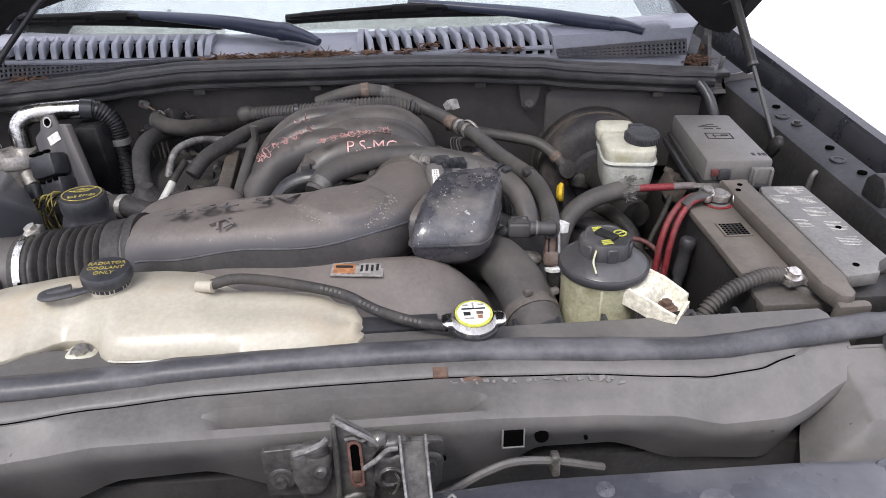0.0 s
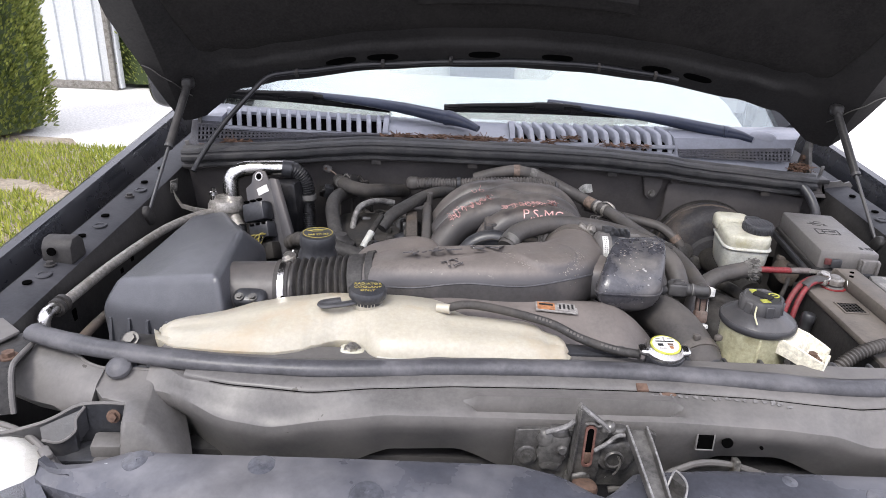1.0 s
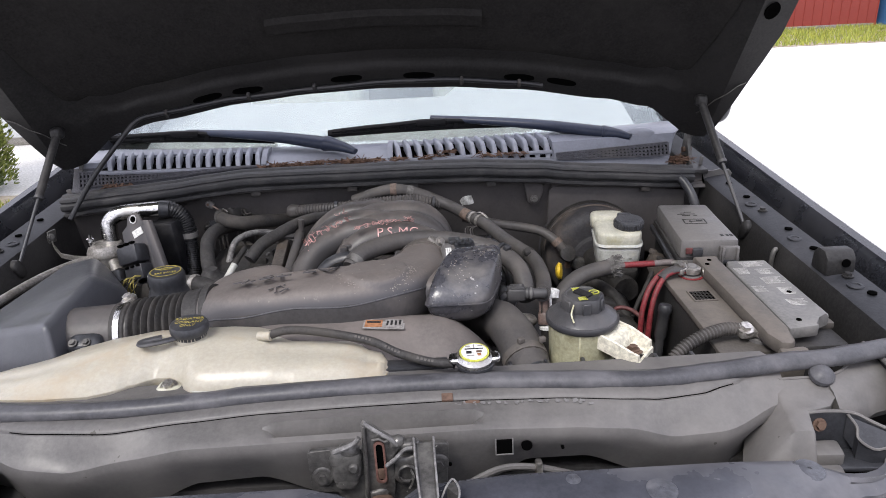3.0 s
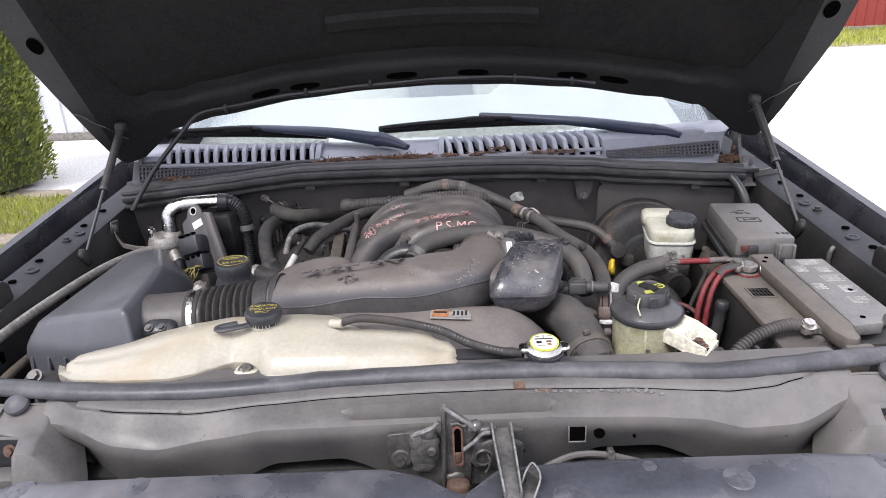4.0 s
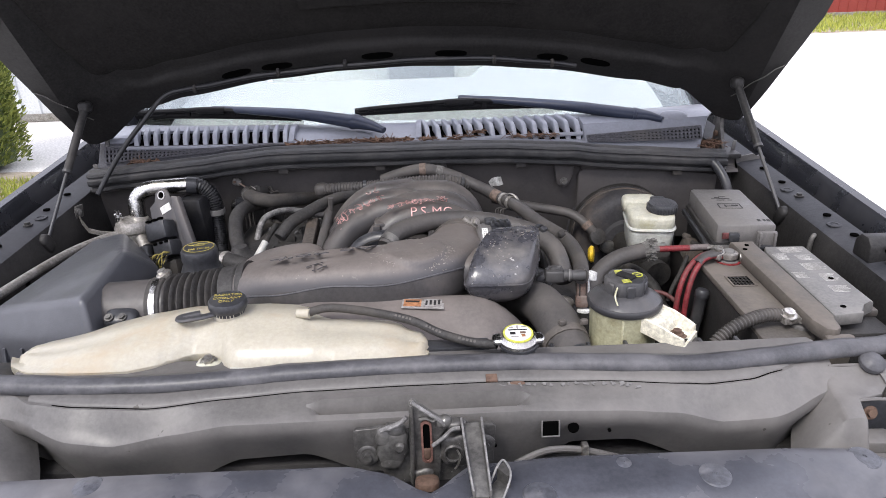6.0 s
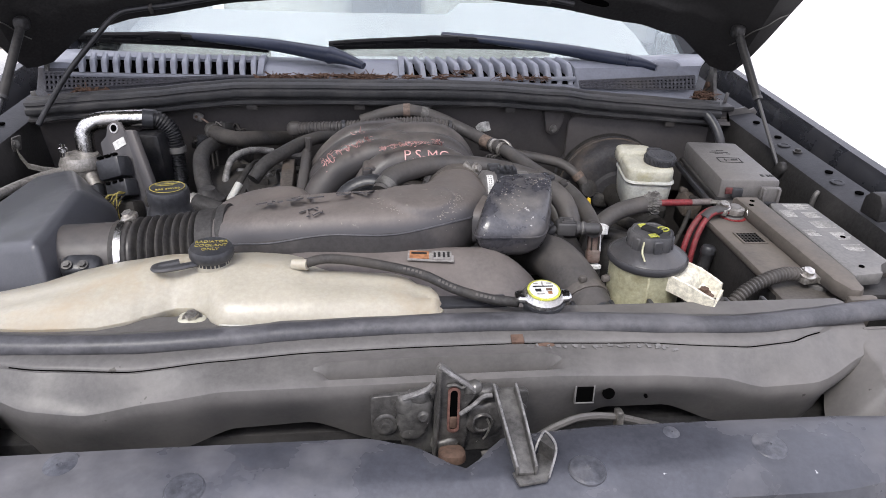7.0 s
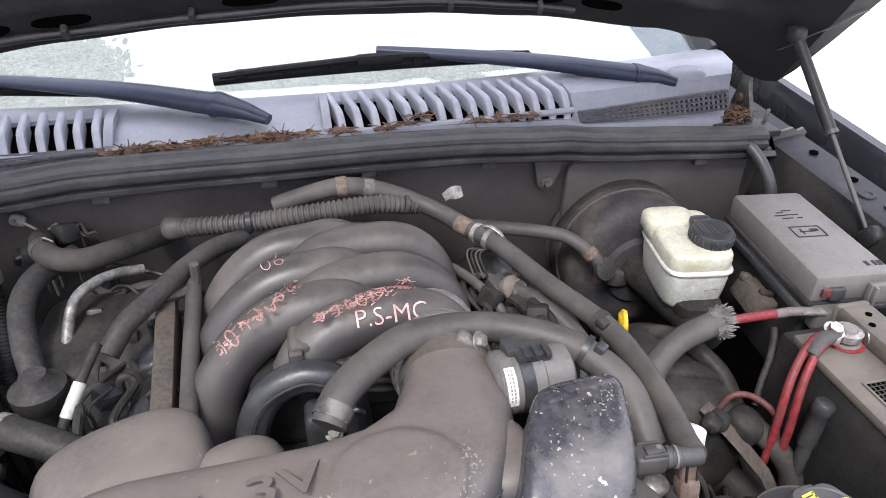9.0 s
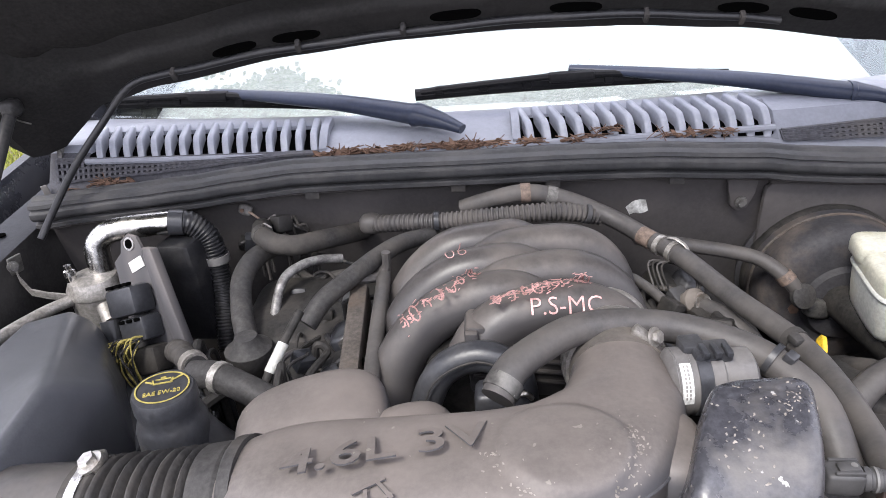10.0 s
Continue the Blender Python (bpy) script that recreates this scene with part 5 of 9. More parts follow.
bm = loft([[hood_point(x, s, hood_relief(x, s)) for s in ss] + [hood_point(x, s, 0.022 + 0.01 * (1 - (x / 0.8) ** 2)) for s in ss[::-1]] for x in xs])
hood = part("hood", bm, ["hood_in", "paint"], car, "open dark hood seen from below", angle=30)
rings = []
for x in span(-0.728, 0.728, 60):
    s0 = curve_at(LINER_EDGE, abs(x))
    edge = [(s0, 0.0), (s0 + 0.015, -0.004)] + [(s, -0.005) for s in span(s0 + 0.03, 1.0, 10)]
    rings.append([hood_point(x, s, l) for s, l in edge] + [hood_point(x, s, 0.004) for s, l in edge[::-1]])
part("hood_liner", loft(rings), "pad", hood, "black felt hood liner", angle=60)
for x in (-0.379, -0.287, -0.069, 0.088, 0.307, 0.403):
    ps = []
    for k in range(18):
        a = 2 * math.pi * k / 18
        ps.append((x + 0.034 * math.copysign(abs(math.cos(a)) ** 0.6, math.cos(a)), 0.036 + 0.0085 * math.sin(a)))
    part("hood_slot", loft([[hood_point(u, v, d) for u, v in ps] for d in (-0.0105, -0.0085)]), "black", hood, "dark oval slot in the hood frame")
part("liner_rib", loft([[hood_point(x, s, d) for s, d in ((0.165, -0.006), (0.172, -0.014), (0.195, -0.014), (0.205, -0.006))] for x in span(-0.21, 0.22, 12)]), "pad", hood)
for sx in (-1, 1):
    ps = [(sx * 0.772 + 0.014 * math.cos(a), 0.724 + 0.011 * math.sin(a)) for a in (2 * math.pi * k / 16 for k in range(16))]
    part("hood_hole", loft([[hood_at(u, v, d) for u, v in ps] for d in (-0.0125, -0.0075)]), "black", hood, "dark oval hole in the hood frame")
for sx in (-1, 1):
    part("hood_wire", tube([hood_at(sx * x, y, -0.012) for x, y in ((0.788, 0.832), (0.772, 0.838), (0.757, 0.850), (0.740, 0.868), (0.731, 0.885), (0.724, 0.898), (0.716, 0.910))], 0.0013, 6, 5), "dark_steel", hood, "thin wire along the hood edge")
wash = [hood_point(x, 0.022 + 0.004 * math.sin(x * 9), -0.0135) for x in span(-0.50, 0.36, 16)]
tubing = thing("washer_hose", "thin black washer hose clipped under the hood", "hose", (-0.68, 0.83, 1.14))
part("hose", tube([(-0.695, 0.80, 1.115), (-0.682, 0.822, 1.142), (-0.640, 0.850, 1.205), (-0.590, 0.872, 1.262), (-0.545, 0.890, 1.308), *wash], 0.0055, 10, 5), "seal_black", tubing)
for x in (-0.48, -0.287, -0.14, 0.18, 0.307):
    part("clip", box(tuple(hood_point(x, 0.024, -0.012)), (0.008, 0.016, 0.020), (-54, 0, 0), 0.003), "rubber", tubing)


# ---- below the engine ----
# unseen plate, added to keep ground light out of the bay
part("ground_light_blocker", box((0, 0.5, 0.54), (1.5, 1.0, 0.02)), "bay", car)
part("engine_bay_front", box((0, 0.06, 0.78), (1.2, 0.03, 0.42)), "bay", car)
for sx in (-1, 1):
    for wy in (0.42, 3.3):
        tyre = part("wheel", lathe([(0.24, -0.12), (0.35, -0.11), (0.375, -0.05), (0.375, 0.05), (0.35, 0.11), (0.24, 0.12)], (sx * 0.80, wy, 0.375), (1, 0, 0), 32), "rubber", car, "black road tyre")
        part("rim", lathe([(0.05, -0.09), (0.23, -0.09), (0.235, 0.09), (0.05, 0.07)], (sx * 0.80, wy, 0.375), (1, 0, 0), 24), "dull_metal", tyre)

engine = thing("engine_block", "dusty dark engine block and valve covers", "engine", (0, 0.6, 0.56))
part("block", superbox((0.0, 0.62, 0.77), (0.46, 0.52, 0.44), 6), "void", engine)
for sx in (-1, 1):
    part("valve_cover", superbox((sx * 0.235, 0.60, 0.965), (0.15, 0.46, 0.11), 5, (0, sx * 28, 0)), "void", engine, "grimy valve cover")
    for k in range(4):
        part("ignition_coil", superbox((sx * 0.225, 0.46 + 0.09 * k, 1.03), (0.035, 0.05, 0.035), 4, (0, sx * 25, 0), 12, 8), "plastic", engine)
# invented dark blocks, added so the depths behind the pipes look shaded
part("dark_filler_block", superbox((-0.300, 0.715, 1.005), (0.15, 0.16, 0.07), 5, (4, 0, 0)), "void", engine, "added dark block that fills the deep gap behind the heater pipes")
part("dark_filler_block", superbox((-0.270, 0.590, 0.985), (0.11, 0.16, 0.08), 5, (4, 0, 0)), "void", engine)
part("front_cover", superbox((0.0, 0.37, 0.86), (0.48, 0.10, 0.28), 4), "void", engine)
part("heat_shield", superbox((0.405, 0.555, 0.905), (0.150, 0.22, 0.15), 3.5, (0, 14, -8), 26, 12), "void", engine, "grimy heat shield")
part("shield_rib", superbox((0.405, 0.535, 0.978), (0.110, 0.030, 0.022), 3, (0, 14, -8), 16, 8), "void", engine)
part("starter_tube", tube([(0.36, 0.66, 0.93), (0.41, 0.60, 0.985), (0.45, 0.53, 0.975), (0.46, 0.47, 0.92)], 0.012, 12), "void", engine)
part("side_rail", superbox((0.47, 0.36, 0.80), (0.07, 0.50, 0.14), 6, (0, 0, 0), 18, 8), "bay", engine)
part("filler_neck", tube([(-0.358, 0.437, 1.112), (-0.34, 0.44, 1.06), (-0.30, 0.45, 1.0), (-0.25, 0.46, 0.95)], 0.023, 14), "plastic", engine)

radiator = thing("radiator", "black plastic radiator top tank behind the support", "radiator", (0, 0.14, 0.56))
part("core", box((0, 0.135, 0.79), (1.0, 0.05, 0.46), (0, 0, 0), 0.004), "void", radiator)
part("top_tank", superbox((0.05, 0.145, 1.04), (0.92, 0.055, 0.055), 6), "plastic", radiator)
for k in range(9):
    part("tank_rib", box((0.045 + 0.05 * k, 0.147, 1.067), (0.006, 0.05, 0.012), (0, 0, 0), 0.002), "plastic", radiator)
part("tank_ledge", box((0.065, 0.165, 1.078), (0.09, 0.025, 0.008), (0, 0, 0), 0.002), "plastic", radiator)
part("neck", lathe([(0.022, -0.05), (0.022, 0.0), (0.026, 0.002), (0.026, 0.006)], (0.145, 0.126, 1.100), (0, -0.12, 1), 20), "plastic", radiator)
part("outlet", tube([(0.222, 0.165, 1.05), (0.235, 0.14, 1.04)], 0.03, 16), "plastic", radiator)

# fan shroud
shroud = thing("fan_shroud", "dusty black plastic fan shroud with a warning sticker", "fan shroud", (0, 0.25, 0.8))


def shroud_ring(x):
    drop = 0.075 * max(0, (x - 0.085) / 0.10) ** 2 + 0.02 * max(0, (-x - 0.12) / 0.1) ** 2
    h = 1.108 - drop
    dip = 0.012 * math.exp(-((x - 0.06) / 0.05) ** 2)
    return [(x, y, z) for y, z in [(0.40, h - 0.06), (0.31, h - 0.05), (0.285, h - 0.022), (0.265, h - 0.004), (0.25, h), (0.235, h - 0.003), (0.205, h - 0.013 - dip * 0.6), (0.18, h - 0.026 - dip), (0.165, h - 0.045), (0.160, h - 0.09), (0.158, 0.80), (0.40, 0.80)]]


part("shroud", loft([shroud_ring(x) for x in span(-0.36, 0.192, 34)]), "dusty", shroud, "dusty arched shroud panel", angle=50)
part("shroud_side", superbox((0.30, 0.22, 0.86), (0.26, 0.14, 0.30), 5), "bay", shroud)
tilt_s = (5, 2, -4)
sticker = part("sticker", box((0.022, 0.238, 1.1058), (0.060, 0.026, 0.0012), tilt_s, 0), "grey_ink", shroud, "small black orange and white warning sticker")
part("sticker_panel", box((0.007, 0.239, 1.1069), (0.025, 0.018, 0.0012), tilt_s, 0), "orange", sticker)
part("sticker_panel", box((0.036, 0.237, 1.1064), (0.026, 0.020, 0.0012), tilt_s, 0), "grey_ink", sticker)
for k in range(4):
    part("print_bar", box((0.027 + 0.006 * k, 0.2375 + 0.001 * (k % 2), 1.1070), (0.003, 0.012, 0.0008), tilt_s, 0), "ink", sticker)
part("print_bar", box((0.007, 0.242, 1.1080), (0.020, 0.004, 0.0006), tilt_s, 0), "ink", sticker)

# radiator cap
RC, RN = (0.144, 0.125, 1.105), (0, -0.13, 1)
rcap = part("radiator_cap", lathe([(0.020, -0.004), (0.0235, 0.0), (0.0245, 0.006), (0.0215, 0.010), (0.0205, 0.012)], RC, RN, 30), "silver", radiator, "silver radiator cap with a yellow-rimmed label")
for sx in (-1, 1):
    part("cap_ear", superbox((0.144 + sx * 0.0245, 0.124, 1.109), (0.018, 0.020, 0.009), 3, (7, 0, 0), 16, 8), "silver", rcap, "silver grip ear")
part("label_ring", lathe([(0.0192, 0.0115), (0.0192, 0.0132), (0.0165, 0.0132)], RC, RN, 30), "lime", rcap, "yellow label ring")
part("label_disc", lathe([(0.0167, 0.011), (0.0167, 0.0136)], RC, RN, 30), "label", rcap, "white label disc")
for ux, uy, sx_, sy_, mt in ((0, 0.004, 0.024, 0.0018, "ink"), (0, 0.009, 0.002, 0.008, "grey_ink"), (-0.007, -0.003, 0.007, 0.005, "ink"), (0.006, -0.002, 0.007, 0.004, "rust"), (-0.005, -0.010, 0.009, 0.002, "grey_ink"), (0.006, -0.008, 0.005, 0.005, "orange"), (-0.008, 0.0095, 0.006, 0.0016, "grey_ink"), (0.008, 0.0095, 0.006, 0.0016, "grey_ink")):
    bm = bmesh.new()
    bmesh.ops.create_cube(bm, size=1, matrix=Matrix.Translation(V(0.144, 0.125, 1.105) + V(ux, uy, 0.0139 + 0.13 * uy)) @ Matrix.Rotation(radians(7.4), 4, "X") @ Matrix.Diagonal((sx_, sy_, 0.0006, 1)))
    part("print_bar", bm, mt, rcap)

# coolant reservoir
tank = thing("coolant_reservoir", "yellowed white plastic coolant reservoir with a black cap", "reservoir", (-0.25, 0.18, 1.06))
T_TOP = [(-0.532, 1.074), (-0.515, 1.085), (-0.46, 1.089), (-0.40, 1.100), (-0.36, 1.108), (-0.30, 1.115), (-0.24, 1.114), (-0.160, 1.113), (-0.145, 1.1105), (-0.130, 1.104), (-0.106, 1.100), (-0.03, 1.0985), (-0.012, 1.096), (0.002, 1.090), (0.020, 1.089), (0.027, 1.085), (0.030, 1.078)]
T_FRONT = [(-0.532, 0.170), (-0.52, 0.145), (-0.49, 0.128), (-0.42, 0.122), (-0.36, 0.122), (-0.335, 0.130), (-0.310, 0.146), (-0.288, 0.159), (-0.262, 0.160), (-0.246, 0.148), (-0.234, 0.130), (-0.222, 0.122), (-0.20, 0.120), (0.0, 0.118), (0.02, 0.122), (0.030, 0.140)]
T_BACK = [(-0.532, 0.20), (-0.50, 0.225), (-0.40, 0.255), (-0.20, 0.262), (-0.12, 0.250), (-0.02, 0.235), (0.02, 0.205), (0.030, 0.17)]
T_LIFT = [(-0.532, 0.0), (-0.36, 0.0), (-0.33, 0.014), (-0.29, 0.020), (-0.24, 0.012), (-0.232, 0.004), (0.03, 0.0)]


def tank_ring(x):
    zt, yf, yb, li = (curve_at(t, x) for t in (T_TOP, T_FRONT, T_BACK, T_LIFT))
    zf = 1.090 + 0.006 * max(0, min(1, (x + 0.26) / 0.03))
    zf = min(zf, zt - 0.0065)
    ym = yf + (yb - yf) * 0.55
    return [(x, y, z) for y, z in [(yf + 0.012, 1.052), (yf + 0.003, 1.066 + li * 0.4), (yf, 1.078 + li * 0.2), (yf + 0.0005, 1.084), (yf + 0.017, zf + 0.003), (yf + 0.021, zf + 0.006), ((yf + 0.021 + ym) / 2, (zf + 0.006 + zt) / 2 + 0.002 + 0.0012 * math.sin(x * 70)), (ym - 0.006, zt - 0.002), (ym, zt), (ym + 0.014, zt), (yb - 0.012, zt - 0.004), (yb, zt - 0.018), (yb + 0.002, 1.07), (yb - 0.01, 1.052)]]


tank_xs = sorted(set(span(-0.532, -0.50, 5) + span(-0.49, -0.34, 8) + span(-0.33, -0.21, 22) + span(-0.20, -0.165, 3) + span(-0.16, -0.10, 10) + span(-0.09, 0.0, 10) + span(0.003, 0.030, 7)))
part("tank_body", loft([tank_ring(x) for x in tank_xs]), "tank", tank, "translucent white tank, stained by age", angle=48)
part("tank_seam", loft([[(x, curve_at(T_FRONT, x) - 0.0012 + a, 1.0835 + b) for a, b in ((0, -0.0008), (-0.001, 0), (0, 0.0008), (0.003, 0))] for x in span(-0.225, 0.012, 20)]), "white_plastic", tank)
part("mounting_tab", box((-0.262, 0.135, 1.072), (0.050, 0.06, 0.006), (-8, 0, 0), 0.003), "bracket_white", tank, "stained mounting tab")
part("mounting_lug", superbox((-0.260, 0.148, 1.069), (0.040, 0.036, 0.024), 3.5, (-6, 0, 0), 22, 10), "cream_light", tank, "stained moulded lug")
part("mounting_bolt", bolt((-0.260, 0.144, 1.079), 0.0075, (0.05, -0.25, 1)), "steel", tank, "zinc mounting bolt")
part("side_tab", box((-0.545, 0.150, 1.070), (0.05, 0.04, 0.018), (0, 10, 15), 0.006), "bay", tank)
part("side_bolt", bolt((-0.552, 0.145, 1.082), 0.007, (0, -0.6, 0.7)), "dark_steel", tank)
part("nipple", tube([(-0.150, 0.205, 1.115), (-0.132, 0.200, 1.1165)], 0.0068, 12), "tank", tank)
TC, TN = V(-0.248, 0.218, 1.116), V(0.03, -0.03, 1).normalized()
tcap = part("tank_cap", lathe([(0.022, 0.0), (0.022, 0.005), (0.0248, 0.006), (0.0265, 0.009), (0.0265, 0.016), (0.0245, 0.0195), (0.018, 0.0205)], TC, TN, 36), "plastic", tank, "black filler cap with yellow lettering")
part("cap_collar", lathe([(0.022, -0.012), (0.022, 0.004)], TC, TN, 28), "tank", tank)
part("cap_tether", tube([(-0.261, 0.204, 1.120), (-0.281, 0.194, 1.120), (-0.304, 0.190, 1.119), (-0.308, 0.199, 1.119), (-0.284, 0.208, 1.120)], 0.0055, 8, 6, 0.6), "plastic", tank)
text_x = V(1, 0.10, 0.0)
zc = TN
xc = (text_x - zc * text_x.dot(zc)).normalized()
yc = zc.cross(xc)
face = Matrix.Translation(TC + TN * 0.0206) @ Matrix((xc, yc, zc)).transposed().to_4x4()
for word, dy in (("RADIATOR", 0.0095), ("COOLANT", 0.0), ("ONLY", -0.0095)):
    part("cap_lettering", lettering(word, 0.0078, face @ Matrix.Translation((0, dy, 0))), "gold_ink", tcap, flat=True)

overflow = thing("overflow_hose", "thin black overflow hose with white print", "hose", (0.0, 0.17, 1.08))
ov = [(-0.134, 0.204, 1.1165), (-0.112, 0.206, 1.121), (-0.080, 0.203, 1.120), (-0.03, 0.196, 1.113), (0.01, 0.186, 1.106), (0.045, 0.165, 1.098), (0.085, 0.146, 1.094), (0.118, 0.133, 1.096)]
part("hose", tube(ov, 0.0060, 12, 8), "rubber", overflow)
line = catmull(ov, 8)
random.seed(11)
bm = bmesh.new()
for i in range(24, 50):
    if i % 9 < 5 and i + 1 < len(line):
        p, d = line[i], (line[i + 1] - line[i]).normalized()
        c = p + V(0, -0.0042, 0.0044)
        part("print_bar", box(tuple(c), (0.003, 0.0008, 0.0032), (-45, 0, math.degrees(math.atan2(d.y, d.x))), 0), "hose", overflow)

# ---- air intake ----
airbox = thing("air_filter_box", "satin black plastic air filter box with ribbed front", "air box", (-0.58, 0.47, 0.62))
bot = [(-0.460, 0.235, 0.955), (-0.66, 0.285, 0.955), (-0.665, 0.69, 0.955), (-0.575, 0.71, 0.955), (-0.468, 0.52, 0.955)]
mid = [(-0.458, 0.238, 1.060), (-0.672, 0.300, 1.044), (-0.672, 0.678, 1.036), (-0.580, 0.690, 1.038), (-0.468, 0.52, 1.06)]
top = [(-0.470, 0.258, 1.124), (-0.655, 0.330, 1.078), (-0.650, 0.655, 1.066), (-0.590, 0.668, 1.074), (-0.492, 0.45, 1.121)]
bm = loft([bot, mid, top])
bmesh.ops.bevel(bm, geom=bm.edges[:], offset=0.012, segments=3, profile=0.6, affect="EDGES")
part("lid", bm, "airbox", airbox, "smooth sloping lid", angle=50)
part("base", box((-0.57, 0.48, 0.79), (0.20, 0.44, 0.33), (0, 0, 4), 0.015), "airbox", airbox)
for k in range(6):
    x = -0.655 + 0.033 * k
    y = 0.292 - 0.052 * k / 5
    part("lid_rib", loft([[(x - 0.003, y - 0.022, 0.95), (x + 0.003, y - 0.022, 0.95), (x + 0.003, y + 0.01, 0.95), (x - 0.003, y + 0.01, 0.95)], [(x - 0.002, y - 0.001, 1.030 + 0.004 * k), (x + 0.002, y - 0.001, 1.030 + 0.004 * k), (x + 0.002, y + 0.01, 1.030 + 0.004 * k), (x - 0.002, y + 0.01, 1.030 + 0.004 * k)]]), "airbox", airbox)
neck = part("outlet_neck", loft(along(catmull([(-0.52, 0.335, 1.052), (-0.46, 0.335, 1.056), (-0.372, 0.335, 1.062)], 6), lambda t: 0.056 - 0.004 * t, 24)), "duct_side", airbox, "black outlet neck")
part("sensor_boss", superbox((-0.432, 0.283, 1.075), (0.05, 0.03, 0.03), 4, (30, 0, 0), 14, 8), "plastic", neck)
for x in (-0.445, -0.425):
    part("sensor_screw", bolt((x, 0.270, 1.086), 0.0045, (0, -0.5, 0.8)), "dark_steel", neck, "dull sensor screw")

duct = thing("intake_duct", "dusty black plastic intake duct with corrugated bellows", "intake duct", (-0.1, 0.36, 1.0))
axis_b = catmull([(-0.398, 0.335, 1.061), (-0.32, 0.335, 1.068), (-0.243, 0.334, 1.080)], 44)
rings = along(axis_b, 0.055, 30)
out = []
for i, (ring, c) in enumerate(zip(rings, axis_b)):
    t = i / (len(axis_b) - 1)
    if t < 0.14:
        r = 0.0545
    elif t > 0.93:
        r = 0.0585
    elif t > 0.90:
        r = 0.0530
    elif t > 0.74:
        r = 0.0555
    else:
        ph = (t - 0.14) / 0.60 * 8
        r = 0.0445 + 0.0120 * (0.5 + 0.5 * math.copysign(abs(math.cos(2 * math.pi * ph)) ** 0.6, -math.cos(2 * math.pi * ph)))
    out.append([c + (p - c) * (r / 0.055) for p in ring])
part("bellows", loft(out), "rubber", duct, "black corrugated rubber bellows", angle=80)
clamp = part("hose_clamp", loft(along(axis_b[4:10], 0.0562, 30)), "silver", duct, "bright steel hose clamp")
part("clamp_screw", bolt((-0.385, 0.346, 1.119), 0.0075, (-0.3, -0.2, 1)), "steel", clamp)
part("clamp_housing", box((-0.383, 0.350, 1.117), (0.014, 0.022, 0.010), (0, 0, 10), 0.003), "steel", clamp)
part("clamp_slot", box((-0.3835, 0.2810, 1.072), (0.005, 0.003, 0.024), (0, 0, 0), 0.001), "black", clamp)


def section(c, right, up, hw, hh, power=2.8, n=36):
    ring = []
    for k in range(n):
        a = 2 * math.pi * k / n
        ring.append(c + right * (hw * math.copysign(abs(math.cos(a)) ** (2 / power), math.cos(a))) + up * (hh * math.copysign(abs(math.sin(a)) ** (2 / power), math.sin(a))))
    return ring


HW = [(0, 0.052), (0.06, 0.056), (0.2, 0.061), (0.5, 0.0645), (0.62, 0.062), (0.8, 0.052), (1, 0.044)]
path = catmull([(-0.252, 0.334, 1.079), (-0.195, 0.326, 1.092), (-0.12, 0.316, 1.105), (-0.04, 0.313, 1.111), (0.015, 0.326, 1.112), (0.055, 0.365, 1.108), (0.074, 0.416, 1.103), (0.080, 0.468, 1.099)], 18)
rings = []
for i, p in enumerate(path):
    t = i / (len(path) - 1)
    d = (path[min(i + 1, len(path) - 1)] - path[max(i - 1, 0)]).normalized()
    side = d.cross(V(0, 0, 1)).normalized()
    up = side.cross(d).normalized()
    # the run leans a little towards the engine
    lean = radians(curve_at([(0, 0), (0.15, 5), (0.6, 5), (0.85, 0)], t))
    side, up = side * math.cos(lean) + up * math.sin(lean), up * math.cos(lean) - side * math.sin(lean)
    hw = curve_at(HW, t) + 0.002
    hh = curve_at([(0, 0.052), (0.06, 0.052), (0.3, 0.047), (0.6, 0.045), (1, 0.044)], t)
    rings.append(section(p, side, up, hw, hh, curve_at([(0, 2.1), (0.14, 3.4), (0.6, 3.5), (1, 2.1)], t), 72))
# a round pad stands a little proud where the run turns into the bend
PAD = V(0.008, 0.314, 0)
for ring, c in zip(rings, path):
    for v in ring:
        if v.z > c.z + 0.012:
            far = math.hypot((v.x - PAD.x) / 0.053, (v.y - PAD.y) / 0.050)
            k = max(0, min(1, (1 - far) / 0.10)) * max(0, min(1, (v.z - c.z - 0.012) / 0.010))
            v.z += 0.0050 * k * k * (3 - 2 * k)
from mathutils.bvhtree import BVHTree
bm = loft(rings)
bmesh.ops.recalc_face_normals(bm, faces=bm.faces)
duct_tree = BVHTree.FromBMesh(bm)
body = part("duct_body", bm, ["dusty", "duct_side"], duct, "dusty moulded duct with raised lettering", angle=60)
# faces below the seam height take the darker duct_side colour
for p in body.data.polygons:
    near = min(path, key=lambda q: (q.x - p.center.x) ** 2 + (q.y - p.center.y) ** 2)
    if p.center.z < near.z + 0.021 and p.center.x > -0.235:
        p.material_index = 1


def lay(bm, tree, way, lift):
    """Lay a flat mesh onto a form along a direction."""
    way = Vector(way).normalized()
    zs = [v.co.dot(way) for v in bm.verts]
    base = max(zs)
    for v in bm.verts:
        hit = tree.ray_cast(v.co - way * 0.15, way)[0]
        if hit is not None:
            v.co = hit - way * (lift + (base - v.co.dot(way)))
    return bm


def fine(bm, size):
    bmesh.ops.triangulate(bm, faces=bm.faces)
    for _ in range(5):
        es = [e for e in bm.edges if e.calc_length() > size]
        if not es:
            break
        bmesh.ops.subdivide_edges(bm, edges=es, cuts=1)
        bmesh.ops.triangulate(bm, faces=bm.faces)
    return bm


down = (0, 0.25, -1)
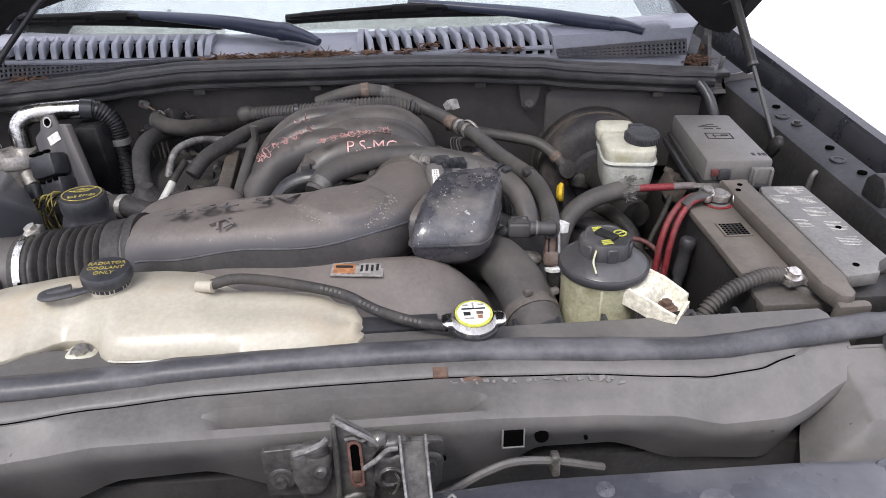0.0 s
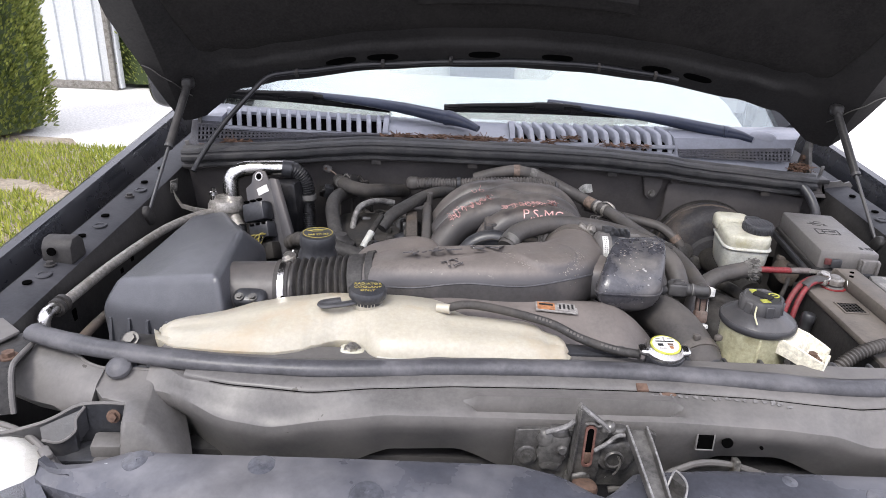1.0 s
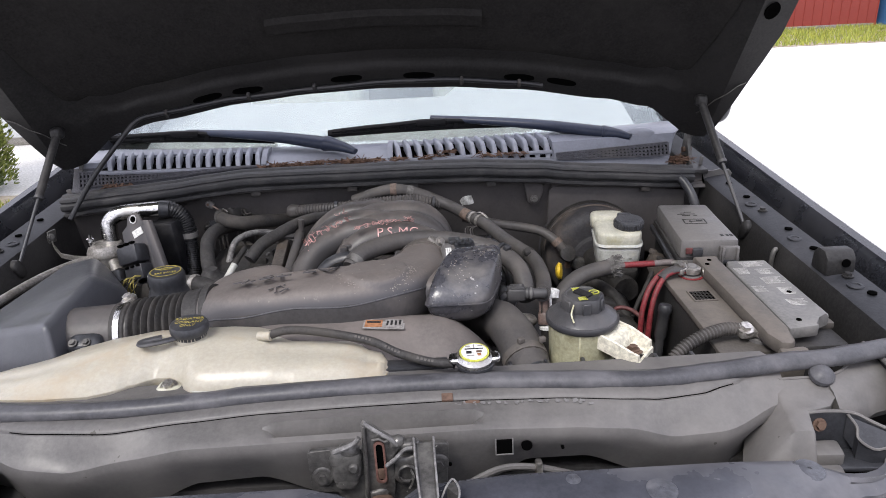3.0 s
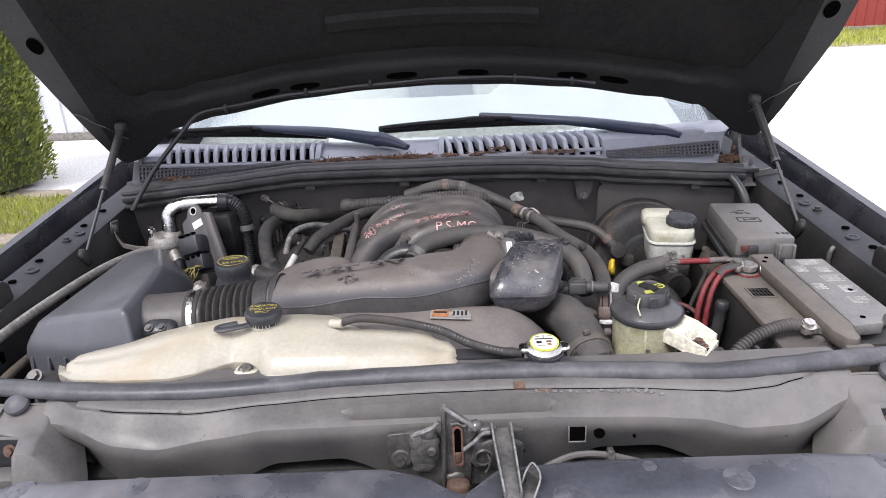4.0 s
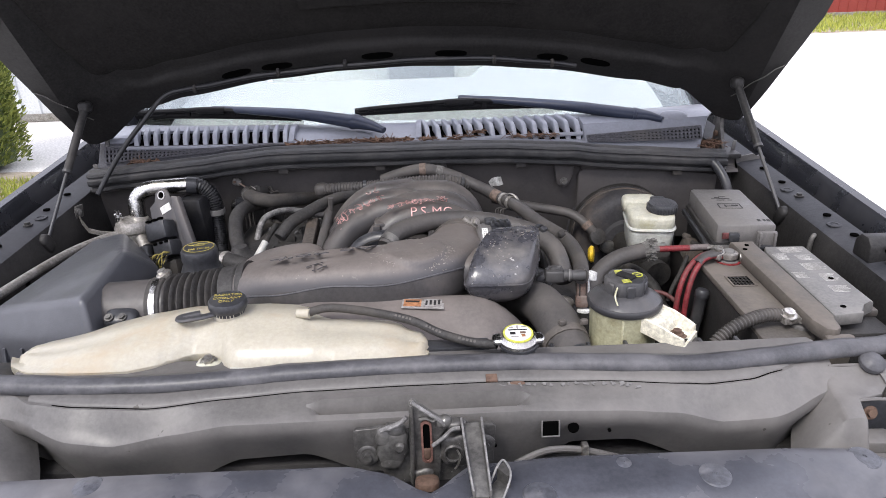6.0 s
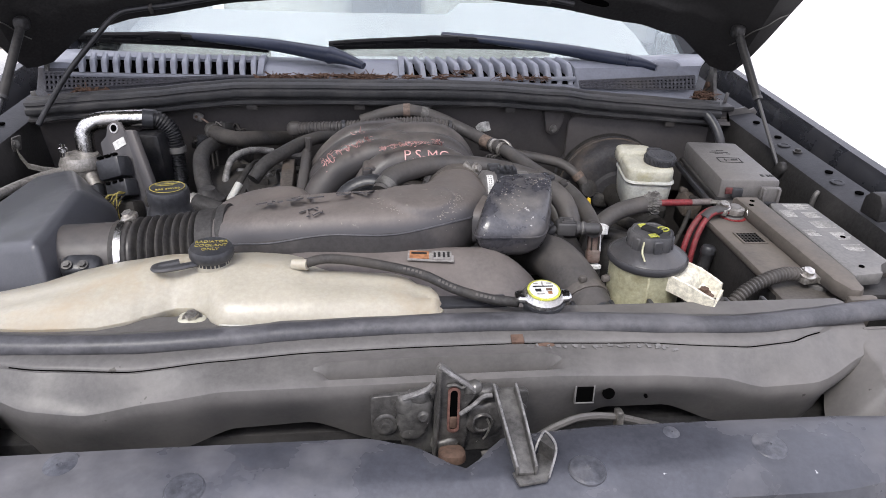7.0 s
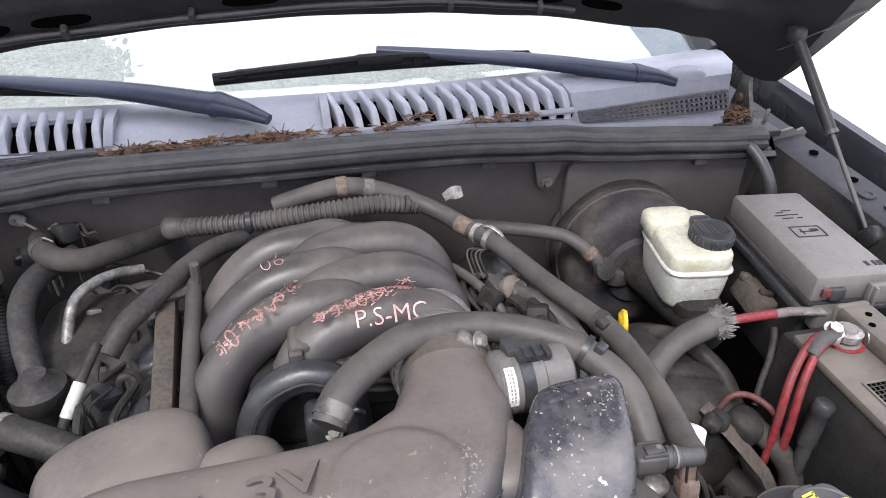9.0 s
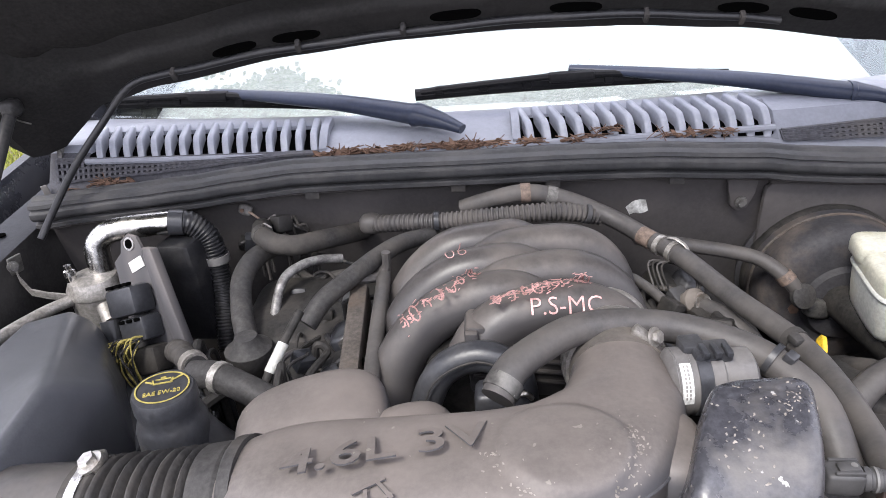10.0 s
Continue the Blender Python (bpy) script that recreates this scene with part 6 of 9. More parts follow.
tm = Matrix.Translation((-0.126, 0.314, 1.16)) @ Matrix.Rotation(radians(8), 4, "Z")
part("raised_lettering", lay(fine(lettering("4.6L 3V", 0.046, tm @ Matrix.Diagonal((1.12, 1, 1, 1)), 0.0009, 0.0006), 0.004), duct_tree, down, 0.0003), "dusty", duct, "raised engine size lettering", flat=True)
tm2 = Matrix.Translation((-0.128, 0.281, 1.15)) @ Matrix.Rotation(radians(18), 4, "Z")
bm = bmesh.new()
for u, v, a, w in ((-0.006, 0.004, 10, 0.026), (0.004, -0.004, -70, 0.022), (-0.010, -0.006, 80, 0.014), (0.002, -0.012, 15, 0.014)):
    bmesh.ops.create_cube(bm, size=1, matrix=tm2 @ Matrix.Translation((u, v, 0)) @ Matrix.Rotation(radians(a), 4, "Z") @ Matrix.Diagonal((w, 0.003, 0.0016, 1)))
part("raised_mark", lay(fine(bm, 0.008), duct_tree, down, 0.0004), "dusty", duct, flat=True)
seam = []
for i in range(6, len(path) - 26, 3):
    p = path[i]
    d = (path[i + 1] - path[i - 1]).normalized()
    side = d.cross(V(0, 0, 1)).normalized()
    h = 0.022 + 0.002 * math.sin(i * 0.2)
    hit = duct_tree.ray_cast(p + side * 0.15 + V(0, 0, h), -side)[0]
    if hit is not None:
        seam.append(hit)
part("moulding_seam", tube(seam, 0.0014, 6, 3), "seal", duct, "pale moulding seam")
part("duct_skirt", superbox((-0.08, 0.312, 1.066), (0.28, 0.085, 0.04), 5, (0, -3, 2)), "glossy", duct, "dark glossy underside of the duct")
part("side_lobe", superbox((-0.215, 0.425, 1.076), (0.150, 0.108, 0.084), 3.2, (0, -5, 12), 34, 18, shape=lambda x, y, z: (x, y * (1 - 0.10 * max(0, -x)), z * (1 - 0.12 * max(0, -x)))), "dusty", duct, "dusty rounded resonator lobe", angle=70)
part("small_lobe", superbox((-0.117, 0.400, 1.076), (0.085, 0.075, 0.074), 2.6, (0, 0, 12), 24, 12), "dusty", duct)
# resonator: a hollow box narrowing and leaning back towards its top
R_ROWS = [(0.092, 0.196, 0.266, 0.360, 1.090, 3.6), (0.084, 0.204, 0.258, 0.367, 1.099, 4.0), (0.0805, 0.2075, 0.254, 0.372, 1.113, 4.4), (0.0795, 0.2085, 0.2525, 0.373, 1.1215, 4.6), (0.081, 0.2085, 0.255, 0.374, 1.130, 4.6), (0.083, 0.2085, 0.264, 0.374, 1.1415, 4.4),
          (0.085, 0.208, 0.278, 0.374, 1.152, 4.2), (0.087, 0.207, 0.297, 0.373, 1.160, 4.0), (0.090, 0.205, 0.317, 0.371, 1.166, 3.8), (0.095, 0.201, 0.334, 0.367, 1.1692, 3.6), (0.104, 0.193, 0.345, 0.361, 1.1702, 3.2), (0.118, 0.178, 0.351, 0.356, 1.1698, 3.0)]


def oblong(x0, x1, y0, y1, z, power, grow=0.0, n=44):
    """A soft-cornered ring in a level plane."""
    ring = [((x0 + x1) / 2 + ((x1 - x0) / 2 + grow) * math.copysign(abs(math.cos(a)) ** (2 / power), math.cos(a)), (y0 + y1) / 2 + ((y1 - y0) / 2 + grow) * math.copysign(abs(math.sin(a)) ** (2 / power), math.sin(a)), z + 0.0012 * math.sin(3 * a + z * 90)) for a in (2 * math.pi * k / n for k in range(n))]
    # the left flank runs inwards towards the rear, the right one towards the front
    return [(x + (x1 - x) / (x1 - x0) * 0.40 * (y - 0.266) - (x - x0) / (x1 - x0) * 0.034 * max(0, (0.372 - y) / 0.115) + 0.004 * (x - x0) / (x1 - x0), y, z) for x, y, z in ring]


bm = loft([oblong(*r) for r in R_ROWS])
bmesh.ops.recalc_face_normals(bm, faces=bm.faces)
res_tree = BVHTree.FromBMesh(bm)
part("resonator", bm, "glossy", duct, "shiny oily black resonator box", angle=70)
part("resonator_seam", loft([oblong(0.0795, 0.2085, 0.2525, 0.373, 1.1215 + h, 4.6, g) for g, h in ((-0.003, -0.0022), (0.0016, -0.0006), (0.0016, 0.0006), (-0.003, 0.0022))]), "glossy", duct, angle=60)
part("resonator_bridge", superbox((0.098, 0.338, 1.112), (0.052, 0.080, 0.058), 3.2, (0, 0, 0), 20, 12), "dusty", duct)
# pale flakes: chipped dust round the pad, spatter on the resonator
random.seed(17)
for tree, spots, count, size in ((duct_tree, [(PAD.x + 0.055 * math.cos(a), PAD.y + 0.051 * math.sin(a), 0.004) for a in (-3.0, -2.7, -2.2, -0.9, -0.6, -0.35, -0.1, 0.1, 0.3)], 120, 0.0008), (duct_tree, [(0.075, 0.345, 0.012), (0.06, 0.30, 0.015), (-0.02, 0.27, 0.02), (-0.12, 0.29, 0.03)], 40, 0.0007), (res_tree, [(0.165, 0.355, 0.02), (0.145, 0.32, 0.018), (0.19, 0.34, 0.012), (0.13, 0.29, 0.02)], 110, 0.0008)):
    bm = bmesh.new()
    for _ in range(count):
        x, y, spread = random.choice(spots)
        hit, nrm = tree.ray_cast(V(x + random.gauss(0, spread), y + random.gauss(0, spread), 1.3), V(0, 0, -1))[:2]
        if hit is None:
            continue
        m = axis_matrix(hit, nrm) @ Matrix.Rotation(random.uniform(0, 6.3), 4, "Z")
        r = size * random.uniform(0.4, 1.3)
        loft([[m @ V(r * u * 1.5, r * v, h) for u, v in ((-1, 0), (-0.4, -0.7), (0.5, -0.8), (1.1, 0.1), (0.3, 0.8), (-0.6, 0.6))] for h in (-0.0002, 0.0004)], bm=bm)
    tagged(part("flake_spatter", bm, "flake", duct, "small pale specks of dried dirt", flat=True), kind="stuff")

# throttle body
throttle = thing("throttle_body", "grey aluminium throttle body with a black sensor plug", "throttle body", (0.1, 0.47, 1.0))
part("clamp_band", loft(along(catmull([(0.079, 0.455, 1.1005), (0.080, 0.475, 1.099)], 3), 0.0475, 30)), "battery_top", throttle, "dusty hose clamp")
part("clamp_screw", bolt((0.110, 0.465, 1.142), 0.0065, (0.6, -0.5, 0.3)), "dull_metal", throttle, "steel clamp screw")
part("clamp_housing", box((0.100, 0.467, 1.143), (0.022, 0.013, 0.010), (0, 35, -20), 0.003), "dull_metal", throttle)
part("bore", lathe([(0.050, 0), (0.052, 0.02), (0.048, 0.06), (0.055, 0.07), (0.055, 0.09)], (0.079, 0.47, 1.103), (0, 1, -0.25), 28), "dull_metal", throttle)
act = part("actuator", lathe([(0.024, 0), (0.030, 0.004), (0.030, 0.045), (0.024, 0.05)], (0.112, 0.425, 1.121), (1, 0.05, 0.0), 24), "fuse_lid", throttle, "dull cast actuator housing")
part("actuator_band", lathe([(0.0312, 0), (0.0312, 0.012)], (0.134, 0.426, 1.121), (1, 0.05, 0), 24), "plastic", act)
part("actuator_motor", lathe([(0.022, 0), (0.026, 0.004), (0.026, 0.035), (0.018, 0.04)], (0.150, 0.427, 1.123), (1, 0.05, 0), 20), "fuse_lid", act)
for h, r in ((0.006, 0.0515), (0.016, 0.0525), (0.026, 0.0515)):
    part("neck_ring", lathe([(r - 0.003, -0.003), (r, -0.0015), (r, 0.0015), (r - 0.003, 0.003)], V(0.079, 0.47, 1.103) + V(0, 1, -0.25).normalized() * h, (0, 1, -0.25), 32), "dull_metal", throttle)
part("actuator_label", lathe([(0.0304, 0), (0.0308, 0.0003), (0.0308, 0.0117), (0.0304, 0.012)], (0.117, 0.4253, 1.121), (1, 0.05, 0), 48), "fuse_lid", act, "cast label land")
lab = Matrix.Translation((0.123, 0.4255, 1.121)) @ Matrix.Rotation(radians(3), 4, "Z")
bm = bmesh.new()
for k in range(9):
    a0 = radians(112 + 7.5 * k)
    loft([[lab @ V(u, 0.0316 * math.cos(a), 0.0316 * math.sin(a)) for u in (-0.0048, 0.0048)] + [lab @ V(u, 0.0309 * math.cos(a), 0.0309 * math.sin(a)) for u in (0.0048, -0.0048)] for a in (a0, a0 + radians(7.5))], bm=bm)
part("paper_label", bm, "label", act, "white part label with small print", flat=True)
for u in (-0.0016, 0.0014):
    for k in range(9):
        a0 = radians(116 + 6.4 * k)
        part("print_bar", loft([[lab @ V(u + d, q * math.cos(a), q * math.sin(a)) for d, q in ((-0.0007, 0.0319), (0.0007, 0.0319), (0.0007, 0.0315), (-0.0007, 0.0315))] for a in (a0, a0 + radians(4.2))]), "grey_ink", act)
part("sensor_plug", box((0.150, 0.428, 1.150), (0.034, 0.022, 0.014), (0, 0, 5), 0.003), "plastic", throttle, "black sensor plug")
for k in range(3):
    part("plug_tooth", box((0.141 + 0.010 * k, 0.420, 1.158), (0.005, 0.016, 0.006), (0, 0, 5), 0.001), "plastic", throttle)
part("sensor_plug", box((0.135, 0.436, 1.152), (0.020, 0.02, 0.012), (0, 0, 5), 0.002), "plastic", throttle)

# ---- intake manifold ----
manifold = thing("intake_manifold", "dusty black plastic intake manifold with curved runners and chalk marks", "intake manifold", (-0.02, 0.62, 0.98))
part("plenum", superbox((-0.025, 0.640, 1.03), (0.20, 0.26, 0.11), 5), "void", manifold)
part("rear_cap", superbox((-0.02, 0.735, 1.075), (0.19, 0.06, 0.10), 3.5, (0, 0, 0), 24, 12), "dusty_dark", manifold)
runner_trees = []
R_R = 0.0295
for k in range(3):
    dy = 0.068 * k
    ln = [(-0.160, 0.512 + dy, 0.985), (-0.156, 0.530 + dy, 1.025), (-0.146, 0.546 + dy, 1.060), (-0.120, 0.560 + dy, 1.094), (-0.082, 0.568 + dy, 1.118), (-0.036, 0.572 + dy, 1.1285 - 0.003 * k), (-0.004, 0.580 + dy, 1.119), (0.024, 0.590 + dy, 1.092), (0.036, 0.596 + dy, 1.05)]
    bm = tube(ln, lambda t: R_R - 0.002 * math.sin(t * 3.1), 26, 8)
    bmesh.ops.recalc_face_normals(bm, faces=bm.faces)
    runner_trees.append(BVHTree.FromBMesh(bm))
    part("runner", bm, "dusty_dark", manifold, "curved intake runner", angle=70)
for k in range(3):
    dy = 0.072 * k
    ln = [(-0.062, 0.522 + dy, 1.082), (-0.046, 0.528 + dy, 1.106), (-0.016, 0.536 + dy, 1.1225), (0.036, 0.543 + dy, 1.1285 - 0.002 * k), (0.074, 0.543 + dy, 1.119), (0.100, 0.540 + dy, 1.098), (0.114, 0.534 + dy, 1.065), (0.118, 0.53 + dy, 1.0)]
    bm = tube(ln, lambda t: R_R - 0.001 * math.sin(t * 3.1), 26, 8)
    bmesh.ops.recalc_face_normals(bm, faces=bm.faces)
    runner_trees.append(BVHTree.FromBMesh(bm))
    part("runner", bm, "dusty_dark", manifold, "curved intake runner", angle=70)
# moulding lines round the runners
for k in range(3):
    dy = 0.068 * k
    part("runner_seam", tube([(-0.1745, 0.508 + dy, 1.01), (-0.170, 0.528 + dy, 1.045), (-0.155, 0.545 + dy, 1.085), (-0.135, 0.553 + dy, 1.108)], 0.0016, 6, 5), "dusty_dark", manifold)
part("front_flange", prism([(-0.066, 1.045), (-0.070, 1.126), (-0.064, 1.132), (-0.046, 1.130), (-0.036, 1.108), (0.0, 1.104), (0.06, 1.09), (0.115, 1.07), (0.12, 1.03)], 0.506, 0.545, "y", 0.005), "dusty_dark", manifold)
for k in range(4):
    part("front_rib", box((0.012, 0.5045, 1.100 - 0.013 * k), (0.15, 0.006, 0.004), (0, 8, 0), 0.0015), "dusty_dark", manifold)
part("flange_tab", box((-0.062, 0.503, 1.118), (0.014, 0.010, 0.022), (0, 0, 0), 0.003), "dusty_dark", manifold)
part("vacuum_port", tube([(-0.116, 0.470, 0.99), (-0.115, 0.480, 1.045), (-0.094, 0.490, 1.090), (-0.056, 0.492, 1.107), (-0.022, 0.484, 1.096), (-0.012, 0.474, 1.060), (-0.014, 0.470, 1.02)], 0.0165, 18), "plastic", manifold, "black moulded breather elbow")
part("port_seam", tube([(-0.120, 0.456, 1.04), (-0.102, 0.468, 1.092), (-0.058, 0.473, 1.1135), (-0.018, 0.466, 1.100)], 0.0012, 6, 5), "rubber", manifold)
part("port_valve", superbox((-0.046, 0.470, 1.050), (0.032, 0.036, 0.07), 5, (0, 0, 0), 14, 10), "plastic", manifold)
part("port_clip", tube([(-0.022, 0.465, 1.075), (-0.012, 0.460, 1.083), (-0.004, 0.462, 1.075)], 0.003, 6), "steel", manifold)
part("manifold_bolt", bolt((-0.035, 0.455, 1.062), 0.006, (0, -0.6, 0.8)), "dark_steel", manifold)

# chalk marks
ONTO = (0, 0.66, -0.75)
cm = Matrix.Translation((0.036, 0.5135, 1.1515)) @ Matrix.Rotation(radians(2), 4, "Z") @ Matrix.Rotation(radians(42), 4, "X")
part("chalk_lettering", lay(fine(lettering("P.S-MC", 0.026, cm @ Matrix.Diagonal((0.98, 1, 1, 1)), 0.0002, -0.0002), 0.005), runner_trees[3], ONTO, 0.0004), "chalk", manifold, "pink chalk lettering", flat=True)


def chalk_scribble(tree, a, b, seed, n=7, size=0.020, smudge=60):
    """Rubbed strokes that no longer read, and the smear round them."""
    random.seed(seed)
    bm = bmesh.new()
    a, b = Vector(a), Vector(b)
    tilt = Matrix.Rotation(math.atan2(b.y - a.y, b.x - a.x), 4, "Z") @ Matrix.Rotation(radians(42), 4, "X")
    for i in range(n):
        c = Matrix.Translation(a.lerp(b, (i + 0.5) / n)) @ tilt
        for _ in range(2):
            s0, turn, r = random.uniform(0, 6.3), random.choice((-1, 1)) * random.uniform(1.6, 4.0), size * random.uniform(0.22, 0.40)
            o = V(random.uniform(-0.15, 0.15), random.uniform(-0.15, 0.15), 0) * size
            arc = [V(r * 0.75 * math.cos(s0 + turn * u), r * 1.25 * math.sin(s0 + turn * u), 0) + o for u in span(0, 1, 7)]
            for p, q in zip(arc, arc[1:]):
                w = V(-(q - p).y, (q - p).x, 0).normalized() * 0.0009
                lo = [bm.verts.new(c @ v) for v in (p - w, q - w, q + w, p + w)]
                bm.faces.new(lo)
    for _ in range(smudge):
        c = Matrix.Translation(a.lerp(b, random.random())) @ tilt @ Matrix.Translation((0, random.gauss(0, size * 0.28), 0)) @ Matrix.Rotation(random.uniform(-0.5, 0.5), 4, "Z")
        u, v = random.uniform(0.001, 0.004), random.uniform(0.0003, 0.0008)
        bm.faces.new([bm.verts.new(c @ V(x, y, 0)) for x, y in ((-u, -v), (u, -v * 0.5), (u * 0.8, v), (-u * 0.7, v))])
    bm = lay(bm, tree, ONTO, 0.0006)
    bmesh.ops.solidify(bm, geom=bm.faces[:], thickness=0.0002)
    return bm


part("chalk_mark", chalk_scribble(runner_trees[3], (-0.040, 0.518, 1.152), (0.066, 0.556, 1.158), 1, 8, 0.012, 150), "chalk", manifold, "smudged pink chalk marks", flat=True)
part("chalk_mark", chalk_scribble(runner_trees[0], (-0.138, 0.505, 1.14), (-0.052, 0.578, 1.156), 2, 7, 0.016, 70), "chalk", manifold, "smudged pink chalk marks", flat=True)
cm = Matrix.Translation((-0.079, 0.632, 1.153)) @ Matrix.Rotation(radians(25), 4, "Z") @ Matrix.Rotation(radians(42), 4, "X")
part("chalk_lettering", lay(fine(lettering("06", 0.025, cm @ Matrix.Diagonal((1.2, 1, 1, 1)), 0.0002, -0.0008), 0.005), runner_trees[1], ONTO, 0.0003), "chalk", manifold, "pink chalk lettering", flat=True)

# fuel rail
rail = thing("fuel_rail", "brown rusted fuel rail beside the manifold", "fuel rail", (-0.19, 0.58, 1.03))
part("rail_bar", box((-0.203, 0.580, 1.056), (0.023, 0.21, 0.040), (6, 0, 3), 0.004), "brown_rail", rail)
part("rail_tube", tube([(-0.172, 0.46, 1.06), (-0.175, 0.58, 1.075), (-0.178, 0.70, 1.088), (-0.185, 0.73, 1.10)], 0.0095, 12), "hose", rail)


# ---- hoses ----
def hose(name, label, pts, r, mat="hose", n=8):
    h = thing(name, label, "hose", pts[0])
    part("hose", tube(pts, r, 14, n), mat, h)
    return h


breather = hose("breather_hose", "thick dusty rubber breather hose arching over the manifold", [(-0.039, 0.402, 1.128), (-0.024, 0.425, 1.142), (0.008, 0.458, 1.143), (0.042, 0.482, 1.142), (0.085, 0.492, 1.139), (0.135, 0.490, 1.134), (0.180, 0.472, 1.129), (0.215, 0.445, 1.122), (0.240, 0.405, 1.108), (0.248, 0.36, 1.075)], 0.0158)
part("hose_clip", tube([(-0.037, 0.406, 1.131), (-0.030, 0.416, 1.137)], 0.0172, 12), "dark_steel", breather, "paint-flecked hose clip")
part("zip_tie", tube([(0.212, 0.448, 1.126), (0.216, 0.444, 1.1245)], 0.0170, 12), "plastic", breather)
part("tie_block", box((0.224, 0.434, 1.136), (0.012, 0.010, 0.010), (20, 0, 40), 0.002), "plastic", breather)
heater = hose("heater_hose", "long dusty rubber heater hose with taped joints", [(-0.075, 0.840, 1.112), (-0.03, 0.832, 1.128), (0.018, 0.828, 1.137), (0.07, 0.828, 1.125), (0.134, 0.812, 1.100), (0.175, 0.765, 1.090), (0.208, 0.715, 1.086), (0.245, 0.620, 1.080), (0.279, 0.530, 1.080), (0.285, 0.460, 1.082), (0.281, 0.400, 1.085), (0.273, 0.356, 1.090), (0.268, 0.336, 1.094)], 0.0128)
part("tape", tube([(0.010, 0.8285, 1.1365), (0.024, 0.828, 1.137)], 0.0142, 14), "tape", heater, "brown tape band")
part("rust_stain", tube([(0.170, 0.771, 1.0905), (0.182, 0.754, 1.0885)], 0.0133, 14), "tape", heater, "rusty brown band")
for a, b in (((0.187, 0.747, 1.088), (0.191, 0.741, 1.0875)), ((0.199, 0.729, 1.0868), (0.203, 0.723, 1.0864))):
    part("wire_clamp", tube([a, b], 0.0144, 16), "dull_metal", heater, "dull wire clamp")
part("clamp_tail", loft(along(catmull([(0.196, 0.737, 1.102), (0.203, 0.728, 1.105), (0.213, 0.718, 1.100), (0.217, 0.712, 1.092)], 4), 0.0030, 8, 0.5)), "dull_metal", heater, "pale clamp tail")
part("pale_joint", tube([(0.046, 0.8285, 1.1325), (0.060, 0.8283, 1.1287)], 0.0137, 14), "braid", heater, "dusty pale joint")
part("hose_clamp", tube([(0.276, 0.540, 1.080), (0.279, 0.530, 1.080)], 0.0142, 14), "rubber", heater)
part("tie_block", box((0.271, 0.520, 1.092), (0.012, 0.014, 0.010), (10, 0, 20), 0.003), "rubber", heater)
conduit = thing("wiring_conduit", "dusty corrugated wiring conduit behind the manifold", "conduit", (-0.1, 0.83, 1.08))
part("sleeve", ribbed([(-0.205, 0.835, 1.096), (-0.17, 0.822, 1.102), (-0.10, 0.808, 1.108), (-0.02, 0.800, 1.116), (0.06, 0.805, 1.116), (0.12, 0.818, 1.10)], 0.0135, 0.007, 0.0022, 14), "hose", conduit)
part("sleeve_end", superbox((-0.212, 0.838, 1.096), (0.035, 0.032, 0.03), 2.6, (0, 0, 0), 14, 8), "hose", conduit)
part("zip_tie", tube([(-0.115, 0.81, 1.107), (-0.108, 0.81, 1.107)], 0.0155, 12), "plastic", conduit)
part("zip_tie", tube([(0.098, 0.812, 1.108), (0.104, 0.813, 1.106)], 0.0145, 12), "plastic", conduit)
booster_hose = hose("vacuum_hose", "dusty vacuum hose running to the brake booster", [(0.17, 0.80, 1.072), (0.243, 0.815, 1.048), (0.30, 0.810, 1.038), (0.345, 0.795, 1.030), (0.375, 0.772, 1.012), (0.39, 0.765, 0.995)], 0.0105)
part("elbow", lathe([(0.013, 0), (0.018, 0.004), (0.018, 0.012), (0.008, 0.015)], (0.395, 0.765, 0.985), (0.2, -0.8, 0.4), 16), "rubber", booster_hose, "black rubber elbow")
part("band", tube([(0.372, 0.776, 1.015), (0.38, 0.77, 1.006)], 0.0125, 12), "tape", booster_hose)
egr = thing("vacuum_solenoid", "grimy grey solenoid valve with clamped hoses behind the throttle", "valve", (0.209, 0.654, 1.03))
part("solenoid_body", lathe([(0.009, -0.03), (0.013, -0.022), (0.0135, -0.004), (0.0165, -0.002), (0.0165, 0.004), (0.012, 0.008), (0.010, 0.014)], (0.209, 0.650, 1.058), (0.35, -0.6, 0.5), 20), "battery_top", egr)
part("solenoid_plug", box((0.196, 0.668, 1.052), (0.024, 0.026, 0.020), (20, 0, 25), 0.004), "plastic", egr)
part("pipe_clamp", tube([(0.2155, 0.641, 1.0600), (0.2170, 0.6385, 1.0615)], 0.0128, 14), "steel", egr, "small steel clamp")
part("drain_hose", tube([(0.138, 0.727, 1.055), (0.150, 0.700, 1.062), (0.168, 0.665, 1.060), (0.183, 0.636, 1.052), (0.196, 0.612, 1.03)], 0.0065, 10), "hose", egr)
part("outlet_hose", tube([(0.218, 0.640, 1.056), (0.232, 0.618, 1.058), (0.250, 0.590, 1.050), (0.268, 0.556, 1.035), (0.280, 0.53, 1.0)], 0.0115, 12), "hose", egr)
for k in range(4):
    part("wire", tube([(0.190 - 0.006 * k, 0.690, 1.050), (0.184 - 0.004 * k, 0.712 + 0.005 * k, 1.074), (0.206 + 0.004 * k, 0.716, 1.078 - 0.004 * k), (0.222, 0.690 - 0.006 * k, 1.070), (0.216, 0.668, 1.052)], 0.0014, 6, 6), "hose" if k % 2 else "void", egr)
upper = hose("upper_radiator_hose", "fat dusty upper radiator hose", [(0.165, 0.40, 1.01), (0.185, 0.345, 1.050), (0.200, 0.295, 1.068), (0.214, 0.245, 1.066), (0.222, 0.200, 1.054), (0.226, 0.160, 1.040)], 0.0315, n=8)
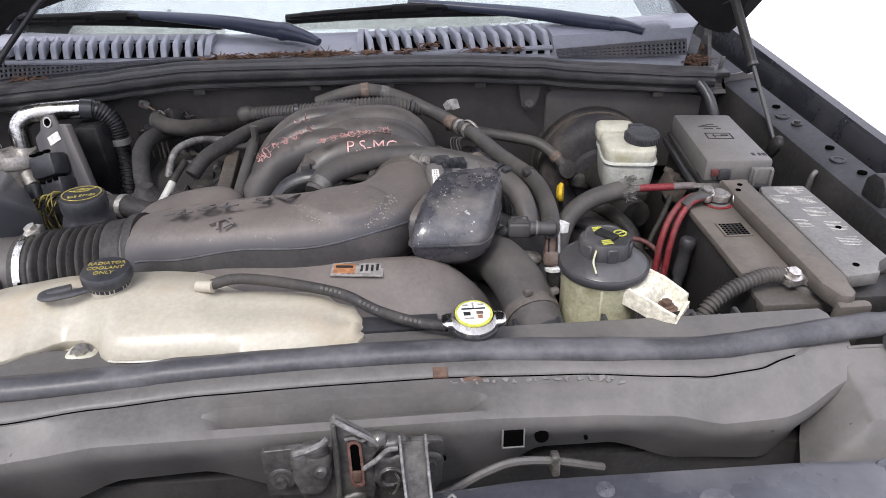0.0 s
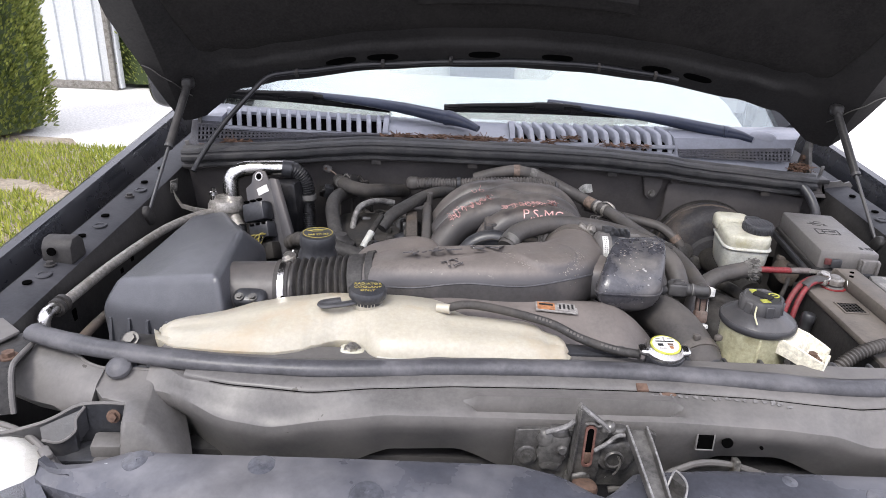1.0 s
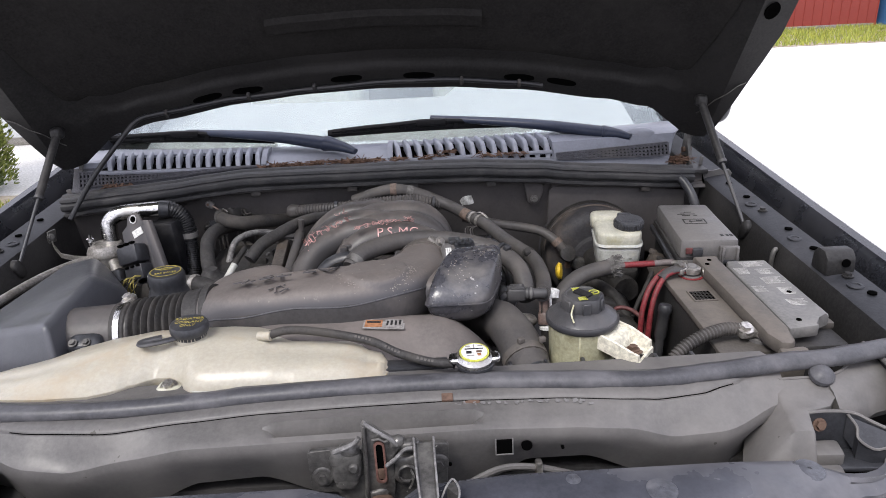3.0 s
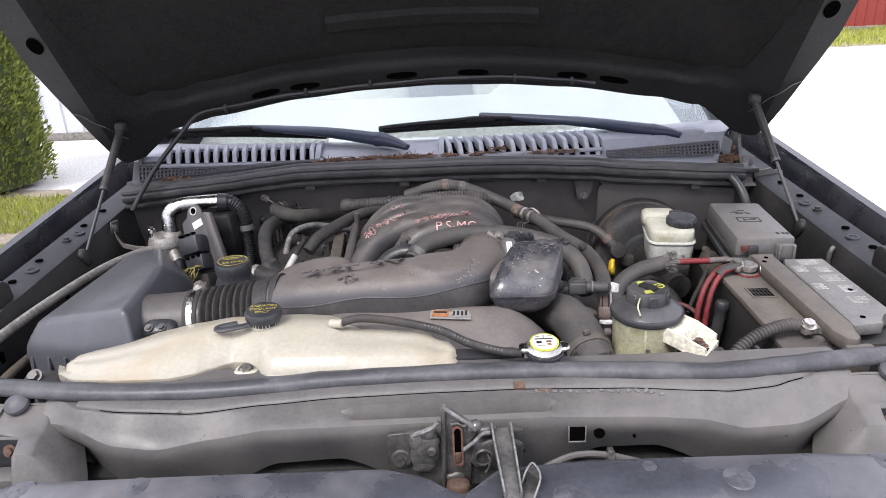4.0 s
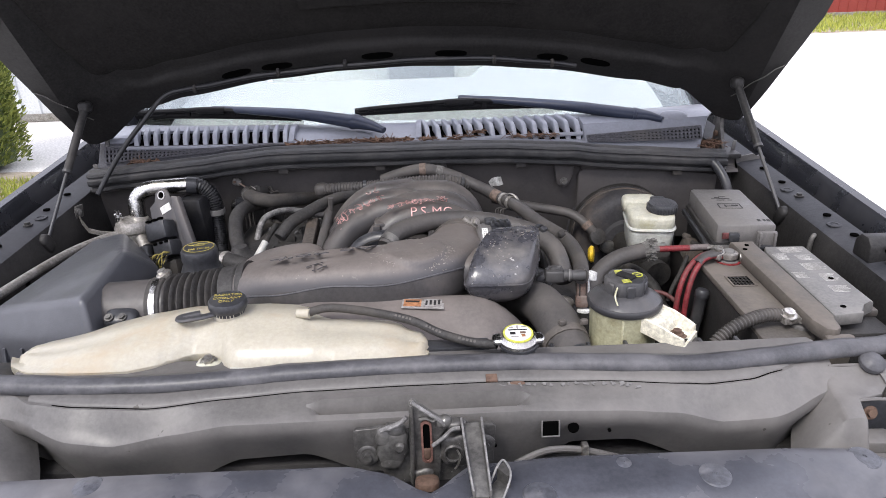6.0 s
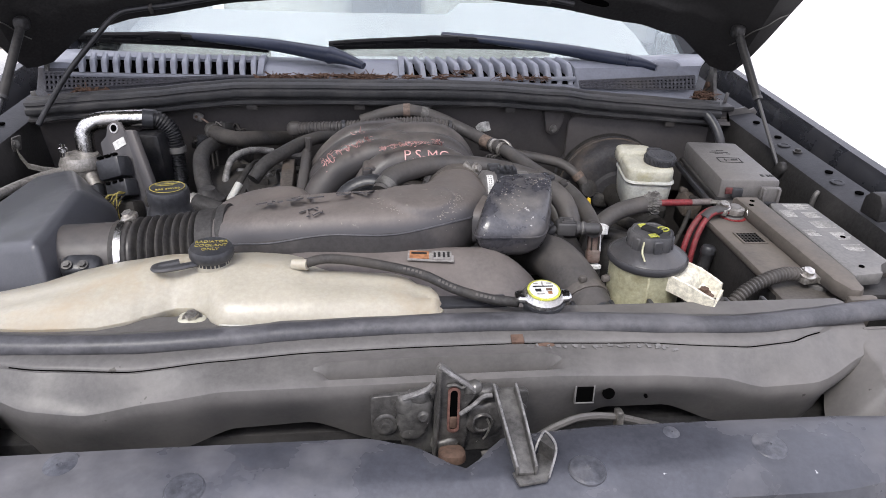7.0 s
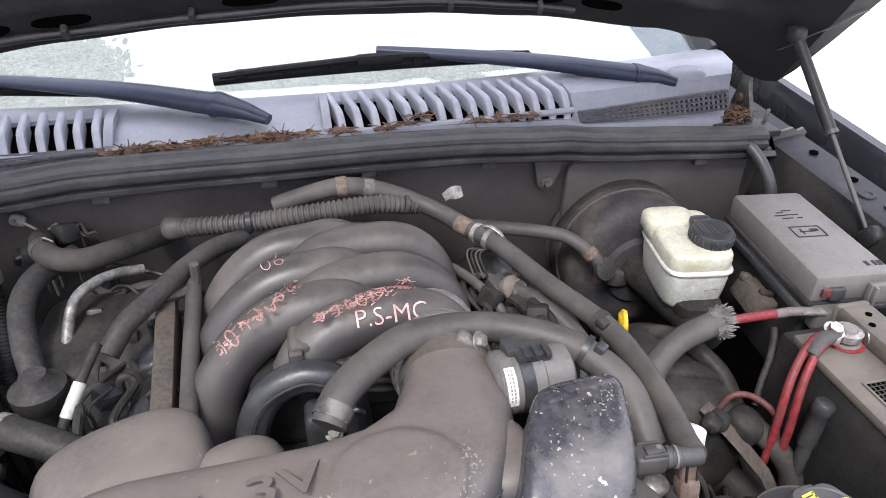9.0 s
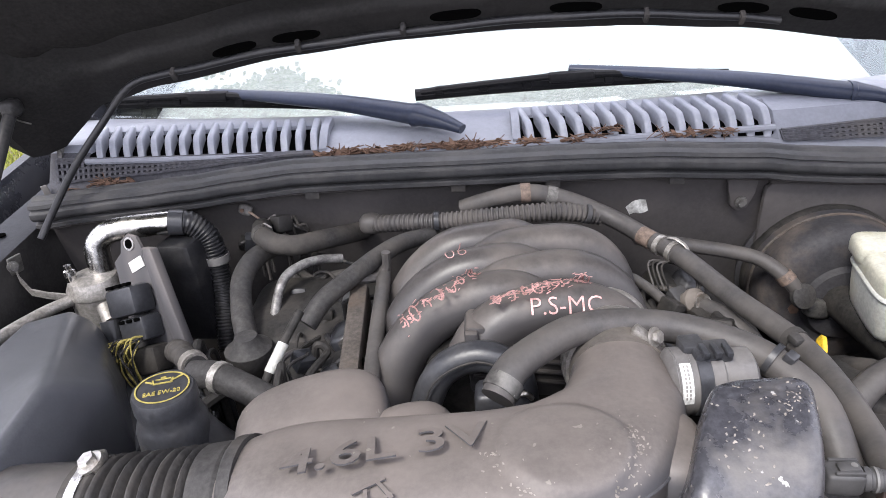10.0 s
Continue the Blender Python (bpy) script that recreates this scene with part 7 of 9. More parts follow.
part("hose_clamp", tube([(0.2205, 0.208, 1.0565), (0.2225, 0.196, 1.053)], 0.0332, 20), "battery_top", upper, "dusty spring clamp")
for sx in (-0.012, 0.018):
    part("clamp_tang", box((0.226 + sx, 0.196, 1.090), (0.010, 0.008, 0.008), (0, 0, 20), 0.002), "battery_top", upper)
purge = hose("purge_hose", "dusty hose crossing below the conduit", [(-0.265, 0.615, 1.070), (-0.245, 0.64, 1.090), (-0.215, 0.675, 1.100), (-0.185, 0.72, 1.104), (-0.155, 0.765, 1.100), (-0.12, 0.80, 1.09)], 0.0125, "rubber")
part("branch", tube([(-0.215, 0.675, 1.096), (-0.19, 0.69, 1.088), (-0.175, 0.70, 1.095), (-0.172, 0.70, 1.12)], 0.006, 8), "hose", purge)
loop = hose("coolant_hose", "black heater hose looping near the firewall", [(-0.388, 0.895, 1.050), (-0.385, 0.862, 1.086), (-0.370, 0.815, 1.097), (-0.348, 0.788, 1.097), (-0.318, 0.790, 1.090), (-0.288, 0.818, 1.082), (-0.262, 0.85, 1.072), (-0.235, 0.888, 1.060)], 0.0150, "rubber")
part("hose_clamp", tube([(-0.372, 0.818, 1.0972), (-0.366, 0.808, 1.0973)], 0.0163, 14), "dark_steel", loop, "thin wire clamp")
part("clamp_tail", tube([(-0.366, 0.812, 1.112), (-0.360, 0.804, 1.120), (-0.352, 0.806, 1.112)], 0.0016, 6, 4), "steel", loop)
loop2 = hose("coolant_hose", "black heater hose dropping to the valve", [(-0.345, 0.84, 1.070), (-0.372, 0.78, 1.080), (-0.378, 0.725, 1.075), (-0.368, 0.675, 1.055), (-0.355, 0.640, 1.035), (-0.35, 0.62, 1.0)], 0.0145, "rubber")
steel_pipe = hose("steel_pipe", "bare steel coolant pipe", [(-0.255, 0.80, 1.060), (-0.278, 0.785, 1.068), (-0.302, 0.765, 1.072), (-0.324, 0.738, 1.066), (-0.332, 0.705, 1.042), (-0.330, 0.665, 1.012), (-0.322, 0.62, 0.97)], 0.0066, "worn_steel")
valve = thing("heater_valve", "black plastic heater control valve", "valve", (-0.345, 0.62, 1.0))
part("valve_body", lathe([(0.020, -0.05), (0.024, -0.02), (0.030, -0.012), (0.030, 0.004), (0.020, 0.010), (0.014, 0.022)], (-0.348, 0.622, 1.030), (0, 0, 1), 22), "rubber", valve)
part("valve_post", tube([(-0.348, 0.622, 1.0), (-0.348, 0.63, 0.93)], 0.02, 12), "void", valve)
bypass = hose("bypass_hose", "short black rubber hose behind the oil cap", [(-0.385, 0.545, 1.055), (-0.355, 0.535, 1.060), (-0.325, 0.520, 1.058), (-0.285, 0.500, 1.050), (-0.24, 0.48, 1.03)], 0.0165, "rubber")
part("hose_clamp", tube([(-0.352, 0.533, 1.060), (-0.343, 0.529, 1.060)], 0.0185, 14), "dull_metal", bypass, "dull hose clamp")
dip = hose("dipstick_tube", "dark tube wrapped with a bright white tag", [(-0.315, 0.49, 1.0), (-0.297, 0.525, 1.052), (-0.279, 0.557, 1.083), (-0.262, 0.590, 1.106)], 0.0055, "void")
part("white_tag", tube([(-0.292, 0.534, 1.062), (-0.278, 0.559, 1.084)], 0.0066, 10), "white_plastic", dip, "crinkled white tag")

# ---- oil cap ----
oil = thing("oil_filler_cap", "black oil filler cap with a yellow oil can mark", "cap", (-0.358, 0.437, 1.10))
OC, ON = V(-0.356, 0.432, 1.113), V(0.03, -0.02, 1).normalized()
part("cap_top", lathe([(0.036, -0.075), (0.034, -0.026), (0.031, -0.017), (0.0285, -0.012), (0.0305, -0.002), (0.0300, 0.010), (0.028, 0.0145), (0.020, 0.016)], OC, ON, 36), "plastic", oil)
yy = V(-0.30, 1, 0)
xo = yy.cross(ON).normalized()
yo = ON.cross(xo)
oface = Matrix.Translation(OC + ON * 0.0163) @ Matrix((xo, yo, ON)).transposed().to_4x4()
part("mark_ring", loft([[oface @ V(r * 1.12 * math.cos(a), r * math.sin(a), h) for a in (2 * math.pi * k / 40 for k in range(40))] for r, h in ((0.0225, 0.0), (0.0225, 0.0006), (0.0212, 0.0006), (0.0212, 0.0))], loop=True), "gold_ink", oil, "yellow oval line")
bm = bmesh.new()
for u, v, w, h, a in ((0, 0.006, 0.018, 0.0016, 0), (0, 0.012, 0.014, 0.0016, 0), (-0.009, 0.009, 0.0016, 0.007, 15), (0.008, 0.009, 0.0016, 0.007, -15), (0.013, 0.011, 0.012, 0.0016, 30), (-0.013, 0.010, 0.008, 0.0016, -30), (0.0, 0.0145, 0.005, 0.0016, 0)):
    bmesh.ops.create_cube(bm, size=1, matrix=oface @ Matrix.Translation((u, v, 0.0003)) @ Matrix.Rotation(radians(a), 4, "Z") @ Matrix.Diagonal((w, h, 0.0008, 1)))
part("oil_can_mark", bm, "gold_ink", oil, "yellow oil can drawing")
part("cap_lettering", lettering("SAE 5W-20", 0.0072, oface @ Matrix.Translation((0, -0.008, 0.0002))), "gold_ink", oil, flat=True)

# ---- accumulator, pipe and bracket at the rear corner ----
acc = thing("accumulator", "dull aluminium air conditioning accumulator canister", "canister", (-0.615, 0.765, 0.9))
part("can", lathe([(0.034, -0.16), (0.038, -0.15), (0.038, -0.006), (0.040, -0.004), (0.040, 0.004), (0.033, 0.018), (0.016, 0.022)], (-0.617, 0.770, 1.048), (0, 0, 1), 28), "dull_metal", acc)
part("service_port", lathe([(0.007, 0), (0.007, 0.014), (0.009, 0.015), (0.008, 0.022), (0.005, 0.024), (0.005, 0.03)], (-0.640, 0.757, 1.062), (0, 0, 1), 12), "silver", acc, "bright service port")
part("fitting", tube([(-0.59, 0.735, 1.035), (-0.575, 0.715, 1.02)], 0.012, 12), "dull_metal", acc)
part("fitting", tube([(-0.578, 0.718, 1.022), (-0.57, 0.70, 0.98)], 0.015, 12), "plastic", acc)
acp = thing("aluminium_pipe", "bright bent aluminium air conditioning pipe", "pipe", (-0.615, 0.78, 1.06))
part("pipe", tube([(-0.608, 0.783, 1.050), (-0.610, 0.787, 1.084), (-0.607, 0.792, 1.107), (-0.590, 0.798, 1.121), (-0.565, 0.803, 1.125), (-0.495, 0.813, 1.126)], 0.0172, 22), "silver", acp)
hose2 = thing("insulated_hose", "black ribbed hose joined to the aluminium pipe", "hose", (-0.46, 0.83, 0.95))
part("hose", ribbed([(-0.498, 0.813, 1.126), (-0.475, 0.818, 1.120), (-0.456, 0.822, 1.096), (-0.449, 0.820, 1.06)], 0.0180, 0.0052, 0.0014, 18), "seal_black", hose2)
part("lower_hose", ribbed([(-0.450, 0.820, 1.062), (-0.448, 0.812, 1.03), (-0.445, 0.80, 1.00), (-0.44, 0.76, 0.93)], 0.0158, 0.0050, 0.0013, 18), "seal_black", hose2)
part("sleeve", tube([(-0.502, 0.8125, 1.126), (-0.482, 0.816, 1.123)], 0.0188, 16), "plastic", hose2)
part("white_band", tube([(-0.4495, 0.820, 1.066), (-0.449, 0.8195, 1.054)], 0.0192, 16), "battery_grey", hose2, "pale grey band")
arm = thing("support_arm", "folded grey steel arm bolted to the inner fender", "bracket", (-0.70, 0.80, 1.05))
part("arm", loft([[(x, y, z + d), (x, y - 0.004, z + d), (x, y - 0.004, z - 0.010 + d), (x, y, z - 0.010 + d)] for x, y, z, d in ((-0.735, 0.78, 1.075, 0.012), (-0.728, 0.772, 1.070, 0), (-0.715, 0.768, 1.050, 0), (-0.69, 0.768, 1.043, 0), (-0.645, 0.766, 1.038, 0))]), "dull_metal", arm)
part("arm_tab", box((-0.732, 0.778, 1.086), (0.004, 0.022, 0.030), (0, 12, -20), 0.002), "dark_steel", arm)
part("arm_bolt", bolt((-0.729, 0.768, 1.088), 0.0055, (0.8, -0.5, 0.2)), "dark_steel", arm)
plate = thing("relay_bracket", "grey steel bracket carrying a black relay and taped wires", "bracket", (-0.52, 0.72, 0.98))
pb = Matrix.Translation((-0.527, 0.735, 1.075)) @ Matrix.Rotation(radians(-22), 4, "Z") @ Matrix.Rotation(radians(-20), 4, "X") @ Matrix.Rotation(radians(-20), 4, "Y") @ Matrix.Scale(1.12, 4)


def on_plate(bm):
    bmesh.ops.transform(bm, matrix=pb, verts=bm.verts)
    return bm


part("plate", on_plate(prism([(-0.036, -0.12), (-0.034, 0.030), (-0.018, 0.038), (-0.014, 0.054), (0.0, 0.060), (0.014, 0.054), (0.018, 0.036), (0.034, 0.026), (0.038, -0.12)], -0.002, 0.002, "y", 0.001)), "dusty", plate)
part("plate_hole", on_plate(lathe([(0.006, 0), (0.006, 0.002)], (0, -0.0018, 0.047), (0, -1, 0), 16)), "black", plate)
part("hole_eyelet", on_plate(loft([[V(r * math.cos(a), h, 0.047 + r * math.sin(a)) for a in (2 * math.pi * k / 20 for k in range(20))] for r, h in ((0.0085, -0.002), (0.0085, -0.0035), (0.006, -0.0035), (0.006, -0.002))], loop=True)), "silver", plate)
part("paper_label", on_plate(box((0.004, -0.0028, 0.020), (0.024, 0.001, 0.014), (0, -12, 0), 0)), "label", plate, "small white label")
part("relay", on_plate(box((-0.002, -0.020, -0.022), (0.047, 0.034, 0.036), (0, 0, 0), 0.006)), "plastic", plate, "black relay")
part("relay_base", on_plate(box((0.002, -0.018, -0.058), (0.042, 0.030, 0.030), (0, 0, 0), 0.004)), "plastic", plate)
part("relay_plug", on_plate(box((0.006, -0.016, -0.098), (0.040, 0.030, 0.034), (0, 0, 0), 0.006)), "void", plate)
part("plate_channel", on_plate(prism([(0.024, 0.038), (0.040, 0.034), (0.064, -0.125), (0.042, -0.125), (0.028, 0.0)], -0.010, 0.004, "y", 0.003)), "dusty", plate, "folded grey edge of the bracket")
part("foil_scrap", on_plate(tube([(0.056, -0.012, -0.098), (0.061, -0.016, -0.112), (0.069, -0.014, -0.124)], 0.0042, 8, 4)), "silver", plate, "scrap of bright foil")
part("rear_housing", box((-0.487, 0.802, 1.020), (0.062, 0.050, 0.165), (0, -4, -12), 0.010), "seal_black", plate, "glossy black housing behind the bracket")
for k in range(3):
    part("relay_slot", on_plate(box((-0.014 + 0.014 * k, -0.0335, -0.002), (0.009, 0.008, 0.004), (0, 0, 0), 0.001)), "black", plate)
    part("base_slot", on_plate(box((-0.010 + 0.013 * k, -0.0335, -0.046), (0.008, 0.004, 0.004), (0, 0, 0), 0.001)), "black", plate)
random.seed(21)
for k in range(26):
    x0 = random.uniform(-0.026, 0.022)
    pts = [(x0, -0.028, -0.068), (x0 + random.uniform(-0.022, 0.002), -0.044 - random.uniform(0, 0.006), -0.078 + random.uniform(-0.008, 0.010)), (x0 + random.uniform(-0.038, -0.010), -0.040, -0.105 + random.uniform(-0.008, 0.008)), (x0 + random.uniform(-0.030, -0.01), -0.02, -0.145)]
    part("wire", on_plate(tube(pts, 0.0011, 5, 5)), random.choice(["gold_ink", "void", "gold_ink", "hose", "gold_ink", "bay"]), plate)
joint = thing("wrapped_joint", "wrinkled cloth-wrapped hose joint by the oil cap", "hose", (-0.44, 0.60, 1.04))
part("wrap", loft([ring for ring in along(catmull([(-0.452, 0.640, 1.020), (-0.432, 0.612, 1.040), (-0.412, 0.585, 1.050), (-0.388, 0.560, 1.054)], 10), lambda t: 0.0130 + 0.0020 * math.sin(t * 46) + 0.001 * math.sin(t * 17), 16)]), "rubber", joint, angle=70)
part("foil_band", tube([(-0.398, 0.571, 1.053), (-0.390, 0.562, 1.054)], 0.0165, 16), "dull_metal", joint, "dull foil band")

# ---- brake booster and reservoir ----
boost = thing("brake_booster", "large dark dusty brake booster drum on the firewall", "brake booster", (0.46, 0.86, 0.85))
BC, BN = (0.478, 0.892, 0.950), (-0.06, -1, 0.05)
part("drum", lathe([(0.116, -0.02), (0.122, 0.0), (0.124, 0.008), (0.119, 0.014), (0.117, 0.045), (0.1145, 0.048), (0.114, 0.078), (0.110, 0.090), (0.100, 0.100), (0.088, 0.104), (0.060, 0.106), (0.054, 0.114), (0.040, 0.117)], BC, BN, 56), "booster", boost, angle=30)
part("drum_band", lathe([(0.1195, 0.016), (0.1205, 0.019), (0.1205, 0.030), (0.118, 0.034)], BC, BN, 56), "void", boost, "grimy clamping band")
part("band_seam", lathe([(0.1165, 0.046), (0.1178, 0.047), (0.1165, 0.049)], BC, BN, 56), "brown_rail", boost)
part("flange_ear", superbox((0.430, 0.775, 0.955), (0.045, 0.02, 0.030), 3, (0, 20, 10), 18, 8), "dark_steel", boost, "grey mounting ear")
part("stud", bolt((0.405, 0.80, 0.945), 0.009, (0, -1, 0.1)), "rust", boost)
part("master_cylinder", tube([(0.458, 0.81, 0.965), (0.485, 0.60, 0.965)], 0.026, 18), "void", boost, "grimy master cylinder")
part("cylinder_foot", superbox((0.49, 0.68, 0.985), (0.07, 0.12, 0.03), 4, (0, 0, -6), 16, 8), "void", boost)
res = thing("brake_fluid_reservoir", "grimy white brake fluid reservoir with a black ribbed cap", "reservoir", (0.495, 0.70, 0.99))
ZR = (0, 0, -9)
part("lower_tank", superbox((0.489, 0.702, 1.013), (0.090, 0.125, 0.076), 5, ZR, 36, 16, shape=lambda x, y, z: (x * (1 + 0.08 * z), y * (1 + 0.07 * z), z)), "white_plastic", res, "white lower tank", angle=70)
part("tank_flange", superbox((0.489, 0.702, 1.044), (0.100, 0.136, 0.009), 5, ZR, 36, 8), "white_plastic", res, angle=70)
part("upper_tank", superbox((0.489, 0.704, 1.056), (0.093, 0.129, 0.036), 5.5, ZR, 36, 14, shape=lambda x, y, z: (x, y, z * (1 + 0.22 * max(0, min(1, y * 3)) * (z > 0)))), "cream_light", res, "yellowed upper tank", angle=70)
part("rear_hump", superbox((0.478, 0.742, 1.068), (0.072, 0.054, 0.032), 4.5, ZR, 28, 12), "cream_light", res, "raised rear of the tank", angle=70)
knob = [(0.025, -0.006), (0.0275, 0.0), (0.0295, 0.002), (0.0295, 0.014), (0.027, 0.018), (0.016, 0.0185)]
rc = part("reservoir_cap", lathe(knob, (0.506, 0.678, 1.073), (0, -0.06, 1), 40), "plastic", res, "black ribbed cap")
bm = bmesh.new()
for k in range(30):
    a = 2 * math.pi * k / 30
    box((0.506 + 0.0295 * math.cos(a), 0.6775 + 0.0295 * math.sin(a), 1.081 + 0.0018 * math.sin(a)), (0.003, 0.003, 0.012), (3, 0, math.degrees(a)), 0.0008, 1, bm)
part("cap_grip", bm, "plastic", rc)
for k in range(7):
    part("cap_rib", box((0.506 + 0.006 * (k - 3), 0.678, 1.0915), (0.0022, 0.036 - 0.003 * abs(k - 3), 0.0012), (3, 0, 0), 0), "plastic", rc)
part("cap_crown", superbox((0.504, 0.706, 1.088), (0.030, 0.016, 0.012), 4, (0, 0, -8), 16, 8), "plastic", rc)
for dx in (-0.008, 0.006):
    part("level_mark", box((0.494 + dx, 0.6345, 1.020), (0.007, 0.0012, 0.0016), ZR, 0), "grey_ink", res)
yc_ = thing("yellow_plug", "bright yellow dipstick ring", "dipstick", (0.347, 0.602, 1.0))
part("ring", lathe([(0.004, -0.006), (0.012, -0.005), (0.0175, 0.0), (0.0155, 0.005), (0.006, 0.006)], (0.347, 0.602, 1.015), (1, -0.35, 0.1), 32), "yellow", yc_)
part("stem", tube([(0.348, 0.602, 1.008), (0.355, 0.61, 0.95), (0.36, 0.62, 0.85)], 0.005, 8), "void", yc_)

# ---- power steering reservoir ----
ps = thing("power_steering_reservoir", "yellowed power steering fluid reservoir with a black lid", "reservoir", (0.300, 0.222, 0.96))
PC = (0.305, 0.220, 0.0)
part("canister", lathe([(0.042, 0.965), (0.0445, 0.972), (0.0465, 1.060), (0.0475, 1.104), (0.0495, 1.108)], PC, (0, 0, 1), 40), "cream", ps, "stained translucent canister")
part("mould_line", box((0.292, 0.1752, 1.045), (0.0035, 0.004, 0.11), (0, 0, 0), 0.0012), "cream", ps)
lid = part("lid", lathe([(0.0480, 1.102), (0.0505, 1.104), (0.0515, 1.1065), (0.0515, 1.111), (0.0500, 1.1135), (0.0485, 1.1135), (0.0475, 1.1145), (0.041, 1.119), (0.034, 1.1235), (0.029, 1.126)], PC, (0, 0, 1), 56), "lid_dust", ps, "black conical lid with dust")
kb = []
for r, h in ((0.025, 1.122), (0.0282, 1.1245), (0.0286, 1.128), (0.0282, 1.1415), (0.0262, 1.145), (0.0235, 1.1455), (0.0225, 1.1445), (0.008, 1.1445)):
    kb.append([V(0.305 + (r + 0.0016 * math.cos(6 * a) * (r > 0.024)) * math.cos(a), 0.220 + (r + 0.0016 * math.cos(6 * a) * (r > 0.024)) * math.sin(a), h) for a in (2 * math.pi * k / 60 for k in range(60))])
grip = part("filler_cap", loft(kb), "plastic", ps, "black lobed filler cap with lime symbols")
for k in range(6):
    a = 2 * math.pi * (k + 0.5) / 6
    part("cap_grip", box((0.305 + 0.0275 * math.cos(a), 0.220 + 0.0275 * math.sin(a), 1.133), (0.004, 0.012, 0.018), (0, 0, math.degrees(a)), 0.0015, 1), "plastic", grip)
part("cap_bar", box((0.305, 0.220, 1.1462), (0.013, 0.026, 0.005), (0, 0, 40), 0.002), "ink", grip)
part("lid_tether", tube([(0.288, 0.198, 1.140), (0.282, 0.186, 1.132), (0.284, 0.178, 1.122)], 0.0012, 6), "cream", ps, "thin pale tether")
for a, nm in ((115, 0), (10, 1), (255, 2)):
    cx, cy = 0.305 + 0.0165 * math.cos(radians(a)), 0.220 + 0.0165 * math.sin(radians(a))
    bm = bmesh.new()
    if nm == 1:
        loft([[V(cx + r * math.cos(b), cy + r * math.sin(b), h) for b in (2 * math.pi * k / 18 for k in range(18))] for r, h in ((0.0075, 1.1452), (0.0075, 1.1462), (0.0058, 1.1462), (0.0058, 1.1452))], loop=True, bm=bm)
        box((cx, cy, 1.1458), (0.011, 0.0018, 0.0008), (0, 0, 30), 0, 1, bm)
    else:
        for d in (-0.0035, 0, 0.0035):
            box((cx, cy + d, 1.1458), (0.011, 0.0020, 0.0008), (0, 0, 12), 0, 1, bm)
        box((cx + 0.005, cy, 1.1458), (0.0016, 0.010, 0.0008), (0, 0, 12), 0, 1, bm)
    part("symbol", bm, "lime", grip, "lime printed symbol")
# ivory arm: a tapering open trough standing out from the canister
ARM = [((0.314, 0.178), (0.352, 0.214), 1.104), ((0.332, 0.161), (0.370, 0.198), 1.100), ((0.352, 0.143), (0.386, 0.182), 1.092), ((0.362, 0.137), (0.392, 0.177), 1.088)]
arm_ = part("mounting_arm", loft([[(a[0], a[1], z - 0.020), (b[0], b[1], z - 0.020), (b[0], b[1], z - 0.013), ((a[0] + b[0]) / 2, (a[1] + b[1]) / 2, z - 0.016), (a[0], a[1], z - 0.013)] for a, b, z in ARM]), "bracket_white", ps, "ivory mounting arm")
for side in (0, 1):
    rings = []
    for a, b, z in ARM:
        p, d = (a, 1) if side == 0 else (b, -1)
        h = z + 0.002
        rings.append([(p[0] - d * 0.0008, p[1] - d * 0.0008, z - 0.021), (p[0] + d * 0.0045, p[1] + d * 0.0045, z - 0.014), (p[0] + d * 0.0022, p[1] + d * 0.0022, h - 0.001), (p[0] + d * 0.0008, p[1] + d * 0.0008, h), (p[0] - d * 0.0008, p[1] - d * 0.0008, h - 0.001)])
    part("arm_wall", loft(rings), "bracket_white", arm_)
part("arm_deck", loft([[(a[0] + 0.002, a[1] + 0.002, z + h), (b[0] - 0.002, b[1] - 0.002, z + h), (b[0] - 0.002, b[1] - 0.002, z + h - 0.003), (a[0] + 0.002, a[1] + 0.002, z + h - 0.003)] for (a, b, z), h in zip(ARM[:2] + [((0.339, 0.155), (0.375, 0.193), 1.098)], (-0.001, -0.002, -0.014))]), "bracket_white", arm_, "flat deck beside the canister")
part("arm_wall", loft([[(0.3605, 0.1365, z), (0.3635, 0.1355, z), (0.3945, 0.1755, z), (0.3915, 0.1780, z)] for z in (1.067, 1.080)]), "bracket_white", arm_)
part("arm_stain", superbox((0.364, 0.168, 1.0795), (0.026, 0.026, 0.003), 2.2, (-4, 8, 40), 16, 6), "rust", arm_, "rust-stained trough floor")
part("arm_bolt", bolt((0.364, 0.168, 1.081), 0.006, (0, 0, 1)), "rust", arm_, "rusty bolt")
part("arm_strut", box((0.372, 0.165, 1.02), (0.035, 0.03, 0.11), (0, 8, 40), 0.005), "void", ps)
part("return_tube", tube([(0.335, 0.185, 0.985), (0.36, 0.16, 1.005), (0.39, 0.155, 1.03), (0.40, 0.16, 1.00)], 0.010, 10), "void", ps)

# ---- battery ----
batt = thing("battery", "dusty black car battery under a printed cover", "battery", (0.61, 0.375, 0.84))
part("case", box((0.611, 0.372, 0.943), (0.200, 0.290, 0.186), (0, 0, -1), 0.006), "bay", batt, "dark battery case")
part("top", box((0.611, 0.386, 1.041), (0.202, 0.222, 0.012), (0, 0, -1), 0.003), "battery_top", batt, "dusty brown-grey battery top")
part("terminal_ledge", box((0.556, 0.246, 1.030), (0.092, 0.060, 0.016), (0, 0, -1), 0.003), "battery_top", batt)
part("vent_recess", box((0.549, 0.389, 1.0475), (0.034, 0.034, 0.0012), (0, 0, -1), 0), "black", batt, "square vent recess")
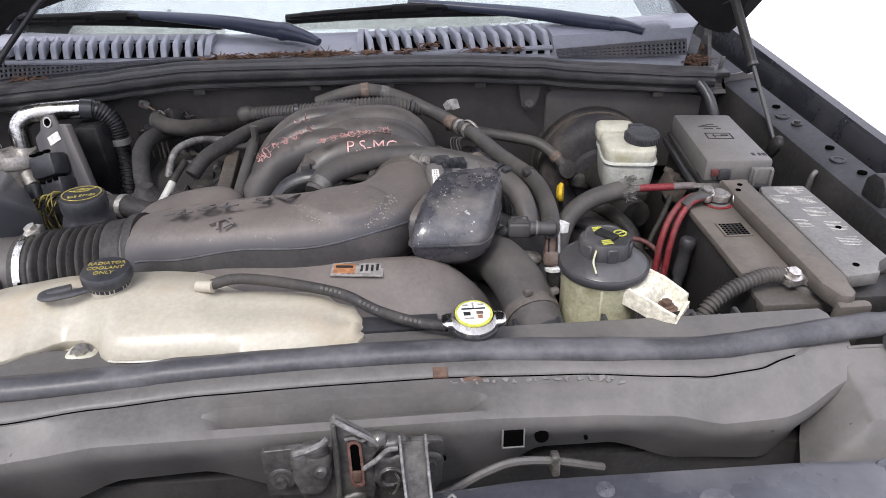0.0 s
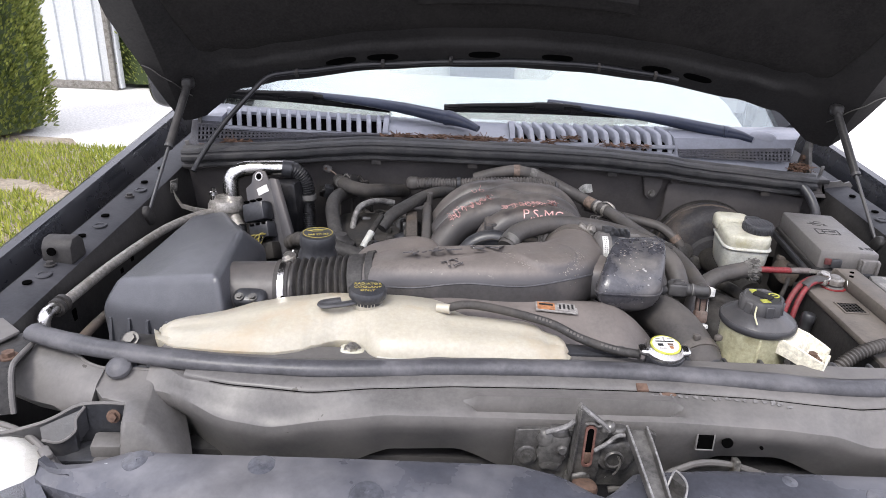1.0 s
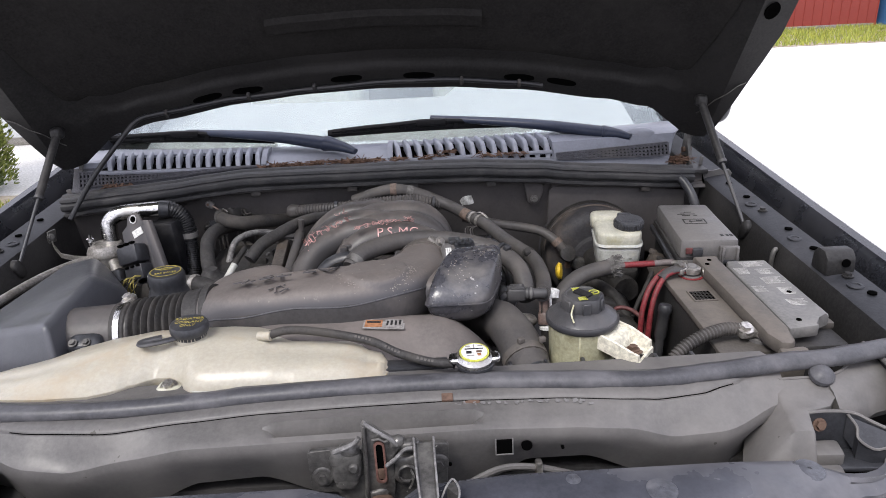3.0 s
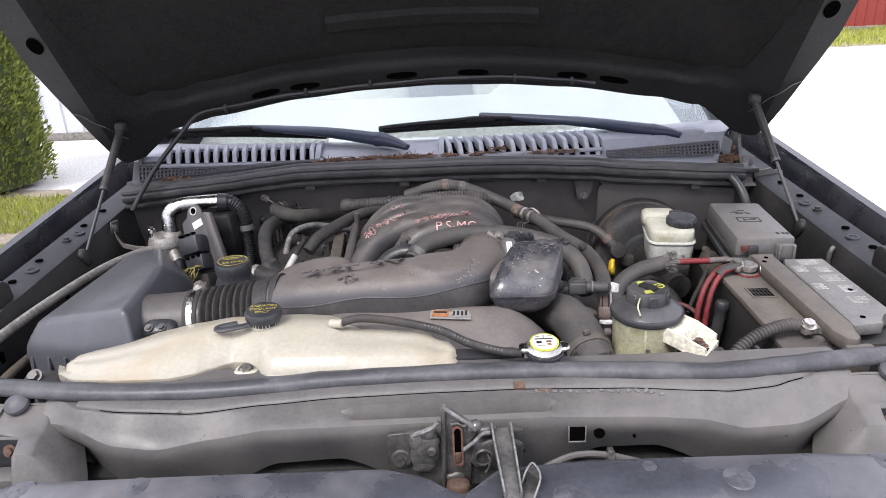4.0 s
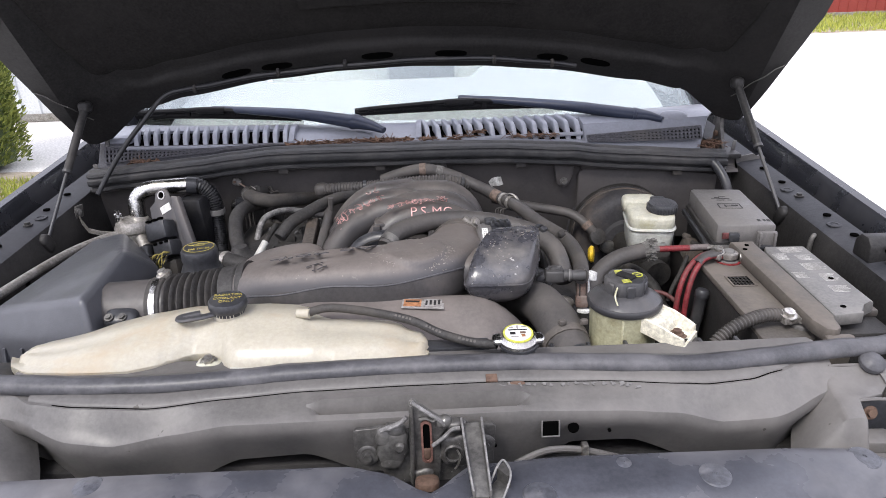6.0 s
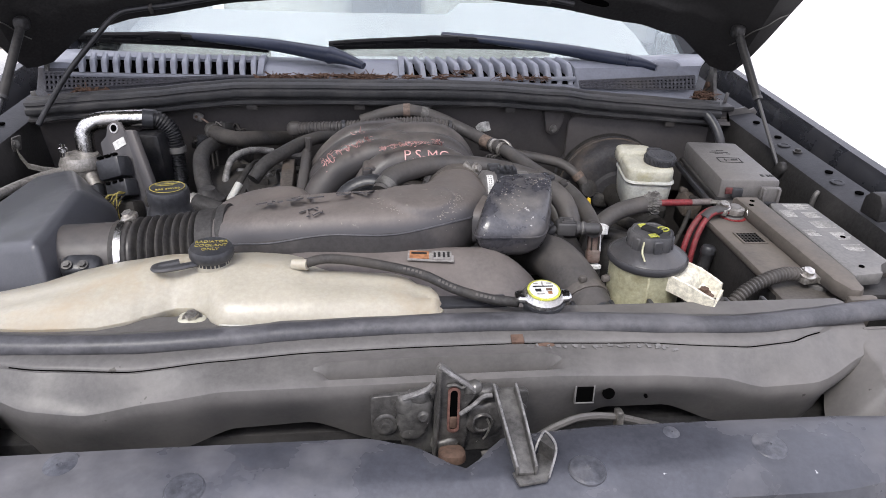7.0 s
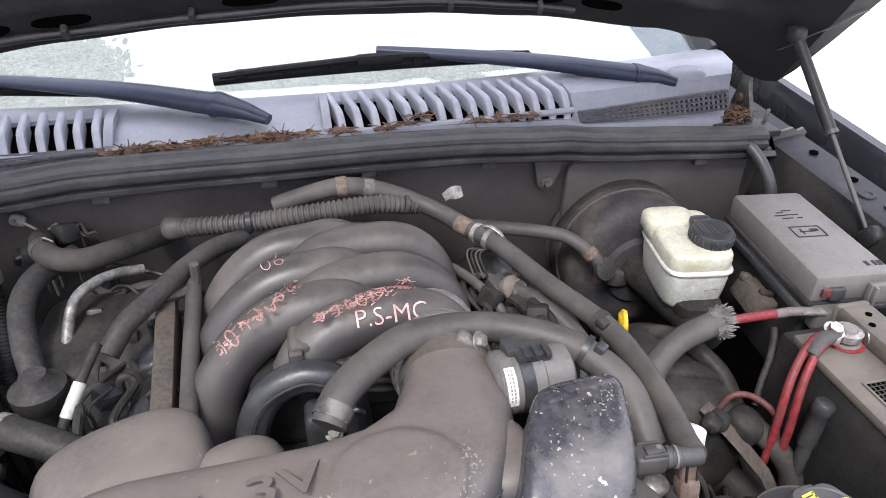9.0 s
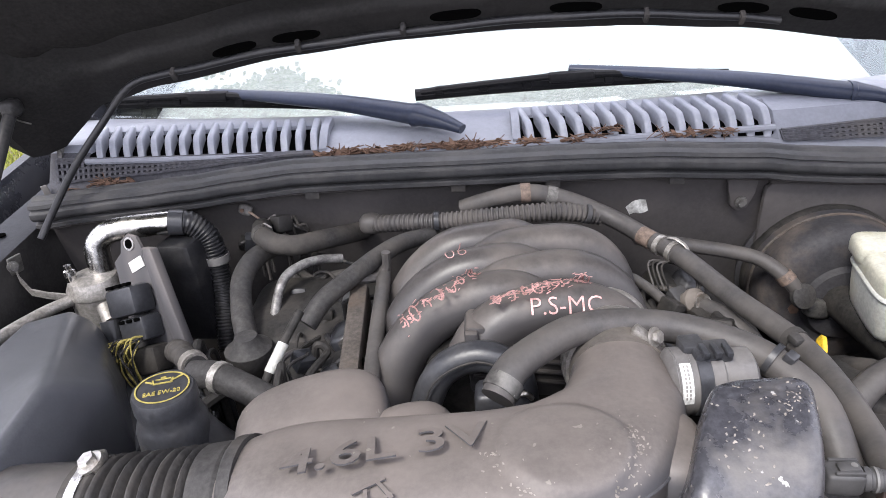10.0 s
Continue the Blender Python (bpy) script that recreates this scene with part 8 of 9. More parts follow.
for k in range(5):
    part("vent_bar", box((0.537 + 0.006 * k, 0.389, 1.0480), (0.0016, 0.034, 0.0012), (0, 0, -1), 0), "void", batt)
    part("vent_bar", box((0.549, 0.377 + 0.006 * k, 1.0480), (0.034, 0.0016, 0.0011), (0, 0, -1), 0), "void", batt)
for dx, dy, w, h in ((-0.0185, 0, 0.003, 0.040), (0.0185, 0, 0.003, 0.040), (0, 0.0185, 0.040, 0.003), (0, -0.0185, 0.040, 0.003)):
    part("vent_rim", box((0.549 + dx, 0.389 + dy, 1.0482), (w, h, 0.0026), (0, 0, -1), 0.0008), "battery_top", batt)
for at, nm, turn, base in (((0.562, 0.474, 1.047), "positive_terminal", 40, 0.0), ((0.5835, 0.252, 1.040), "negative_terminal", 12, 0.004)):
    t = part(nm, lathe([(0.018, -base), (0.018, 0.003), (0.0105, 0.004), (0.0095, 0.020), (0.008, 0.022)], at, (0, 0, 1), 20), "battery_grey", batt, "corroded lead terminal")
    c_, s_ = math.cos(radians(turn)), math.sin(radians(turn))
    part("terminal_clamp", lathe([(0.0100, 0.007), (0.0160, 0.008), (0.0165, 0.017), (0.0105, 0.018)], at, (0, 0, 1), 22), "dull_metal", t)
    part("clamp_lug", box((at[0] - 0.022 * c_, at[1] - 0.006 + 0.012 * s_, at[2] + 0.012), (0.030, 0.018, 0.011), (0, 0, turn), 0.003), "dull_metal", t)
    part("clamp_bolt", bolt((at[0] - 0.026 * c_, at[1] - 0.006 + 0.012 * s_, at[2] + 0.018), 0.0080, (0, -0.3, 1)), "steel", t)
    part("clamp_bolt", bolt((at[0] + 0.019, at[1] - 0.008, at[2] + 0.010), 0.0070, (1, -0.5, 0.2)), "steel", t)
part("red_gasket", lathe([(0.022, 0), (0.022, 0.0015)], (0.562, 0.474, 1.0475), (0, 0, 1), 20), "red", batt, "red terminal washer")
strap = thing("battery_hold_down", "dusty black plastic battery hold-down strap", "strap", (0.60, 0.36, 1.05))
part("strap_bar", prism([(0.578, 0.512), (0.620, 0.508), (0.608, 0.225), (0.604, 0.192), (0.594, 0.182), (0.580, 0.186), (0.573, 0.215)], 1.046, 1.070, "z", 0.006), "battery_top", strap)
for y in (0.488, 0.470):
    part("strap_hole", lathe([(0.004, 0), (0.004, 0.001)], (0.588 + (y - 0.47) * 0.6, y, 1.070), (0, 0, 1), 10), "black", strap)
part("strap_drop", box((0.598, 0.188, 1.015), (0.042, 0.014, 0.09), (6, 0, 0), 0.006), "battery_top", strap)
part("strap_back", box((0.604, 0.516, 1.02), (0.046, 0.012, 0.09), (0, 0, 0), 0.005), "battery_top", strap)
plate2 = thing("battery_cover", "dusty grey battery cover plate printed with small warnings", "cover", (0.66, 0.36, 1.05))
part("plate", prism([(0.622, 0.464), (0.630, 0.486), (0.698, 0.482), (0.692, 0.262), (0.668, 0.258), (0.660, 0.232), (0.612, 0.226)], 1.048, 1.068, "z", 0.004), "battery_grey", plate2)
random.seed(8)
bm = bmesh.new()
for y0, x0, n, w in ((0.474, 0.650, 6, 0.044), (0.448, 0.630, 7, 0.024), (0.440, 0.664, 6, 0.030), (0.405, 0.656, 7, 0.036), (0.372, 0.626, 6, 0.022), (0.362, 0.664, 7, 0.026), (0.318, 0.656, 6, 0.030)):
    for k in range(n):
        ww = w * random.uniform(0.7, 1)
        box((x0 + ww / 2 - 0.004, y0 - 0.0040 * k, 1.0684), (ww, 0.0011, 0.0004), (0, 0, -1), 0, 1, bm)
part("print_bar", bm, "pale_print", plate2, "rows of small pale warning print")
for x, y in ((0.672, 0.345), (0.638, 0.250)):
    part("plate_hole", lathe([(0.004, 0), (0.004, 0.001)], (x, y, 1.0682), (0, 0, 1), 12), "black", plate2)
tray = thing("battery_tray", "dark steel battery tray fixed to the inner fender", "tray", (0.61, 0.37, 0.70))
part("tray_base", box((0.61, 0.37, 0.70), (0.25, 0.40, 0.30), (0, 0, -1), 0.01), "bay", tray)
part("fender_hook", tube([(0.7365, 0.520, 1.068), (0.732, 0.512, 1.074), (0.727, 0.510, 1.066), (0.727, 0.512, 1.045), (0.731, 0.518, 1.02)], 0.0045, 10), "dark_steel", tray, "dark hooked rod")
neg = thing("negative_cable", "black corrugated battery cable sleeve", "cable", (0.46, 0.22, 1.0))
part("sleeve", ribbed([(0.553, 0.256, 1.054), (0.528, 0.252, 1.058), (0.498, 0.244, 1.055), (0.468, 0.236, 1.044), (0.443, 0.226, 1.026), (0.425, 0.212, 0.99), (0.418, 0.20, 0.95)], 0.0104, 0.0056, 0.0019, 14), "hose", neg)
part("wrap", tube([(0.440, 0.224, 1.022), (0.424, 0.211, 0.988)], 0.0135, 12), "plastic", neg)
part("branch", tube([(0.455, 0.222, 1.02), (0.470, 0.206, 1.01), (0.480, 0.188, 0.98)], 0.008, 10), "plastic", neg)
pos = thing("positive_cable", "pair of bright red battery cables", "cable", (0.48, 0.45, 0.95))
part("cable", tube([(0.548, 0.478, 1.058), (0.524, 0.475, 1.062), (0.500, 0.464, 1.056), (0.478, 0.449, 1.036), (0.465, 0.436, 1.005), (0.461, 0.430, 0.97), (0.459, 0.428, 0.92)], 0.0049, 12), "cable_red", pos)
part("cable", tube([(0.550, 0.470, 1.058), (0.530, 0.466, 1.061), (0.508, 0.456, 1.056), (0.489, 0.442, 1.034), (0.478, 0.430, 1.002), (0.474, 0.424, 0.97), (0.472, 0.422, 0.92)], 0.0049, 12), "cable_red", pos)
part("cable_sleeve", tube([(0.552, 0.475, 1.060), (0.535, 0.472, 1.0625), (0.516, 0.466, 1.0605), (0.500, 0.457, 1.053)], 0.0098, 12, flat=0.7), "hose", pos, "dusty black sleeve end")
boot = part("boot", lathe([(0.0095, -0.055), (0.0105, -0.05), (0.0105, -0.008), (0.0120, -0.006), (0.0120, 0.004), (0.0095, 0.008), (0.005, 0.009)], (0.497, 0.414, 1.014), (0.12, 0.05, 1), 22), "plastic", pos, "black rubber boot")
part("boot_tail", tube([(0.491, 0.411, 0.966), (0.488, 0.408, 0.93), (0.484, 0.404, 0.88)], 0.008, 12), "plastic", boot)
main = thing("main_cable", "thick dusty cable sleeve with a frayed end and red core", "cable", (0.38, 0.5, 0.98))
part("sleeve", tube([(0.313, 0.455, 0.945), (0.316, 0.472, 0.975), (0.328, 0.494, 1.005), (0.350, 0.514, 1.025), (0.385, 0.530, 1.038), (0.438, 0.541, 1.046)], 0.0152, 16), "hose", main)
part("core", tube([(0.425, 0.540, 1.046), (0.451, 0.541, 1.046), (0.462, 0.540, 1.0465)], 0.0058, 10), "pale_cable", main, "dirty pale cable insulation")
part("core", tube([(0.460, 0.540, 1.0465), (0.490, 0.5395, 1.047), (0.518, 0.538, 1.0475)], 0.0060, 10), "cable_red", main, "bare red stretch of the cable")
part("core", tube([(0.516, 0.538, 1.0475), (0.535, 0.536, 1.049), (0.550, 0.531, 1.051)], 0.0062, 10), "pale_cable", main, "dirty pale cable end")
part("cable_lug", box((0.560, 0.528, 1.0515), (0.030, 0.014, 0.005), (0, 0, -15), 0.002), "dull_metal", main, "flat crimped lug")
random.seed(5)
bm = bmesh.new()
for k in range(260):
    a = random.uniform(0, 6.28)
    out = random.uniform(0.0155, 0.0225)
    back = random.uniform(-0.003, 0.016)
    off = V(-0.08, math.cos(a), math.sin(a))
    s0 = V(0.428, 0.539, 1.045) + off * 0.0135
    tube([s0, V(0.438, 0.541, 1.046) + off * 0.0165, V(0.441 + back, 0.541, 1.046) + off * out], lambda q: 0.0012 - 0.0004 * q, 4, 2, bm=bm)
tagged(part("frayed_braid", bm, "braid", main, "frayed pale grey braid"), kind="stuff")
part("black_tie", tube([(0.3145, 0.464, 0.960), (0.3155, 0.469, 0.969)], 0.0166, 14), "plastic", main, "black tape band")
loom = thing("taped_loom", "cloth-taped wiring loom with a dark red wire", "wiring", (0.45, 0.45, 0.90))
part("wrap", superbox((0.442, 0.456, 0.955), (0.050, 0.046, 0.040), 2.6, (20, 15, 35), 22, 12), "void", loom)
part("loom_hose", tube([(0.452, 0.450, 0.955), (0.465, 0.438, 0.945), (0.484, 0.414, 0.918), (0.49, 0.40, 0.87)], 0.014, 12), "rubber", loom)
part("red_wire", tube([(0.418, 0.476, 0.97), (0.430, 0.474, 0.990), (0.452, 0.466, 0.990), (0.468, 0.446, 0.980), (0.472, 0.436, 0.955)], 0.0040, 10), "red_grimy", loom, "dark red wire")
part("red_wire", tube([(0.458, 0.466, 0.975), (0.470, 0.480, 0.995), (0.486, 0.495, 1.015), (0.500, 0.512, 1.030), (0.508, 0.525, 1.036)], 0.0042, 10), "void", loom, "grimy dark wire")

# ---- fuse box ----
fuse = thing("fuse_box", "dusty black underhood fuse box with printed lid", "fuse box", (0.629, 0.640, 0.90))
FR_ = Matrix.Translation((0.629, 0.640, 0)) @ Matrix.Rotation(radians(-7), 4, "Z")


def on_fuse(bm):
    bmesh.ops.transform(bm, matrix=FR_, verts=bm.verts)
    return bm


part("base", on_fuse(box((0, 0, 0.985), (0.108, 0.20, 0.13), (0, 0, 0), 0.006)), "bay", fuse)
lid_ = part("lid", on_fuse(prism([(-0.051, -0.104), (-0.051, 0.118), (0.052, 0.116), (0.056, -0.102)], 1.050, 1.090, "z", 0.006)), "fuse_lid", fuse, "dusty fuse box lid")
part("lid_rim", on_fuse(prism([(-0.055, -0.108), (-0.055, 0.122), (0.056, 0.120), (0.060, -0.106)], 1.046, 1.054, "z", 0.003)), "bay", fuse)
latch_ = part("lid_latch", on_fuse(box((0.038, -0.107, 1.062), (0.036, 0.010, 0.034), (0, 0, 0), 0.003)), "fuse_lid", fuse)
for dx in (-0.013, 0.013):
    part("latch_cheek", on_fuse(box((0.038 + dx, -0.113, 1.062), (0.005, 0.010, 0.032), (0, 0, 0), 0.0015)), "fuse_lid", latch_)
part("latch_bar", on_fuse(box((0.038, -0.115, 1.050), (0.026, 0.008, 0.007), (0, 0, 0), 0.002)), "plastic", latch_)
part("red_tab", on_fuse(box((-0.036, -0.109, 1.070), (0.012, 0.004, 0.012), (0, 0, 0), 0.001)), "red_grimy", fuse, "small red tab")
part("lid_latch", on_fuse(box((-0.020, -0.106, 1.066), (0.020, 0.010, 0.018), (0, 0, 0), 0.003)), "plastic", fuse)
part("front_block", on_fuse(box((-0.022, -0.114, 1.036), (0.056, 0.022, 0.030), (0, 0, 0), 0.004)), "panel", fuse, "dusty connector block")
part("front_notch", on_fuse(box((-0.012, -0.122, 1.046), (0.012, 0.010, 0.014), (0, 0, 0), 0.001)), "black", fuse)
bm = bmesh.new()
for u, v, w, h in ((-0.012, 0.050, 0.010, 0.002), (0.0, 0.055, 0.014, 0.002), (-0.016, 0.042, 0.016, 0.002), (0.002, 0.043, 0.020, 0.002), (-0.008, 0.034, 0.016, 0.002), (0.010, 0.034, 0.008, 0.002), (0.030, -0.085, 0.005, 0.010), (0.040, -0.085, 0.004, 0.010), (0.047, -0.085, 0.006, 0.010),
                   (0.0, 0.010, 0.042, 0.002), (0.0, -0.016, 0.042, 0.002), (-0.021, -0.003, 0.002, 0.026), (0.021, -0.003, 0.002, 0.026), (0.0, -0.003, 0.022, 0.002), (-0.008, -0.003, 0.002, 0.014), (0.010, 0.0, 0.012, 0.006)):
    part("printed_mark", on_fuse(box((u, v + 0.006, 1.0902), (w, h, 0.0008), (0, 0, 0), 0)), "ink", lid_)
conn = part("side_connector", box((0.550, 0.618, 1.010), (0.030, 0.066, 0.034), (0, 20, -8), 0.006), "brown_rail", fuse, "grimy brown connector")
part("connector_clip", box((0.548, 0.640, 1.030), (0.016, 0.012, 0.010), (0, 20, -8), 0.003), "brown_rail", conn)
part("connector_clip", box((0.552, 0.600, 1.030), (0.020, 0.010, 0.008), (0, 20, -8), 0.003), "void", conn)
part("rim_rail", on_fuse(box((-0.060, 0.0, 1.040), (0.008, 0.23, 0.012), (0, 0, 0), 0.003)), "plastic", fuse)
feed = hose("fender_harness", "black wiring sleeve down the inner fender corner", [(0.66, 0.875, 1.125), (0.68, 0.855, 1.115), (0.695, 0.82, 1.08), (0.70, 0.80, 1.03), (0.69, 0.78, 0.97)], 0.010, "plastic")

# ---- sensors and harness by the resonator ----
sensor = thing("pressure_sensor", "black electrical plug on a brown sensor", "sensor", (0.25, 0.33, 1.05))
plug = part("plug", superbox((0.2255, 0.329, 1.100), (0.030, 0.021, 0.021), 6, (0, 0, -4), 20, 10), "plastic", sensor, "black two-pin plug")
part("plug_latch", box((0.228, 0.328, 1.112), (0.016, 0.010, 0.004), (0, -6, -4), 0.0015), "plastic", plug)
for dy in (-0.007, 0.007):
    part("latch_rail", box((0.227, 0.329 + dy, 1.1105), (0.022, 0.003, 0.005), (0, 0, -4), 0.001), "plastic", plug)
part("latch_eye", lathe([(0.0025, 0), (0.0025, 0.001)], (0.232, 0.328, 1.1137), (0, 0, 1), 10), "battery_grey", plug)
part("plug_tail", tube([(0.212, 0.330, 1.099), (0.205, 0.331, 1.094), (0.200, 0.334, 1.082)], 0.0062, 10), "plastic", plug)
barrel = part("barrel", lathe([(0.0095, 0), (0.0098, 0.004), (0.0088, 0.005), (0.0088, 0.007), (0.0098, 0.008), (0.0098, 0.012), (0.0085, 0.013), (0.0085, 0.030), (0.007, 0.033)], (0.240, 0.3275, 1.100), (0.97, -0.17, 0), 20), "plastic", sensor)
part("barrel_band", lathe([(0.0101, 0), (0.0101, 0.0018)], (0.2475, 0.3262, 1.100), (0.97, -0.17, 0), 20), "battery_grey", barrel)
part("hose_neck", tube([(0.2715, 0.350, 1.090), (0.268, 0.334, 1.096), (0.266, 0.325, 1.098)], 0.0125, 14), "hose", sensor)
part("white_collar", lathe([(0.0085, -0.008), (0.0135, -0.006), (0.0135, 0.006), (0.0085, 0.008)], (0.2855, 0.357, 1.084), (0.15, 0.3, 1), 16), "label", sensor, "white collar")
part("sensor_neck", box((0.2785, 0.345, 1.072), (0.012, 0.014, 0.040), (-20, 0, 0), 0.003), "label", sensor, "pale plastic edge")
part("sensor_body", box((0.2705, 0.333, 1.074), (0.017, 0.014, 0.026), (-15, 0, -8), 0.003), "sensor_brown", sensor, "pinkish brown sensor body")
part("sensor_body", box((0.2695, 0.326, 1.055), (0.020, 0.018, 0.020), (-15, 0, -8), 0.004), "sensor_brown", sensor)
for dx in (-0.005, 0.005):
    part("body_groove", box((0.2705 + dx, 0.3255, 1.074), (0.0016, 0.003, 0.022), (-15, 0, -8), 0), "void", sensor)
part("pale_ring", lathe([(0.0085, -0.003), (0.0105, -0.002), (0.0105, 0.002), (0.0085, 0.003)], (0.2715, 0.319, 1.041), (0.05, 0.25, 1), 16), "label", sensor, "pale end ring")
part("sensor_foot", tube([(0.2715, 0.318, 1.040), (0.271, 0.312, 1.02), (0.262, 0.305, 0.99)], 0.0085, 10), "void", sensor)
part("foil_wrap", superbox((0.246, 0.338, 1.048), (0.030, 0.022, 0.016), 3, (10, 20, 20), 14, 8), "dull_metal", sensor, "crumpled grey wrap")


def clutter(name, label, seed, lo, hi, count, r0, r1, mats, boxes):
    """Loose looms of dark wires and plugs between the larger parts."""
    random.seed(seed)
    root = thing(name, label, "wiring", ((lo[0] + hi[0]) / 2, (lo[1] + hi[1]) / 2, lo[2] - 0.03))
    for _ in range(count):
        a = V(*(random.uniform(u, v) for u, v in zip(lo, hi)))
        b = V(*(random.uniform(u, v) for u, v in zip(lo, hi)))
        side = V(random.uniform(-1, 1), random.uniform(-1, 1), 0) * 0.018
        pts = [V(a.x, a.y, lo[2] - 0.05), a - V(0, 0, 0.012), a.lerp(b, 0.3) + side + V(0, 0, 0.010), a.lerp(b, 0.7) - side * 0.6, b - V(0, 0, 0.010), V(b.x, b.y, lo[2] - 0.06)]
        part("wire", tube(pts, random.uniform(r0, r1), 8, 7), random.choice(mats), root)
    for _ in range(boxes):
        p = [random.uniform(a, b) for a, b in zip(lo, hi)]
        part("plug", box(p, (random.uniform(0.015, 0.03), random.uniform(0.02, 0.04), random.uniform(0.015, 0.03)), (random.uniform(-30, 30), random.uniform(-30, 30), random.uniform(0, 180)), 0.004), random.choice(["plastic", "void", "bay"]), root)
    return root


clutter("engine_harness", "tangle of taped wires and black plugs", 31, (-0.30, 0.50, 1.00), (-0.19, 0.70, 1.065), 16, 0.0012, 0.005, ["void", "hose", "bay", "void"], 7)
clutter("engine_harness", "tangle of dark wires below the brake parts", 32, (0.15, 0.52, 0.98), (0.26, 0.74, 1.05), 14, 0.0015, 0.006, ["void", "hose", "rubber", "rubber"], 6)
clutter("engine_harness", "dark wires and hoses beside the battery", 33, (0.33, 0.30, 0.86), (0.47, 0.60, 0.905), 14, 0.002, 0.006, ["void", "plastic", "bay", "bay"], 7)
clutter("engine_harness", "dark wires deep beside the air box", 34, (-0.46, 0.42, 0.92), (-0.38, 0.72, 1.02), 12, 0.002, 0.008, ["void", "plastic", "bay"], 5)
clutter("engine_harness", "dark taped looms under the heater hoses", 36, (-0.36, 0.66, 0.98), (-0.20, 0.84, 1.045), 18, 0.002, 0.009, ["void", "plastic", "rubber", "bay"], 9)
clutter("engine_harness", "dark hoses and plugs behind the throttle body", 37, (0.12, 0.50, 1.00), (0.24, 0.66, 1.075), 10, 0.003, 0.008, ["void", "hose", "plastic"], 5)
clutter("engine_harness", "dark wires under the battery cables", 38, (0.38, 0.20, 0.85), (0.50, 0.46, 0.885), 10, 0.002, 0.005, ["void", "plastic", "bay"], 5)
clutter("firewall_harness", "loose dark wires on the firewall", 35, (-0.42, 0.86, 1.05), (-0.30, 0.885, 1.090), 5, 0.0012, 0.0028, ["hose", "void", "bay"], 3)

# long hose down the inner fender
fend = hose("fender_hose", "grey hose running along the inner fender", [(-0.718, 0.262, 1.058), (-0.716, 0.30, 1.057), (-0.712, 0.44, 1.054), (-0.695, 0.61, 1.049), (-0.668, 0.70, 1.045), (-0.636, 0.748, 1.043)], 0.0085, "dull_metal")
part("end_fitting", tube([(-0.7185, 0.272, 1.0583), (-0.720, 0.245, 1.061), (-0.721, 0.232, 1.052), (-0.721, 0.228, 1.03), (-0.721, 0.226, 0.98)], 0.0095, 14), "silver", fend, "bright elbow fitting")
for y in (0.266, 0.280):
    part("collar", tube([(-0.7183, y - 0.004, 1.058), (-0.7180, y + 0.004, 1.058)], 0.0138, 16), "rubber", fend)
part("lower_pipe", tube([(-0.690, 0.20, 1.0), (-0.685, 0.27, 1.012), (-0.68, 0.36, 1.012), (-0.675, 0.50, 1.0)], 0.0075, 10), "brown_rail", fend, "grimy lower pipe")

# small loose things
tag_ = thing("paper_tag", "crumpled white paper tag by the firewall", "paper tag", (0.182, 0.855, 1.08))
bm = bmesh.new()
g = [[bm.verts.new((0.1645 + 0.028 * i / 4 + 0.006 * (1 - j / 3), 0.852 + 0.003 * math.sin(i * 1.9 + j), 1.083 + 0.020 * j / 3 + 0.004 * i / 4 - 0.008 * (i == 0) * j / 3)) for i in range(5)] for j in range(4)]
for j in range(3):
    for i in range(4):
        bm.faces.new((g[j][i], g[j][i + 1], g[j + 1][i + 1], g[j + 1][i]))
bmesh.ops.solidify(bm, geom=bm.faces[:], thickness=0.0008)
part("paper", bm, "label", tag_)


def litter(name, label, seed, spots, n):
    random.seed(seed)
    bm = bmesh.new()
    for _ in range(n):
        x, y, z, sx_, sy_ = random.choice(spots)
        c = V(x + random.uniform(-sx_, sx_), y + random.uniform(-sy_, sy_), z + random.uniform(0, 0.006))
        if random.random() < 0.72:
            d = V(random.uniform(-1, 1), random.uniform(-0.4, 0.4), random.uniform(-0.15, 0.25)).normalized() * random.uniform(0.008, 0.022)
            loft(along([c - d, c + V(0, 0, 0.002), c + d], 0.0008, 4), bm=bm)
        else:
            s = random.uniform(0.005, 0.011)
            m = Matrix.Translation(c) @ Euler((random.uniform(-0.9, 0.9), random.uniform(-0.9, 0.9), random.uniform(0, 6.3))).to_matrix().to_4x4()
            loft([[m @ V(u * s, v * s * 0.6, w) for u, v, w in ((-1, 0, 0), (-0.3, -0.8, 0.001), (0.6, -0.5, 0), (1.1, 0.1, 0.0015), (0.4, 0.7, 0), (-0.5, 0.6, 0.001))], [m @ V(u * s, v * s * 0.6, w + 0.0007) for u, v, w in ((-1, 0, 0), (-0.3, -0.8, 0.001), (0.6, -0.5, 0), (1.1, 0.1, 0.0015), (0.4, 0.7, 0), (-0.5, 0.6, 0.001))]], bm=bm)
    ob = tagged(part(name, bm, "leaf_brown", None, label), label, "leaves", kind="stuff")
    return ob


litter("leaf_litter", "brown pine needles and bark caught along the cowl", 41, [(-0.26, 0.896, 1.183, 0.03, 0.006), (-0.20, 0.897, 1.185, 0.05, 0.006), (-0.12, 0.897, 1.186, 0.05, 0.006), (-0.05, 0.897, 1.186, 0.04, 0.006)], 300)
litter("leaf_litter", "dry brown leaves lying on the vent fins", 42, [(0.03, 0.899, 1.185, 0.012, 0.006), (0.11, 0.900, 1.186, 0.03, 0.007), (0.14, 0.903, 1.196, 0.02, 0.008), (0.24, 0.899, 1.184, 0.03, 0.006), (0.30, 0.899, 1.183, 0.02, 0.006)], 90)
